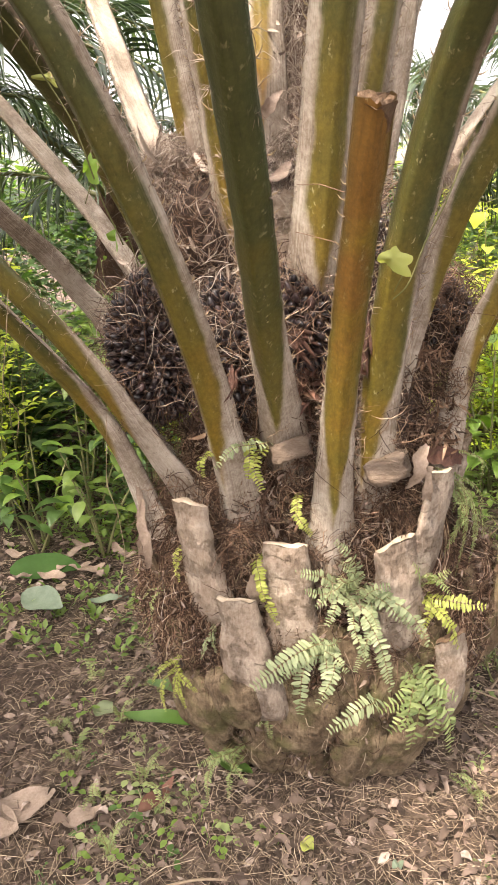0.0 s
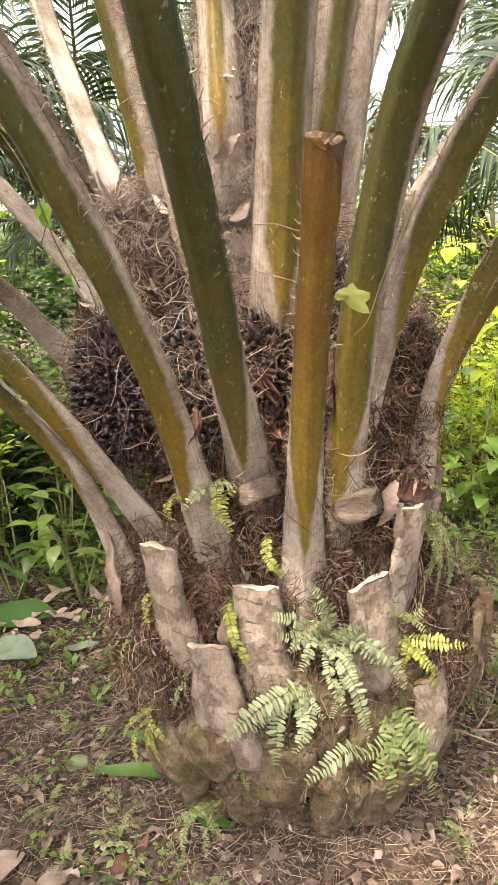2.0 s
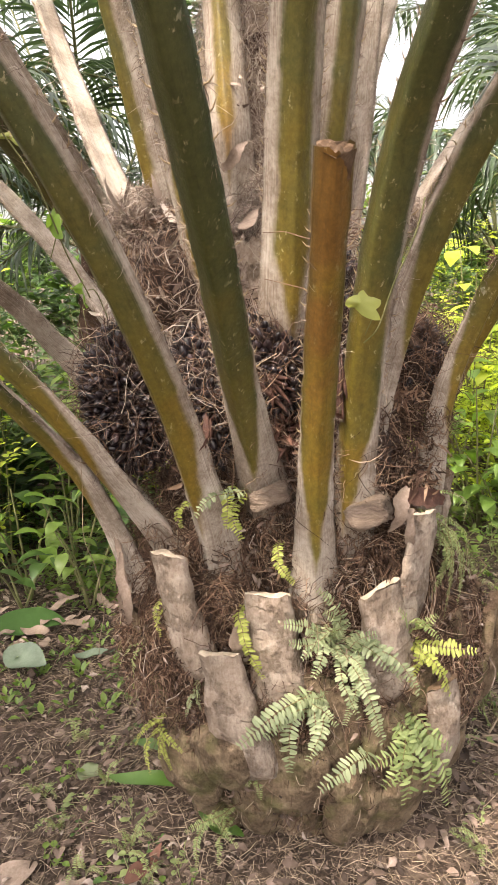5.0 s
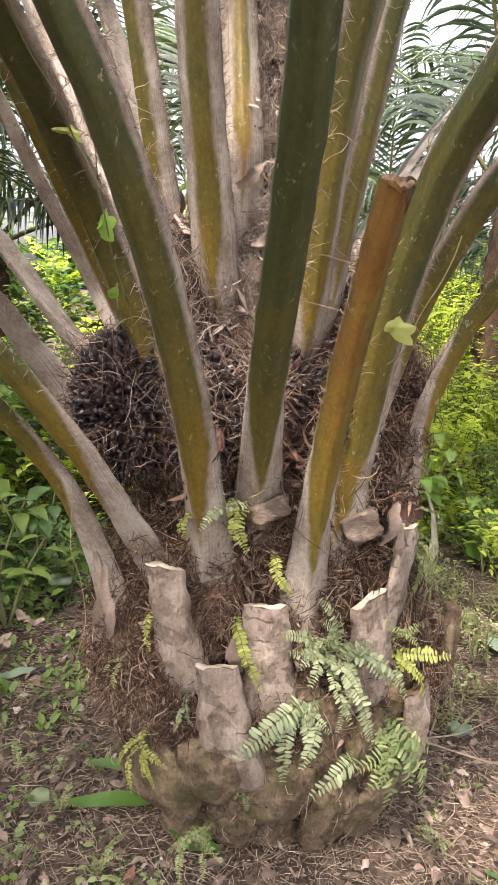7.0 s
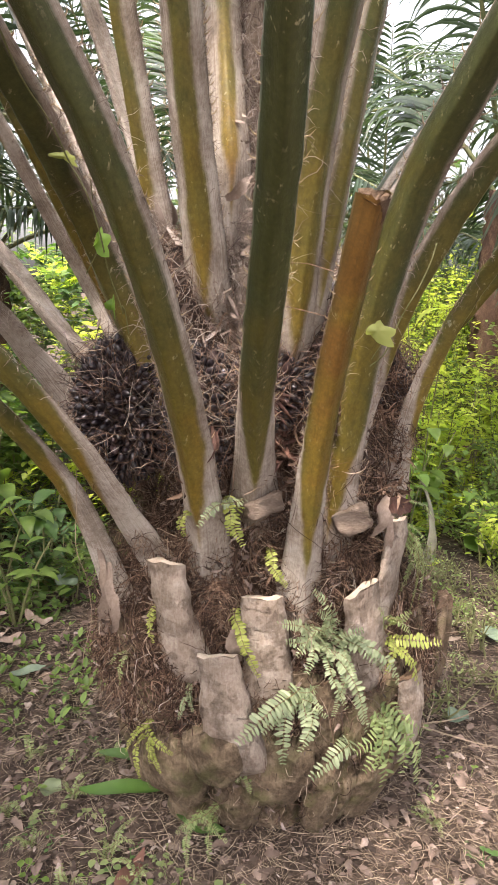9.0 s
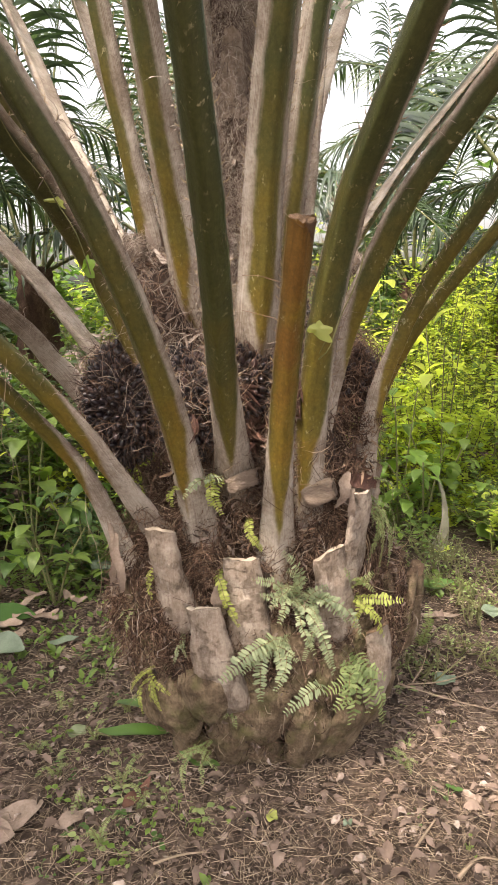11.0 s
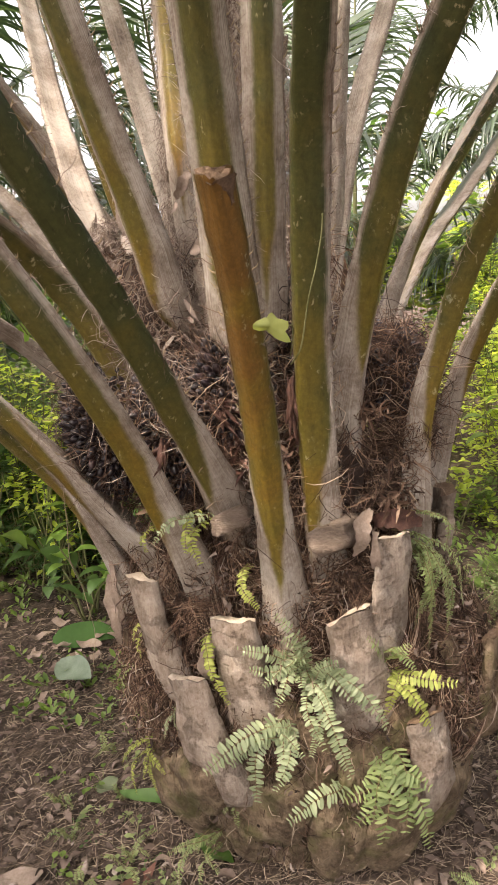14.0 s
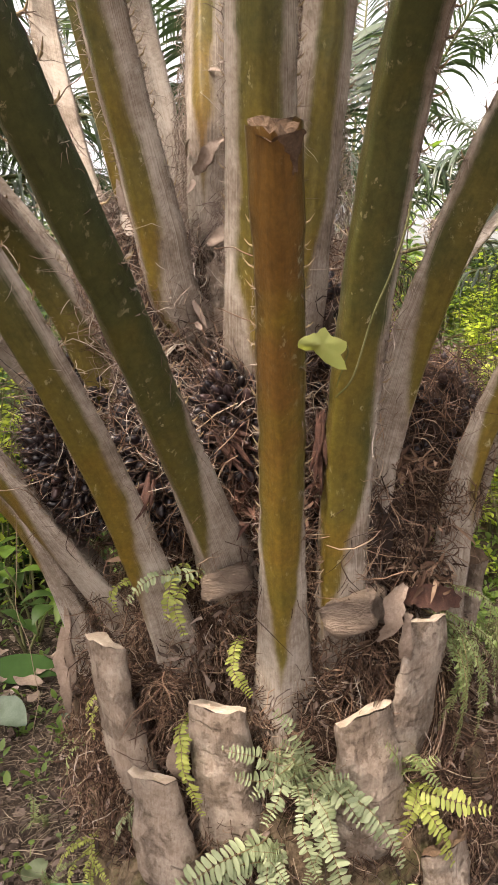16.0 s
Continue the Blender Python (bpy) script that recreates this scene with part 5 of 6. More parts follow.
# ---- neighbouring palms ----
def far_frond(parent, base, yaw, rise, length, droop, seed, leaf=0.6, spacing=0.045, material=None):
    d = Vector((math.cos(yaw) * math.cos(rise), math.sin(yaw) * math.cos(rise), math.sin(rise)))
    pts = [base + d * 0.04 * k for k in range(4)]
    pts = extend(pts, length, droop, 0.06)
    b = Build()
    n = len(pts)
    b.tube(pts, [0.030 * (1 - 0.88 * i / n) for i in range(n)], 6)
    stem = part("frond", b, M_RACHIS, parent)
    stem.matrix_parent_inverse = Matrix.Translation(-Vector(parent.location))
    lb = Build()
    leaflets(lb, pts, length * 0.2, length + 0.05, leaf, seed, 0.017, spacing, 2.0)
    leaf_ob = part("leaflet_spray", lb, material or M_FARLEAFLET, stem, "drooping feathery palm leaflets", kind="stuff")
    return stem


def far_palm(at, crown, fronds, length, seed, label, droop=0.34, leaf=0.6, lowest=0.1, yaw0=0.0):
    """A neighbouring oil palm: short trunk of old leaf bases and an arching crown."""
    r = rng(seed)
    ob = thing("neighbour_palm", (at[0], at[1], 0), label, "palm tree", "neighbouring palms")
    b = Build()
    rows, sides = 24, 20
    for j in range(rows):
        z = crown * j / (rows - 1)
        for i in range(sides):
            w = 2 * math.pi * i / sides
            k = 0.26 + 0.05 * math.sin(z * 24 + i * 2.2) + 0.04 * noise.noise((math.cos(w) * 3, math.sin(w) * 3, z * 6 + seed))
            k *= 1.15 - 0.5 * j / rows
            b.v.append((at[0] + k * math.cos(w), at[1] + k * math.sin(w), z - 0.03))
    for j in range(rows - 1):
        for i in range(sides):
            b.f.append((j * sides + i, j * sides + (i + 1) % sides, (j + 1) * sides + (i + 1) % sides, (j + 1) * sides + i))
    b.f.append(tuple((rows - 1) * sides + i for i in range(sides)))
    t = part("trunk", b, M_BARK, ob)
    t.matrix_parent_inverse = Matrix.Translation((-at[0], -at[1], 0))
    for n in range(fronds):
        yaw = yaw0 + n * 2.399963 + r.uniform(-0.15, 0.15)
        rise = radians(84) - (radians(84) - lowest) * (n / fronds) ** 0.8
        far_frond(ob, Vector((at[0] + 0.1 * math.cos(yaw), at[1] + 0.1 * math.sin(yaw), crown - 0.1)), yaw, rise, length * r.uniform(0.85, 1.1), droop * r.uniform(0.85, 1.2), seed * 100 + n, leaf)
    return ob


FARLABEL = "neighbouring oil palm with arching feathery green fronds"
far_palm((4.6, 2.8), 2.8, 18, 4.2, 1, FARLABEL, leaf=0.7, lowest=0.85, droop=0.27, yaw0=0.4)
far_palm((3.6, 9.6), 1.9, 12, 3.6, 6, FARLABEL, leaf=0.75, lowest=0.35, droop=0.34, yaw0=2.0)
far_palm((-1.5, 7.8), 2.0, 10, 3.8, 7, FARLABEL, leaf=0.75, lowest=0.35, droop=0.34, yaw0=0.2)
# Unseen palm to the left, added so its crown shades soil and bole.
far_palm((-3.9, 0.9), 3.0, 13, 4.0, 8, FARLABEL, leaf=0.75, lowest=0.4, droop=0.3, yaw0=0.2)
far_palm((4.3, 5.8), 2.5, 15, 3.9, 9, FARLABEL, leaf=0.85, lowest=0.4, droop=0.40, yaw0=2.6)
far_palm((3.5, 6.2), 2.6, 6, 4.2, 11, FARLABEL, leaf=0.8, lowest=0.6, droop=0.34, yaw0=1.2)
far_palm((-3.4, 5.6), 2.3, 22, 4.0, 2, FARLABEL, yaw0=0.6, leaf=0.75, lowest=0.5, droop=0.3)
far_palm((0.3, 8.6), 2.0, 11, 4.2, 3, FARLABEL, yaw0=1.1, leaf=0.75, lowest=0.4, droop=0.3)
far_palm((7.0, 9.0), 1.2, 16, 3.6, 4, FARLABEL, yaw0=0.3)
far_palm((-6.5, 8.5), 2.0, 16, 4.0, 5, FARLABEL, yaw0=2.3)


# ---- shrubs and weeds ----
def leaf_shape(b, p, d, up, l, w, r, curl=0.25):
    """One pointed leaf of five stations along d."""
    line, q = [], p
    for k in range(4):
        line.append(q)
        d = (d + Vector((0, 0, -curl * (0.15 + 0.2 * k)))).normalized()
        q = q + d * (l / 3)
    b.blade(line, [w * 0.15, w * 0.95, w * 0.8, w * 0.04], up, r.uniform(0.1, 0.5))


def shrub(at, radius, height, count, leaf, material, seed, label, name="shrub", category="shrub", group="undergrowth shrubs", stems=9, upright=0.0):
    """Thin stems that branch, with leaves along them; uneven outline."""
    r = rng(seed)
    at = Vector((at[0], at[1], ground_z(at[0], at[1])))
    ob = thing(name, at, label, category, group)
    sb, lb = Build(), Build()
    lines = []
    for _ in range(stems):
        yaw, lean = r.uniform(0, 2 * math.pi), r.uniform(0.1, 1.0)
        h = height * r.uniform(0.55, 1.1)
        foot = Vector((r.uniform(-0.4, 0.4) * radius, r.uniform(-0.4, 0.4) * radius, -0.02))
        tip = foot + Vector((math.cos(yaw) * radius * lean, math.sin(yaw) * radius * lean, h))
        mid = foot.lerp(tip, 0.5) + Vector((r.uniform(-0.1, 0.1), r.uniform(-0.1, 0.1), 0.12 * h))
        pts, _l = glide([foot, mid, tip], 8)
        sb.tube(pts, [0.004 * (1.2 - k / 8) + 0.001 for k in range(8)], 4)
        lines.append(pts)
        for _b in range(2):
            s = pts[r.randrange(2, 6)]
            e = s + Vector((r.uniform(-1, 1) * radius * 0.6, r.uniform(-1, 1) * radius * 0.6, r.uniform(0.05, 0.35) * height))
            side, _l = glide([s, s.lerp(e, 0.5) + Vector((0, 0, 0.05)), e], 6)
            sb.tube(side, [0.003, 0.0026, 0.0022, 0.0018, 0.0015, 0.001], 4)
            lines.append(side)
    for _ in range(count):
        line = r.choice(lines)
        k = min(len(line) - 1, int(len(line) * (r.random() ** 0.7)))
        p = line[k] + Vector((r.gauss(0, 0.03), r.gauss(0, 0.03), r.gauss(0, 0.03)))
        if p.z < 0.02:
            continue
        yaw = r.uniform(0, 2 * math.pi)
        d = Vector((math.cos(yaw), math.sin(yaw), r.uniform(-0.4, 0.7) + upright)).normalized()
        l = leaf * r.uniform(0.55, 1.25)
        leaf_shape(lb, p, d, Vector((r.uniform(-0.4, 0.4), r.uniform(-0.4, 0.4), 1)), l, l * r.uniform(0.2, 0.32), r)
    part("branchwork", sb, M_STEM, ob, kind="stuff")
    part("foliage", lb, material, ob, kind="stuff")
    return ob


LEFT = "leafy green undergrowth shrub in half shade"
RIGHT = "undergrowth shrub tinted yellow-green as if sunlit"
DARK = "undergrowth shrub tinted dark green as if shaded"
_r = rng(77)
# low plants along the edge of the bare soil; some shade-tinted left, sun-tinted right
for n in range(46):
    if n % 2:
        x, y = -0.45 - 2.2 * _r.random(), 3.15 + 1.1 * _r.random()
    else:
        x, y = 0.9 + 2.0 * _r.random(), 3.35 + 1.3 * _r.random()
    shrub((x, y), _r.uniform(0.16, 0.3), _r.uniform(0.12, 0.38), 150, _r.uniform(0.04, 0.075), (M_BUSHSUNTINT, M_BUSHSHADETINT, M_BUSH, M_BUSH)[n % 4], 150 + n, "low green weed on the edge of the bare soil", name="low_plant", category="weed", group="low weeds", stems=6)
# sparse ferny weeds beside and behind the bole
for n in range(26):
    x, y = 0.72 + 1.2 * _r.random(), 2.1 + 1.4 * _r.random()
    shrub((x, y), _r.uniform(0.10, 0.2), _r.uniform(0.08, 0.22), 60, _r.uniform(0.014, 0.026), (M_BUSH, M_FERNDARK)[n % 2], 180 + n, "sparse green weed beside the palm", name="low_plant", category="weed", group="low weeds", stems=7)
# the left bank of undergrowth, mostly in the leaf colour darkened for shade
for n in range(40):
    x, y = -0.7 - 2.6 * _r.random() ** 0.8, 3.6 + 2.6 * _r.random()
    if x > -1.0 and y < 4.0:
        y += 0.6
    shrub((x, y), _r.uniform(0.35, 0.6), _r.uniform(0.6, 1.45), 520, _r.uniform(0.06, 0.11), M_BUSHSHADETINT if n % 3 else M_BUSH, 200 + n, DARK if n % 3 else LEFT)
# behind the palm, mostly in the leaf colour lightened for sun
for n in range(22):
    x, y = _r.uniform(-1.0, 1.6), _r.uniform(4.4, 6.6)
    shrub((x, y), _r.uniform(0.4, 0.6), _r.uniform(0.7, 1.5), 380, _r.uniform(0.06, 0.1), M_BUSHSUNTINT if n % 2 or x > 0.4 else M_BUSH, 300 + n, RIGHT if n % 2 or x > 0.4 else LEFT)
# the right bank, its sunlight put into the lighter leaf colour
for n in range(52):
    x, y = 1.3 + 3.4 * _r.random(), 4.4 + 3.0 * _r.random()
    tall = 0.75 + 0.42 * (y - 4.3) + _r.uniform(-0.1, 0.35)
    shrub((x, y), _r.uniform(0.4, 0.65), tall, 800, _r.uniform(0.045, 0.085), M_BUSHSUNTINT if n % 5 else M_BUSH, 400 + n, RIGHT if n % 3 else LEFT)
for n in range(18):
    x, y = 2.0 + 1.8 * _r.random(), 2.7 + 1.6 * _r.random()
    shrub((x, y), 0.3, _r.uniform(0.35, 0.75), 220, 0.07, M_BUSHSUNTINT if n % 3 else M_BUSH, 450 + n, RIGHT if n % 3 else LEFT)
# two on the left, brightened by the same sun-tinted leaf colour
shrub((-1.35, 3.45), 0.34, 1.6, 620, 0.055, M_BUSHSUNTINT, 480, RIGHT)
shrub((-1.75, 3.9), 0.4, 1.7, 620, 0.06, M_BUSHSUNTINT, 481, RIGHT)
# far belt that closes the view; some leaves shade-tinted left, sun-tinted right
for n in range(60):
    a = radians(-75 + 150 * n / 59)
    d = 10.0 + 3.5 * _r.random()
    shrub((0.2 + d * math.sin(a), 1.0 + d * math.cos(a)), 1.3, 3.0 + _r.uniform(-0.6, 0.9), 900, 0.2, (M_BUSHSHADETINT if n < 27 else M_BUSHSUNTINT, M_BUSH, M_BUSHSHADETINT)[n % 3], 500 + n, "tall green thicket on the far side", name="thicket", category="thicket", group="far thicket", stems=12)


def broad_plant(at, height, count, leaf, material, seed, label, wide=0.25, group="broad-leaved plants", spread=0.35, head=0.5):
    """A few upright stems with large hanging pointed leaves, each leaf a part of its own."""
    r = rng(seed)
    at = Vector((at[0], at[1], ground_z(at[0], at[1])))
    ob = thing("broad_leaved_plant", at, label, "plant", group)
    stems = []
    for n in range(3):
        sb = Build()
        yaw = n * 2.1 + r.uniform(0, 1)
        tip = Vector((math.cos(yaw) * spread * 0.5, math.sin(yaw) * spread * 0.5, height * r.uniform(0.75, 1.0)))
        pts, _l = glide([Vector((0, 0, -0.02)), tip * 0.5 + Vector((0, 0, 0.05)), tip], 8)
        sb.tube(pts, [0.008 - 0.0006 * k for k in range(8)], 5)
        part("stem", sb, M_STEM, ob)
        stems.append(pts)
    for n in range(count):
        b = Build()
        pts = stems[n % 3]
        p = pts[min(7, int(8 * (1 - head + head * r.random())))]
        yaw = r.uniform(0, 2 * math.pi)
        d = Vector((math.cos(yaw), math.sin(yaw), r.uniform(-0.2, 0.6))).normalized()
        l = leaf * r.uniform(0.7, 1.2)
        q = p + d * l * 0.3
        b.tube([p, p + d * l * 0.15 + Vector((0, 0, 0.01)), q], [0.0025] * 3, 4)
        line, dd = [], d.copy()
        for k in range(7):
            line.append(q)
            dd = (dd + Vector((0, 0, -0.14 - 0.03 * k))).normalized()
            q = q + dd * l / 6
        w = l * wide
        b.blade(line, [w * c for c in (0.12, 0.72, 1.0, 0.95, 0.72, 0.38, 0.03)], Vector((0, 0, 1)) + d * 0.2, r.uniform(0.12, 0.35))
        part("leaf", b, material, ob)
    return ob


broad_plant((-0.83, 3.35), 0.55, 14, 0.17, M_BUSH, 1, "bright green plant with large drooping pointed leaves")
broad_plant((-0.95, 3.75), 0.85, 16, 0.20, M_BUSH, 2, "green plant with large drooping pointed leaves")
broad_plant((-0.72, 3.08), 0.45, 12, 0.13, M_BUSH, 21, "bright green plant with large drooping pointed leaves")
broad_plant((-1.05, 3.22), 0.55, 14, 0.15, M_BROAD, 22, "bright green plant with large drooping pointed leaves")
broad_plant((-0.62, 3.5), 0.6, 12, 0.16, M_BUSHSHADETINT, 23, "dark green plant with large drooping pointed leaves")
broad_plant((-1.35, 3.45), 0.5, 14, 0.18, M_BUSHSHADETINT, 3, "bright green plant with large drooping pointed leaves")
broad_plant((-1.05, 3.1), 0.32, 10, 0.14, M_BUSHSHADETINT, 4, "dark green low plant with broad leaves")
broad_plant((-1.7, 3.3), 0.7, 14, 0.18, M_BUSH, 5, "green plant with large drooping pointed leaves")
broad_plant((1.46, 4.0), 1.0, 30, 0.20, M_BROAD, 6, "leafy sapling with long drooping fresh green leaves", wide=0.26, spread=0.5, head=0.75)
broad_plant((1.30, 4.1), 0.75, 30, 0.15, M_BUSH, 26, "green plant with large drooping pointed leaves", wide=0.3, spread=0.5, head=0.8)
broad_plant((1.60, 3.9), 0.6, 26, 0.15, M_BROAD, 27, "bright green plant with large drooping pointed leaves", wide=0.3, spread=0.5, head=0.8)
broad_plant((1.85, 4.25), 0.85, 30, 0.16, M_BUSH, 28, "green plant with large drooping pointed leaves", wide=0.3, spread=0.5, head=0.8)
broad_plant((2.12, 3.75), 0.5, 14, 0.17, M_BROAD, 7, "bright green plant with large drooping pointed leaves")
broad_plant((2.0, 4.6), 1.5, 16, 0.20, M_BUSHSUNTINT, 8, "tall broad-leaved plant tinted yellow-green as if sunlit")
broad_plant((1.72, 4.9), 1.75, 26, 0.15, M_BUSHSUNTINT, 9, "tall broad-leaved plant tinted yellow-green as if sunlit", wide=0.4)


# ---- ferns on the bole ----
def pinna_mesh(material, name, slim=1.0):
    b = Build()
    b.blade([Vector((0, 0, 0)), Vector((0.0, 0.16, 0.02)), Vector((0.0, 0.5, 0.035)), Vector((0.0, 0.85, 0.01)), Vector((0, 1.0, -0.03))], [0.05 * slim, 0.15 * slim, 0.175 * slim, 0.125 * slim, 0.02], Vector((0, 0, 1)), 0.22)
    return b.mesh(name, material)


PINNA = {"grey": pinna_mesh(M_FERN, "pinna"), "yellow": pinna_mesh(M_FERNYELLOW, "pinna"), "green": pinna_mesh(M_FERNDARK, "pinna", 0.78)}


def fern(root, tips, colour, size, seed, label, away=None, tiny=False, bare=0, flat=0.7):
    """A small fern: arching fronds from root to each tip, with paired leaflets; a tip may name its own leaflet length."""
    r = rng(seed)
    root = Vector(root)
    ob = thing("fern", root, label, "fern", "ferns on the bole")
    out = Vector(away) if away else Vector((root.x - AXIS.x, root.y - AXIS.y, 0)).normalized()
    for tip in tips:
        leaf_size = (0.72 if colour == "grey" else 0.84) * (tip[3] if len(tip) > 3 else size)
        tip = Vector(tip[:3]) - root
        l = tip.length
        bulge = out * (r.uniform(0.10, 0.24) * l + 0.008) + Vector((0, 0, 0.14 * l)) + tip.cross(out) * r.uniform(-0.25, 0.25)
        foot = Vector((r.uniform(-0.3, 0.3), r.uniform(-0.1, 0.1), r.uniform(-0.25, 0.3))) * min(l, 0.1)
        pts, length = glide([foot - out * 0.05, foot * 0.8 + tip * 0.12 + bulge * 0.35, foot * 0.35 + tip * 0.5 + bulge, tip + bulge * 0.3], 16)
        b = Build()
        b.tube(pts, [0.0015 - 0.00007 * k for k in range(16)], 4)
        frond = part("frond", b, M_FERNSTEM, ob)
        n = max(6, int(length * 0.84 / (leaf_size * 0.36)))
        joined = Build()
        for k in range(n):
            v = 0.16 + 0.84 * k / (n - 1)
            i = min(14, int(v * 15))
            p = pts[i].lerp(pts[i + 1], min(1.0, v * 15 - i))
            t = (pts[i + 1] - pts[i]).normalized()
            face = out + Vector((0, 0, flat))
            nrm = (face - t * face.dot(t)).normalized()
            s = t.cross(nrm)
            taper = (0.6 + 0.4 * min(1, v * 4)) * (1.0 if v < 0.75 else 1.0 - 0.55 * (v - 0.75) / 0.25)
            for side in (-1, 1):
                if r.random() < 0.10:
                    continue
                y = (s * side + t * r.uniform(0.05, 0.4) + nrm * r.uniform(-0.35, 0.2) + Vector((0, 0, -0.15))).normalized()
                z = (nrm + s * r.uniform(-0.35, 0.35) + t * r.uniform(-0.3, 0.3))
                z = (z - y * z.dot(y)).normalized()
                x = y.cross(z).normalized()
                q = leaf_size * taper * r.uniform(0.75, 1.12)
                m = Matrix.Translation(p) @ Matrix(((x.x, y.x, z.x, 0), (x.y, y.y, z.y, 0), (x.z, y.z, z.z, 0), (0, 0, 0, 1))) @ Matrix.Diagonal((q * r.uniform(0.9, 1.2), q, q, 1))
                if tiny:
                    k0 = len(joined.v)
                    joined.v += [m @ v.co for v in PINNA[colour].vertices]
                    joined.f += [tuple(k0 + i for i in f.vertices) for f in PINNA[colour].polygons]
                    continue
                leaf = new("pinna", PINNA[colour])
                leaf.parent = frond
                leaf.matrix_basis = m
        if tiny:
            part("fern_blade", joined, PINNA[colour].materials[0], frond, kind="stuff")
    for _ in range(bare):
        b = Build()
        tip = Vector((r.uniform(-0.10, 0.10), r.uniform(-0.03, 0.03), r.uniform(-0.16, 0.10))) + out * r.uniform(0.0, 0.05)
        foot = Vector((r.uniform(-0.04, 0.04), 0, r.uniform(-0.05, 0.03)))
        pts, _l = glide([foot - out * 0.04, foot * 0.5 + tip * 0.5 + out * 0.03 + Vector((0, 0, 0.03)), tip], 10)
        b.tube(pts, [0.0012 - 0.00008 * k for k in range(10)], 4)
        part("stem", b, M_STRAW, ob, "bare dry fern stalk")
    return ob


PALEFERN = "pale grey-green sword fern rooted in the bole"
YELLOWFERN = "yellow-green young fern rooted in the bole"
GREENFERN = "fresh green sword fern rooted low on the bole"
fern((0.03, 1.60, 1.03), [(-0.07, 1.545, 0.985)], "grey", 0.025, 1, PALEFERN)
fern((0.02, 1.60, 1.03), [(0.04, 1.535, 0.94), (0.0, 1.54, 0.965)], "yellow", 0.022, 20, YELLOWFERN)
fern((-0.085, 1.60, 1.00), [(-0.10, 1.57, 0.96)], "yellow", 0.017, 2, YELLOWFERN)
fern((0.235, 1.545, 0.67), [(0.112, 1.475, 0.75), (0.194, 1.49, 0.822), (0.272, 1.485, 0.745), (0.165, 1.475, 0.665), (0.225, 1.475, 0.70), (0.14, 1.475, 0.71), (0.25, 1.475, 0.66), (0.19, 1.47, 0.62), (0.21, 1.48, 0.77)], "grey", 0.026, 3, PALEFERN, bare=9)
fern((0.275, 1.545, 0.65), [(0.337, 1.475, 0.715, 0.026), (0.425, 1.46, 0.565, 0.030), (0.39, 1.465, 0.60, 0.024), (0.31, 1.46, 0.60, 0.024), (0.255, 1.455, 0.50, 0.022), (0.345, 1.445, 0.455, 0.031), (0.36, 1.46, 0.635, 0.034), (0.30, 1.45, 0.52, 0.024)], "grey", 0.03, 4, PALEFERN, bare=9)
fern((0.195, 1.52, 0.53), [(0.018, 1.445, 0.452, 0.040), (0.135, 1.44, 0.385, 0.034), (0.20, 1.445, 0.44, 0.03), (0.08, 1.445, 0.47, 0.03), (0.165, 1.44, 0.42, 0.03), (0.24, 1.45, 0.50, 0.022), (0.10, 1.45, 0.505, 0.022), (0.165, 1.45, 0.575, 0.021), (0.215, 1.46, 0.585, 0.021)], "grey", 0.03, 5, PALEFERN, flat=1.0, bare=6)
fern((0.335, 1.50, 0.41), [(0.20, 1.43, 0.342)], "grey", 0.037, 6, PALEFERN, flat=1.0)
fern((0.43, 1.52, 0.45), [(0.325, 1.455, 0.39, 0.032), (0.345, 1.445, 0.335, 0.037), (0.40, 1.445, 0.28, 0.042), (0.505, 1.46, 0.265, 0.036), (0.45, 1.445, 0.315, 0.042), (0.515, 1.475, 0.41, 0.033), (0.465, 1.455, 0.365, 0.04), (0.39, 1.45, 0.335, 0.04)], "green", 0.036, 7, GREENFERN)
fern((0.45, 1.60, 0.645), [(0.588, 1.545, 0.628, 0.028), (0.431, 1.53, 0.555, 0.022), (0.528, 1.54, 0.512, 0.026), (0.49, 1.54, 0.575, 0.022)], "yellow", 0.025, 8, YELLOWFERN)
fern((0.445, 1.60, 0.67), [(0.40, 1.54, 0.745), (0.493, 1.545, 0.723), (0.46, 1.54, 0.70), (0.50, 1.55, 0.66)], "green", 0.021, 9, "small green fern between the cut leaf bases")
fern((0.52, 1.73, 0.90), [(0.501, 1.66, 0.70), (0.53, 1.67, 0.74), (0.582, 1.67, 0.707), (0.55, 1.69, 0.80), (0.605, 1.72, 0.78), (0.57, 1.68, 0.66), (0.525, 1.66, 0.83), (0.515, 1.65, 0.76), (0.545, 1.655, 0.69), (0.595, 1.69, 0.74), (0.56, 1.66, 0.75), (0.535, 1.66, 0.64), (0.62, 1.73, 0.72), (0.58, 1.70, 0.84)], "green", 0.017, 10, "green fern hanging down the side of the bole")
fern((0.01, 1.56, 0.745), [(0.08, 1.495, 0.602), (0.035, 1.515, 0.655)], "yellow", 0.020, 11, YELLOWFERN)
fern((0.105, 1.60, 0.905), [(0.158, 1.555, 0.815), (0.12, 1.56, 0.86)], "yellow", 0.018, 12, YELLOWFERN)
fern((-0.168, 1.66, 0.73), [(-0.175, 1.62, 0.65), (-0.19, 1.62, 0.70)], "yellow", 0.0153, 13, YELLOWFERN)
fern((-0.232, 1.74, 0.58), [(-0.285, 1.69, 0.56), (-0.26, 1.68, 0.50)], "green", 0.0187, 14, "small green fern low on the bole")
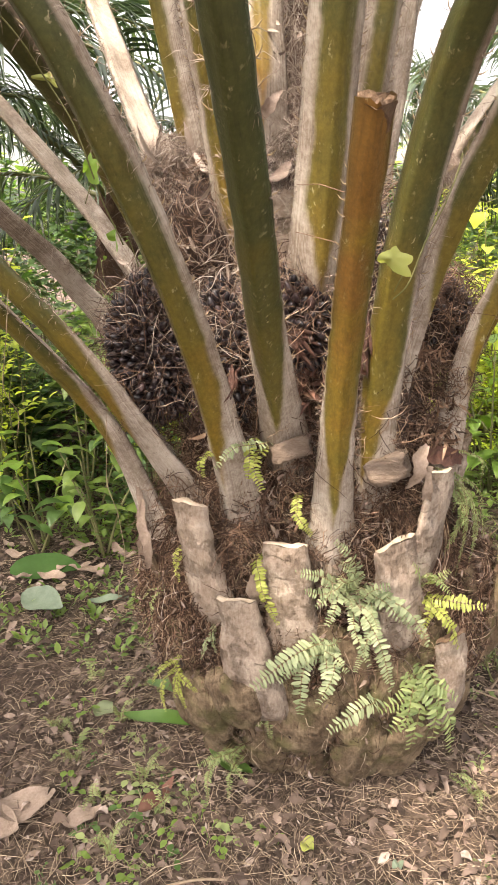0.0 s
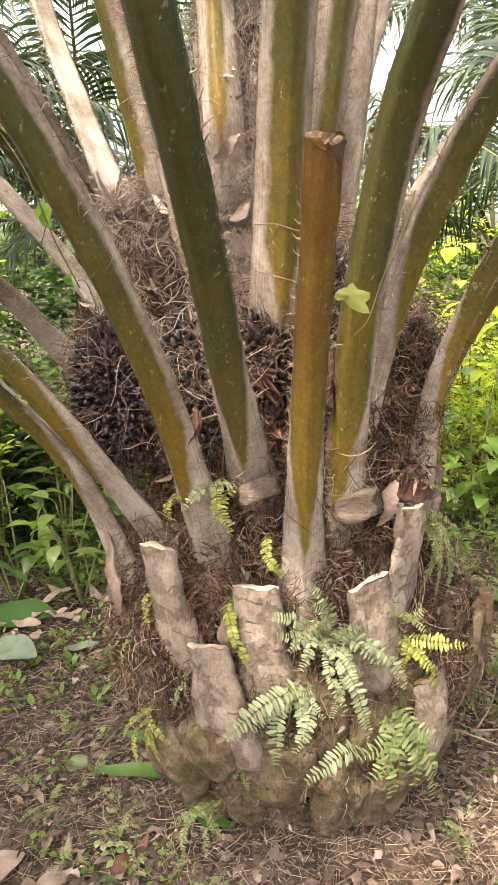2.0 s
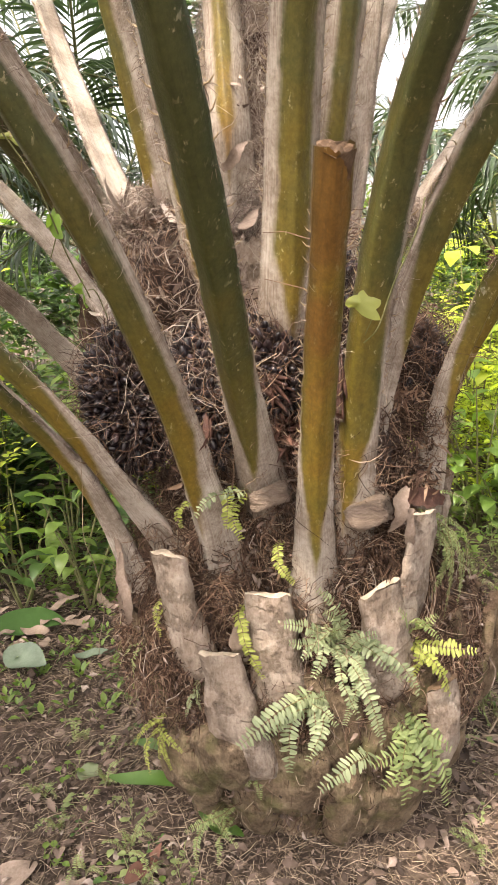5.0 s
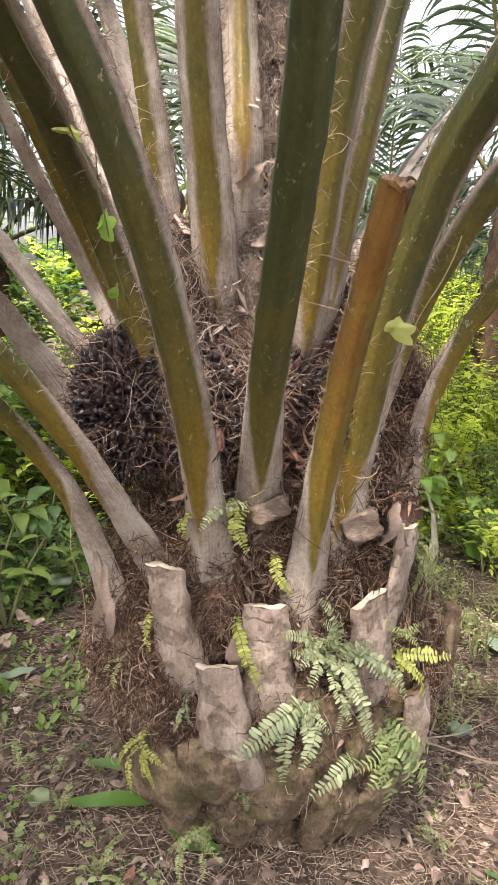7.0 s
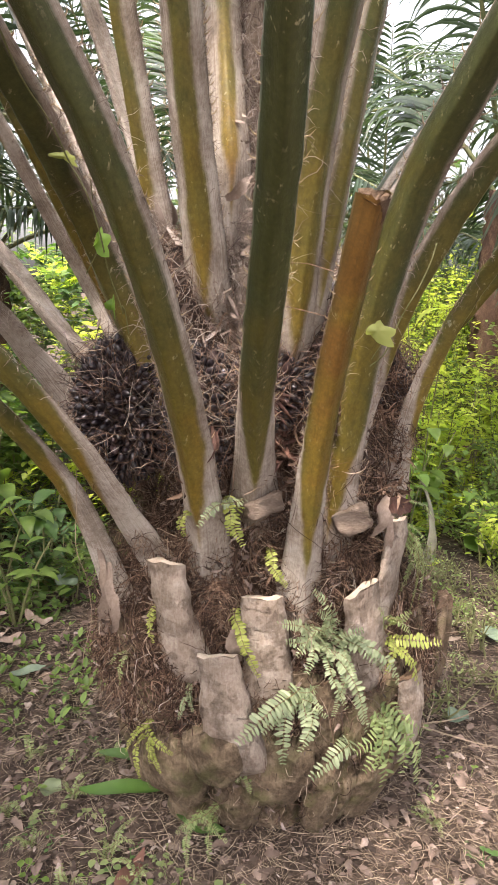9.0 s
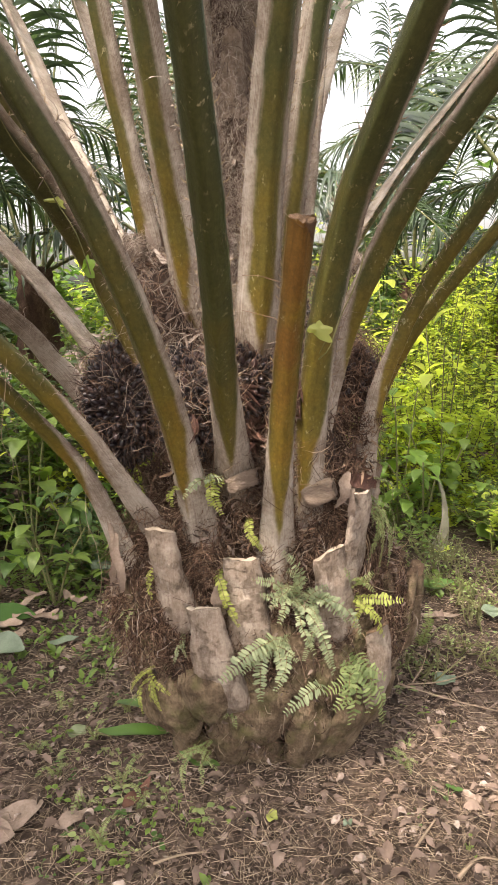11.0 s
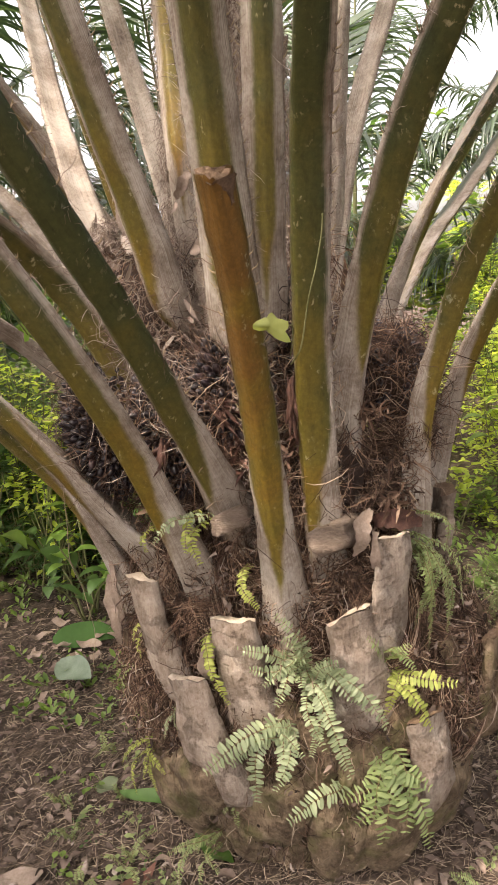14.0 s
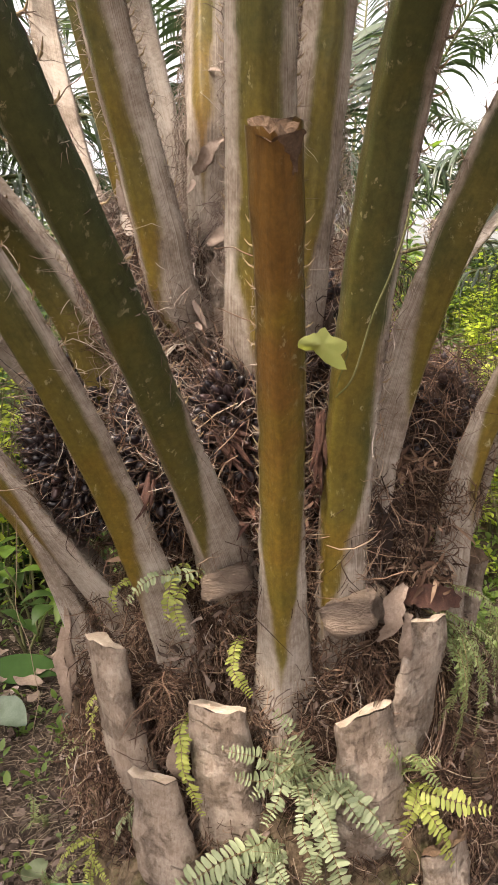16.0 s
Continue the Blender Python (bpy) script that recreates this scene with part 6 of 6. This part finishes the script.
fern((-0.185, 1.65, 0.39), [(-0.25, 1.58, 0.37), (-0.215, 1.57, 0.29), (-0.16, 1.57, 0.30), (-0.13, 1.56, 0.36), (-0.19, 1.56, 0.34)], "yellow", 0.0145, 15, YELLOWFERN)
fern((-0.08, 1.60, 0.55), [(-0.08, 1.56, 0.478), (-0.12, 1.56, 0.461)], "grey", 0.0136, 16, PALEFERN)
fern((-0.05, 1.56, 0.16), [(-0.13, 1.50, 0.17), (-0.05, 1.47, 0.10), (-0.10, 1.47, 0.09), (0.0, 1.48, 0.14), (-0.04, 1.48, 0.20)], "green", 0.0153, 17, "small bushy green fern at the foot of the bole")
fern((0.56, 1.72, 0.98), [(0.62, 1.70, 0.93), (0.59, 1.68, 0.90)], "green", 0.0153, 18, "small green fern beside a cut leaf base")
fern((0.08, 1.55, 0.34), [(0.03, 1.50, 0.30), (0.06, 1.49, 0.27)], "green", 0.0153, 19, "small green fern low on the bole")
for n, (x, y) in enumerate([(0.75, 2.3), (0.86, 2.55), (0.95, 2.85), (1.1, 3.1), (0.72, 2.7), (1.25, 2.85), (1.0, 2.35)]):
    q = rng(n + 60)
    fern((x, y, 0.03), [(x + q.uniform(-0.16, 0.16), y + q.uniform(-0.16, 0.1), q.uniform(0.06, 0.2)) for _ in range(6)], "green", 0.0298, 60 + n, "low green ground fern among dead leaves", (0, -0.3, 1), True)


for n, (x, y) in enumerate([(-0.30, 1.62), (-0.42, 1.56), (-0.36, 1.40), (-0.52, 1.72), (-0.24, 1.50), (-0.40, 1.86), (-0.55, 2.1), (-0.30, 2.0), (-0.62, 1.85), (0.62, 1.55)]):
    q = rng(n + 80)
    fern((x, y, ground_z(x, y) + 0.005), [(x + q.uniform(-0.07, 0.07), y + q.uniform(-0.07, 0.07), ground_z(x, y) + q.uniform(0.02, 0.06)) for _ in range(5)], "green", 0.013, 80 + n, "tiny green fern sprouting from dead leaves", (0, -0.2, 1), True)


# ---- a climbing vine and loose leaves on the palm ----
LOBES = [0.85, 1.0, 0.62, 0.95, 0.55, 0.7, 1.0, 0.95, 0.8, 0.5, 0.75, 1.15, 1.35, 0.7]


def lobed_leaf(name, at, width, drop, material, label, category, seed, group="", turn=0.0):
    """A thin lobed leaf hanging from a fine stalk."""
    r = rng(seed)
    at = Vector(at)
    ob = thing(name, at, label, category, group)
    rim = []
    for k in range(28):
        a = 2 * math.pi * k / 28
        lobe = LOBES[k // 2 % 14] * (1 if k % 2 else 0.5) + (0 if k % 2 else 0.5 * LOBES[(k // 2 - 1) % 14]) + r.uniform(-0.04, 0.04)
        rim.append((math.cos(a) * width * 0.5 * lobe, math.sin(a) * drop * 0.5 * lobe))
    b = Build()
    m = Matrix.Translation((0, 0, 0)) @ Euler((radians(18), radians(8), radians(turn))).to_matrix().to_4x4()
    b.v.append(m @ Vector((0, 0, 0)))
    for s in (0.5, 1.0):
        b.v += [m @ Vector((x * s, 0.018 * math.sin(4 * x / width + 2) * s - 0.012 * s, z * s)) for x, z in rim]
    n = len(rim)
    for k in range(n):
        b.f.append((0, 1 + k, 1 + (k + 1) % n))
        b.f.append((1 + k, 1 + n + k, 1 + n + (k + 1) % n, 1 + (k + 1) % n))
    part("blade", b, material, ob)
    s = Build()
    pts, _l = glide([m @ Vector((width * 0.42, 0.0, 0)), m @ Vector((width * 0.6, 0.02, -0.01)), m @ Vector((width * 0.62, 0.05, -0.08))], 8)
    s.tube(pts, [0.0012] * 8, 4)
    part("stalk", s, M_STEM, ob)
    return ob


lobed_leaf("vine_leaf", (0.275, 1.345, 1.475), 0.07, 0.05, M_VINELEAF, "pale yellow-green lobed leaf caught between leaf stalks", "leaf", 5, turn=10)
lobed_leaf("vine_leaf", (-0.352, 1.36, 1.785), 0.06, 0.022, M_VINELEAF, "yellow-green vine leaf against a leaf stalk", "leaf", 6, "vine leaves", -15)
lobed_leaf("vine_leaf", (-0.295, 1.38, 1.64), 0.03, 0.055, M_BROAD, "small green vine leaf against a leaf stalk", "leaf", 7, "vine leaves", 30)
lobed_leaf("vine_leaf", (-0.27, 1.47, 1.515), 0.03, 0.05, M_BROAD, "small green vine leaf against a leaf stalk", "leaf", 8, "vine leaves", -20)


def vine(points, label, thick=0.0016, material=None):
    b = Build()
    pts, _l = glide(points, 40)
    pts = [p + Vector(noise.noise_vector(p * 9)) * 0.01 for p in pts]
    b.tube(pts, [thick] * 40, 5)
    ob = new("vine", b.mesh("vine", material or M_STEM))
    tagged(ob, label, "vine", "thin vines")


vine([(-0.25, 1.44, 1.5), (-0.29, 1.37, 1.62), (-0.31, 1.34, 1.72), (-0.36, 1.30, 1.80), (-0.45, 1.15, 1.95)], "thin green vine climbing a leaf stalk")
vine([(0.30, 1.43, 1.40), (0.33, 1.40, 1.44), (0.36, 1.36, 1.55), (0.38, 1.32, 1.66)], "thin dry vine across a leaf stalk")
vine([(0.10, 1.50, 1.62), (0.17, 1.36, 1.60), (0.23, 1.34, 1.57)], "thin dry tendril across the stalks", 0.0009, M_FIBRE)
vine([(0.10, 1.52, 1.52), (0.17, 1.40, 1.50), (0.22, 1.38, 1.46)], "thin dry tendril across the stalks", 0.0009, M_FIBRE)
vine([(-0.55, 1.62, 1.40), (-0.58, 1.60, 1.2), (-0.56, 1.62, 1.1), (-0.57, 1.64, 1.04)], "pale thin tendril hanging from a stalk", 0.0009, M_STRAW)
vine([(-0.36, 1.72, 1.1), (-0.37, 1.70, 0.9), (-0.34, 1.70, 0.75), (-0.36, 1.72, 0.55)], "pale thin tendril hanging from a stalk", 0.0009, M_STRAW)


# ---- single leaves and pieces on the ground ----
def fallen_leaf(at, length, wide, yaw, material, label, seed, name="fallen_leaf", curl=0.2, lift=0.02, group="fallen leaves", up=None):
    r = rng(seed)
    at = Vector((at[0], at[1], ground_z(at[0], at[1]) + lift))
    b = Build()
    d = Vector((math.cos(radians(yaw)), math.sin(radians(yaw)), 0))
    line = []
    for k in range(12):
        v = k / 11
        line.append(at + d * length * (v - 0.5) + Vector((0, 0, curl * length * (v - 0.5) ** 2 + 0.006 * math.sin(v * 9 + seed))))
    ws = [wide * 0.5 * math.sin(math.pi * min(0.985, 0.04 + 0.95 * (k / 11) ** 0.85)) ** 0.8 for k in range(12)]
    b.blade(line, ws, Vector(up or (r.uniform(-0.2, 0.2), r.uniform(-0.3, 0), 1)), r.uniform(0.1, 0.4))
    n = len(b.v)
    b.v += [v - Vector((0, 0, 0.0015)) for v in b.v]
    b.f += [tuple(i + n for i in reversed(f)) for f in b.f]
    ob = new(name, b.mesh(name, material))
    tagged(ob, label, "leaf", group)
    return ob


fallen_leaf((-0.945, 2.86), 0.32, 0.13, 8, M_DULLLEAF, "large dark green leaf lying on the litter", 1, lift=0.07, up=(0, -0.6, 0.85), curl=-0.3)
fallen_leaf((-0.865, 2.55), 0.22, 0.13, -30, M_PALE, "silvery underside of a large fallen leaf", 2, lift=0.05, up=(0.1, -0.5, 0.9))
_q = rng(33)
for n in range(16):
    fallen_leaf((_q.uniform(-1.25, -0.55), _q.uniform(2.65, 3.15)), _q.uniform(0.07, 0.14), _q.uniform(0.03, 0.055), _q.uniform(0, 360), M_TAN, "curled dry tan leaf at the foot of the undergrowth", 30 + n, curl=_q.uniform(0.3, 0.8), lift=_q.uniform(0.03, 0.08))
fallen_leaf((-0.61, 2.64), 0.17, 0.05, 15, M_PALE, "silvery narrow fallen leaf on litter", 3)
fallen_leaf((-0.235, 1.80), 0.31, 0.048, -4, M_GREENLEAF, "fresh green strap leaf at the foot of the palm", 4, lift=0.035)
fallen_leaf((-0.20, 1.88), 0.28, 0.050, -20, M_GREENLEAF, "fresh green strap leaf at the foot of the palm", 5, lift=0.06)
fallen_leaf((-0.05, 1.62), 0.16, 0.06, -40, M_GREENLEAF, "fresh green strap leaf at the foot of the palm", 6)
fallen_leaf((-0.48, 1.92), 0.085, 0.07, 70, M_FERN, "small pale green fallen leaf", 7)
fallen_leaf((-0.62, 1.54), 0.17, 0.12, 30, M_TAN, "large dry tan fallen leaf", 8, curl=0.5)
fallen_leaf((-0.68, 1.48), 0.16, 0.10, -25, M_TAN, "large dry tan fallen leaf", 9, curl=0.6)
fallen_leaf((-0.45, 1.50), 0.11, 0.05, 35, M_TAN, "dry tan fallen leaf", 10, curl=0.4)
fallen_leaf((-0.25, 1.53), 0.14, 0.05, 55, M_BRACT, "reddish-brown dry fallen leaf", 11, curl=0.6)
fallen_leaf((1.43, 2.58), 0.12, 0.11, 80, M_PALE, "pale grey-green fallen leaf", 12, lift=0.04)
fallen_leaf((1.26, 2.86), 0.22, 0.10, 5, M_GREENLEAF, "broad green leaf fallen on the soil", 13, lift=0.05)
fallen_leaf((1.52, 3.38), 0.20, 0.08, 12, M_BUSHSUNTINT, "yellow-green leaf fallen on litter", 14, lift=0.04)
fallen_leaf((1.93, 3.55), 0.30, 0.20, 25, M_BROAD, "large green leaf near the ground", 15, lift=0.08)
fallen_leaf((1.18, 2.60), 0.20, 0.045, -10, M_TAN, "pale dry strip of leaf", 16)
fallen_leaf((0.98, 2.05), 0.10, 0.08, 20, M_PALE, "pale grey fallen leaf", 17)
fallen_leaf((0.37, 1.325), 0.03, 0.022, 20, M_PALE, "small white scrap of leaf", 18)
fallen_leaf((0.152, 1.38), 0.05, 0.035, 60, M_FERNYELLOW, "small yellow fallen leaf", 19)
fallen_leaf((-0.50, 3.30), 0.15, 0.12, 60, M_PALE, "silvery underside of a fallen leaf", 20, lift=0.12)


def old_stalk():
    """The short curved cut stalk that lies on the ground behind the palm."""
    b = Build()
    pts, _l = glide([(1.48, 3.40, 0.03), (1.56, 3.48, 0.10), (1.62, 3.60, 0.20), (1.64, 3.70, 0.33), (1.62, 3.78, 0.44)], 18)
    half = lambda v: 0.062 - 0.085 * v
    m, _v = stalk_mesh(pts, lambda v: max(0.016, half(v)), Vector((0.6, -0.6, 0.3)), keel=0.7, start=9.0, flare=0.1, rough=0.004, seed=4)
    m.uv = []
    ob = new("cut_stalk", m.mesh("cut_stalk", M_GREYSTALK))
    tagged(ob, "curved grey cut leaf stalk lying on the ground", "palm stalk")


old_stalk()


# ---- litter ----
def litter():
    r = rng(21)
    b = Build()
    for n in range(48000):
        if n < 33000:
            x, y = r.gauss(0.25, 0.85), 0.7 + 2.6 * r.random() ** 1.2 + r.gauss(0, 0.25)
        else:
            x, y = r.gauss(0.3, 2.6), r.gauss(2.0, 2.4)
        d = math.hypot(x - AXIS.x, y - AXIS.y)
        if d < 0.36 or r.random() < 0.45 * (noise.noise((x * 1.7, y * 1.7, 9)) + 0.35):
            continue
        yaw = r.uniform(0, 2 * math.pi)
        big = r.random() < 0.05
        l = r.uniform(0.022, 0.05) if big else r.uniform(0.006, 0.022)
        w = l * (r.uniform(0.18, 0.36) if big else r.uniform(0.07, 0.3))
        p = Vector((x, y, ground_z(x, y) + r.uniform(0.003, 0.014)))
        dv = Vector((math.cos(yaw), math.sin(yaw), r.uniform(-0.25, 0.35))).normalized()
        c = r.uniform(-0.3, 0.6)
        line = [p, p + dv * l * 0.35 + Vector((0, 0, 0.02 * c * l * 10)), p + dv * l * 0.75 + Vector((0, 0, 0.015 * c * l * 10)), p + dv * l]
        b.blade(line, [w * 0.3, w, w * 0.85, w * 0.1], Vector((r.uniform(-0.5, 0.5), r.uniform(-0.5, 0.5), 1)), r.uniform(-0.4, 0.7))
    tagged(new("leaf_litter", b.mesh("leaf_litter", M_LITTER)), "brown dead leaves strewn over the soil", "leaf litter", kind="stuff")
    b = Build()
    for n in range(46000):
        if n < 37000:
            x, y = r.gauss(0.25, 0.85), 0.7 + 2.6 * r.random() ** 1.2 + r.gauss(0, 0.25)
        else:
            x, y = r.gauss(0.3, 2.6), r.gauss(2.0, 2.4)
        if math.hypot(x - AXIS.x, y - AXIS.y) < 0.34:
            continue
        yaw = r.uniform(0, 2 * math.pi)
        l = r.uniform(0.02, 0.08) * (2.4 if r.random() < 0.06 else 1)
        p = Vector((x, y, ground_z(x, y) + r.uniform(0.002, 0.016)))
        dv = Vector((math.cos(yaw), math.sin(yaw), r.uniform(-0.06, 0.16)))
        bend = Vector((r.uniform(-1, 1), r.uniform(-1, 1), r.uniform(-0.1, 0.4))) * l * 0.15
        t = r.uniform(0.0003, 0.0011)
        b.tube([p, p + dv * l * 0.5 + bend, p + dv * l], [t, t, t * 0.5], 3, cap=False)
    tagged(new("dry_straw", b.mesh("dry_straw", M_STRAW)), "dry straw, rootlets and twigs on the soil", "straw", kind="stuff")
    b = Build()
    for n in range(4200):
        x = r.uniform(-2.4, 2.6)
        y = r.uniform(1.0, 5.0)
        g = noise.noise((x * 1.3, y * 1.3, 2.2)) + 0.28 * (y - 2.6) - (0.5 if x > 0.6 and y < 2.6 else 0) + (0.22 if x < -0.1 else 0)
        if g < r.uniform(-0.15, 0.7) or math.hypot(x - AXIS.x, y - AXIS.y) < 0.5:
            continue
        p = Vector((x, y, ground_z(x, y)))
        for k in range(r.randrange(3, 7)):
            yaw = r.uniform(0, 2 * math.pi)
            dv = Vector((math.cos(yaw), math.sin(yaw), r.uniform(0.3, 1.6))).normalized()
            l = r.uniform(0.02, 0.05)
            leaf_shape(b, p + dv * r.uniform(0.0, 0.04), dv, Vector((0, 0, 1)), l, l * 0.28, r)
    tagged(new("ground_weeds", b.mesh("ground_weeds", M_BUSH)), "small green weeds sprouting through dead leaves", "weeds", kind="stuff")


litter()


def crumpled():
    """Larger dead leaves, curled and torn, mixed into the fine litter."""
    r = rng(23)
    b = Build()
    for n in range(2600):
        x, y = r.gauss(0.1, 1.0), 0.9 + 2.4 * r.random() ** 1.2 + r.gauss(0, 0.2)
        if math.hypot(x - AXIS.x, y - AXIS.y) < 0.42:
            continue
        yaw, l = r.uniform(0, 2 * math.pi), r.uniform(0.02, 0.06)
        side = Vector((-math.sin(yaw), math.cos(yaw), 0))
        p = Vector((x, y, ground_z(x, y) + 0.006))
        dv = Vector((math.cos(yaw), math.sin(yaw), r.uniform(-0.1, 0.3))).normalized()
        w = l * r.uniform(0.15, 0.36)
        bow, hump = r.uniform(-0.25, 0.25), r.uniform(0.0, 0.35)
        line, wide = [], []
        for k in range(7):
            v = k / 6
            line.append(p + dv * l * v + side * bow * l * math.sin(math.pi * v) + Vector((0, 0, hump * l * math.sin(math.pi * v) + r.uniform(-0.04, 0.04) * l)))
            wide.append(w * max(0.08, math.sin(math.pi * (0.06 + 0.9 * v)) * r.uniform(0.6, 1.2)))
        b.blade(line, wide, Vector((r.uniform(-0.8, 0.8), r.uniform(-0.8, 0.8), 1)), r.uniform(-0.9, 1.1))
    tagged(new("dead_leaf_scatter", b.mesh("dead_leaf_scatter", M_LITTER)), "curled brown dead leaves on the soil", "leaf litter", kind="stuff")


crumpled()


def weed(at, count, leaf, material, seed, label):
    """A seedling with a whorl of small round leaves."""
    r = rng(seed)
    z = ground_z(*at)
    ob = thing("seedling", (at[0], at[1], z), label, "seedling", "seedlings")
    for n in range(count):
        yaw = r.uniform(0, 2 * math.pi)
        d = Vector((math.cos(yaw), math.sin(yaw), r.uniform(0.3, 1.2))).normalized()
        p = Vector((r.uniform(-0.03, 0.03), r.uniform(-0.03, 0.03), 0))
        q = p + d * leaf * r.uniform(0.6, 1.4)
        b = Build()
        b.tube([p - Vector((0, 0, 0.01)), p.lerp(q, 0.5) + Vector((0, 0, 0.006)), q], [0.0011] * 3, 4)
        line, dd = [], Vector((d.x, d.y, d.z * 0.3)).normalized()
        l = leaf * r.uniform(0.7, 1.2)
        for k in range(6):
            line.append(q)
            dd = (dd + Vector((0, 0, -0.12))).normalized()
            q = q + dd * l / 5
        b.blade(line, [l * 0.5 * c for c in (0.12, 0.6, 0.75, 0.68, 0.42, 0.04)], Vector((0, 0, 1)), r.uniform(0.05, 0.3))
        part("leaf", b, material, ob)


_r = rng(5)
for n, (x, y) in enumerate([(-0.36, 1.55), (-0.40, 1.42), (-0.28, 1.46), (-0.46, 1.38), (-0.33, 1.63), (-0.22, 1.60), (-0.55, 1.95), (-0.42, 2.05), (-0.35, 2.15), (-0.60, 2.2), (-0.16, 1.52), (-0.5, 1.32), (-0.38, 1.30), (0.66, 1.66), (0.60, 1.36), (0.71, 1.22), (0.80, 2.0), (0.92, 2.2), (-0.72, 2.0), (-0.3, 1.72), (-0.44, 1.72), (-0.2, 1.45), (-0.66, 2.4), (-0.8, 2.3), (0.78, 1.85), (-0.4, 2.3), (-0.5, 2.5), (-0.31, 1.36), (-0.25, 1.34), (-0.43, 1.48), (-0.52, 1.62), (-0.36, 1.78), (-0.58, 1.76), (-0.5, 2.2), (-0.27, 1.57), (-0.18, 1.38), (-0.12, 1.47), (-0.05, 1.44), (-0.22, 1.53), (-0.08, 1.40), (-0.15, 1.56), (-0.30, 1.53), (0.05, 1.42), (-0.47, 1.83), (0.72, 1.45), (0.85, 1.75)]):
    weed((x, y), _r.randrange(5, 10), _r.uniform(0.014, 0.028), (M_BUSH, M_FERNDARK, M_BUSHSHADETINT)[n % 3], 900 + n, "small green seedling among dead leaves")


def twig(points, thick, label):
    b = Build()
    pts, _l = glide(points, 14)
    b.tube(pts, [thick * (1.1 - 0.04 * k) for k in range(14)], 5)
    tagged(new("twig", b.mesh("twig", M_STRAW)), label, "twig", "fallen twigs")


twig([(0.80, 2.15, 0.02), (0.83, 2.2, 0.18), (0.90, 2.3, 0.33)], 0.003, "pale thin dry stem leaning by the palm")
twig([(0.78, 1.95, 0.08), (0.95, 2.0, 0.05), (1.15, 2.1, 0.03)], 0.003, "pale dry forked twig on the ground")
twig([(0.80, 1.95, 0.09), (0.90, 2.1, 0.07), (1.0, 2.3, 0.05)], 0.003, "pale dry forked twig on the ground")
twig([(0.72, 1.9, 0.12), (0.95, 1.85, 0.05), (1.2, 1.75, 0.02)], 0.003, "pale dry twig on the ground")
twig([(0.53, 1.22, 0.012), (0.58, 1.27, 0.014), (0.64, 1.33, 0.012)], 0.005, "pale split stick on the ground")
twig([(0.62, 1.12, 0.012), (0.70, 1.17, 0.014), (0.76, 1.16, 0.012)], 0.006, "pale split stick on the ground")
twig([(0.38, 1.46, 0.012), (0.48, 1.48, 0.014), (0.60, 1.47, 0.012)], 0.004, "pale straight stick on the ground")
twig([(-0.20, 1.28, 0.015), (-0.12, 1.30, 0.016), (-0.02, 1.30, 0.015)], 0.004, "pale straight stick on the ground")
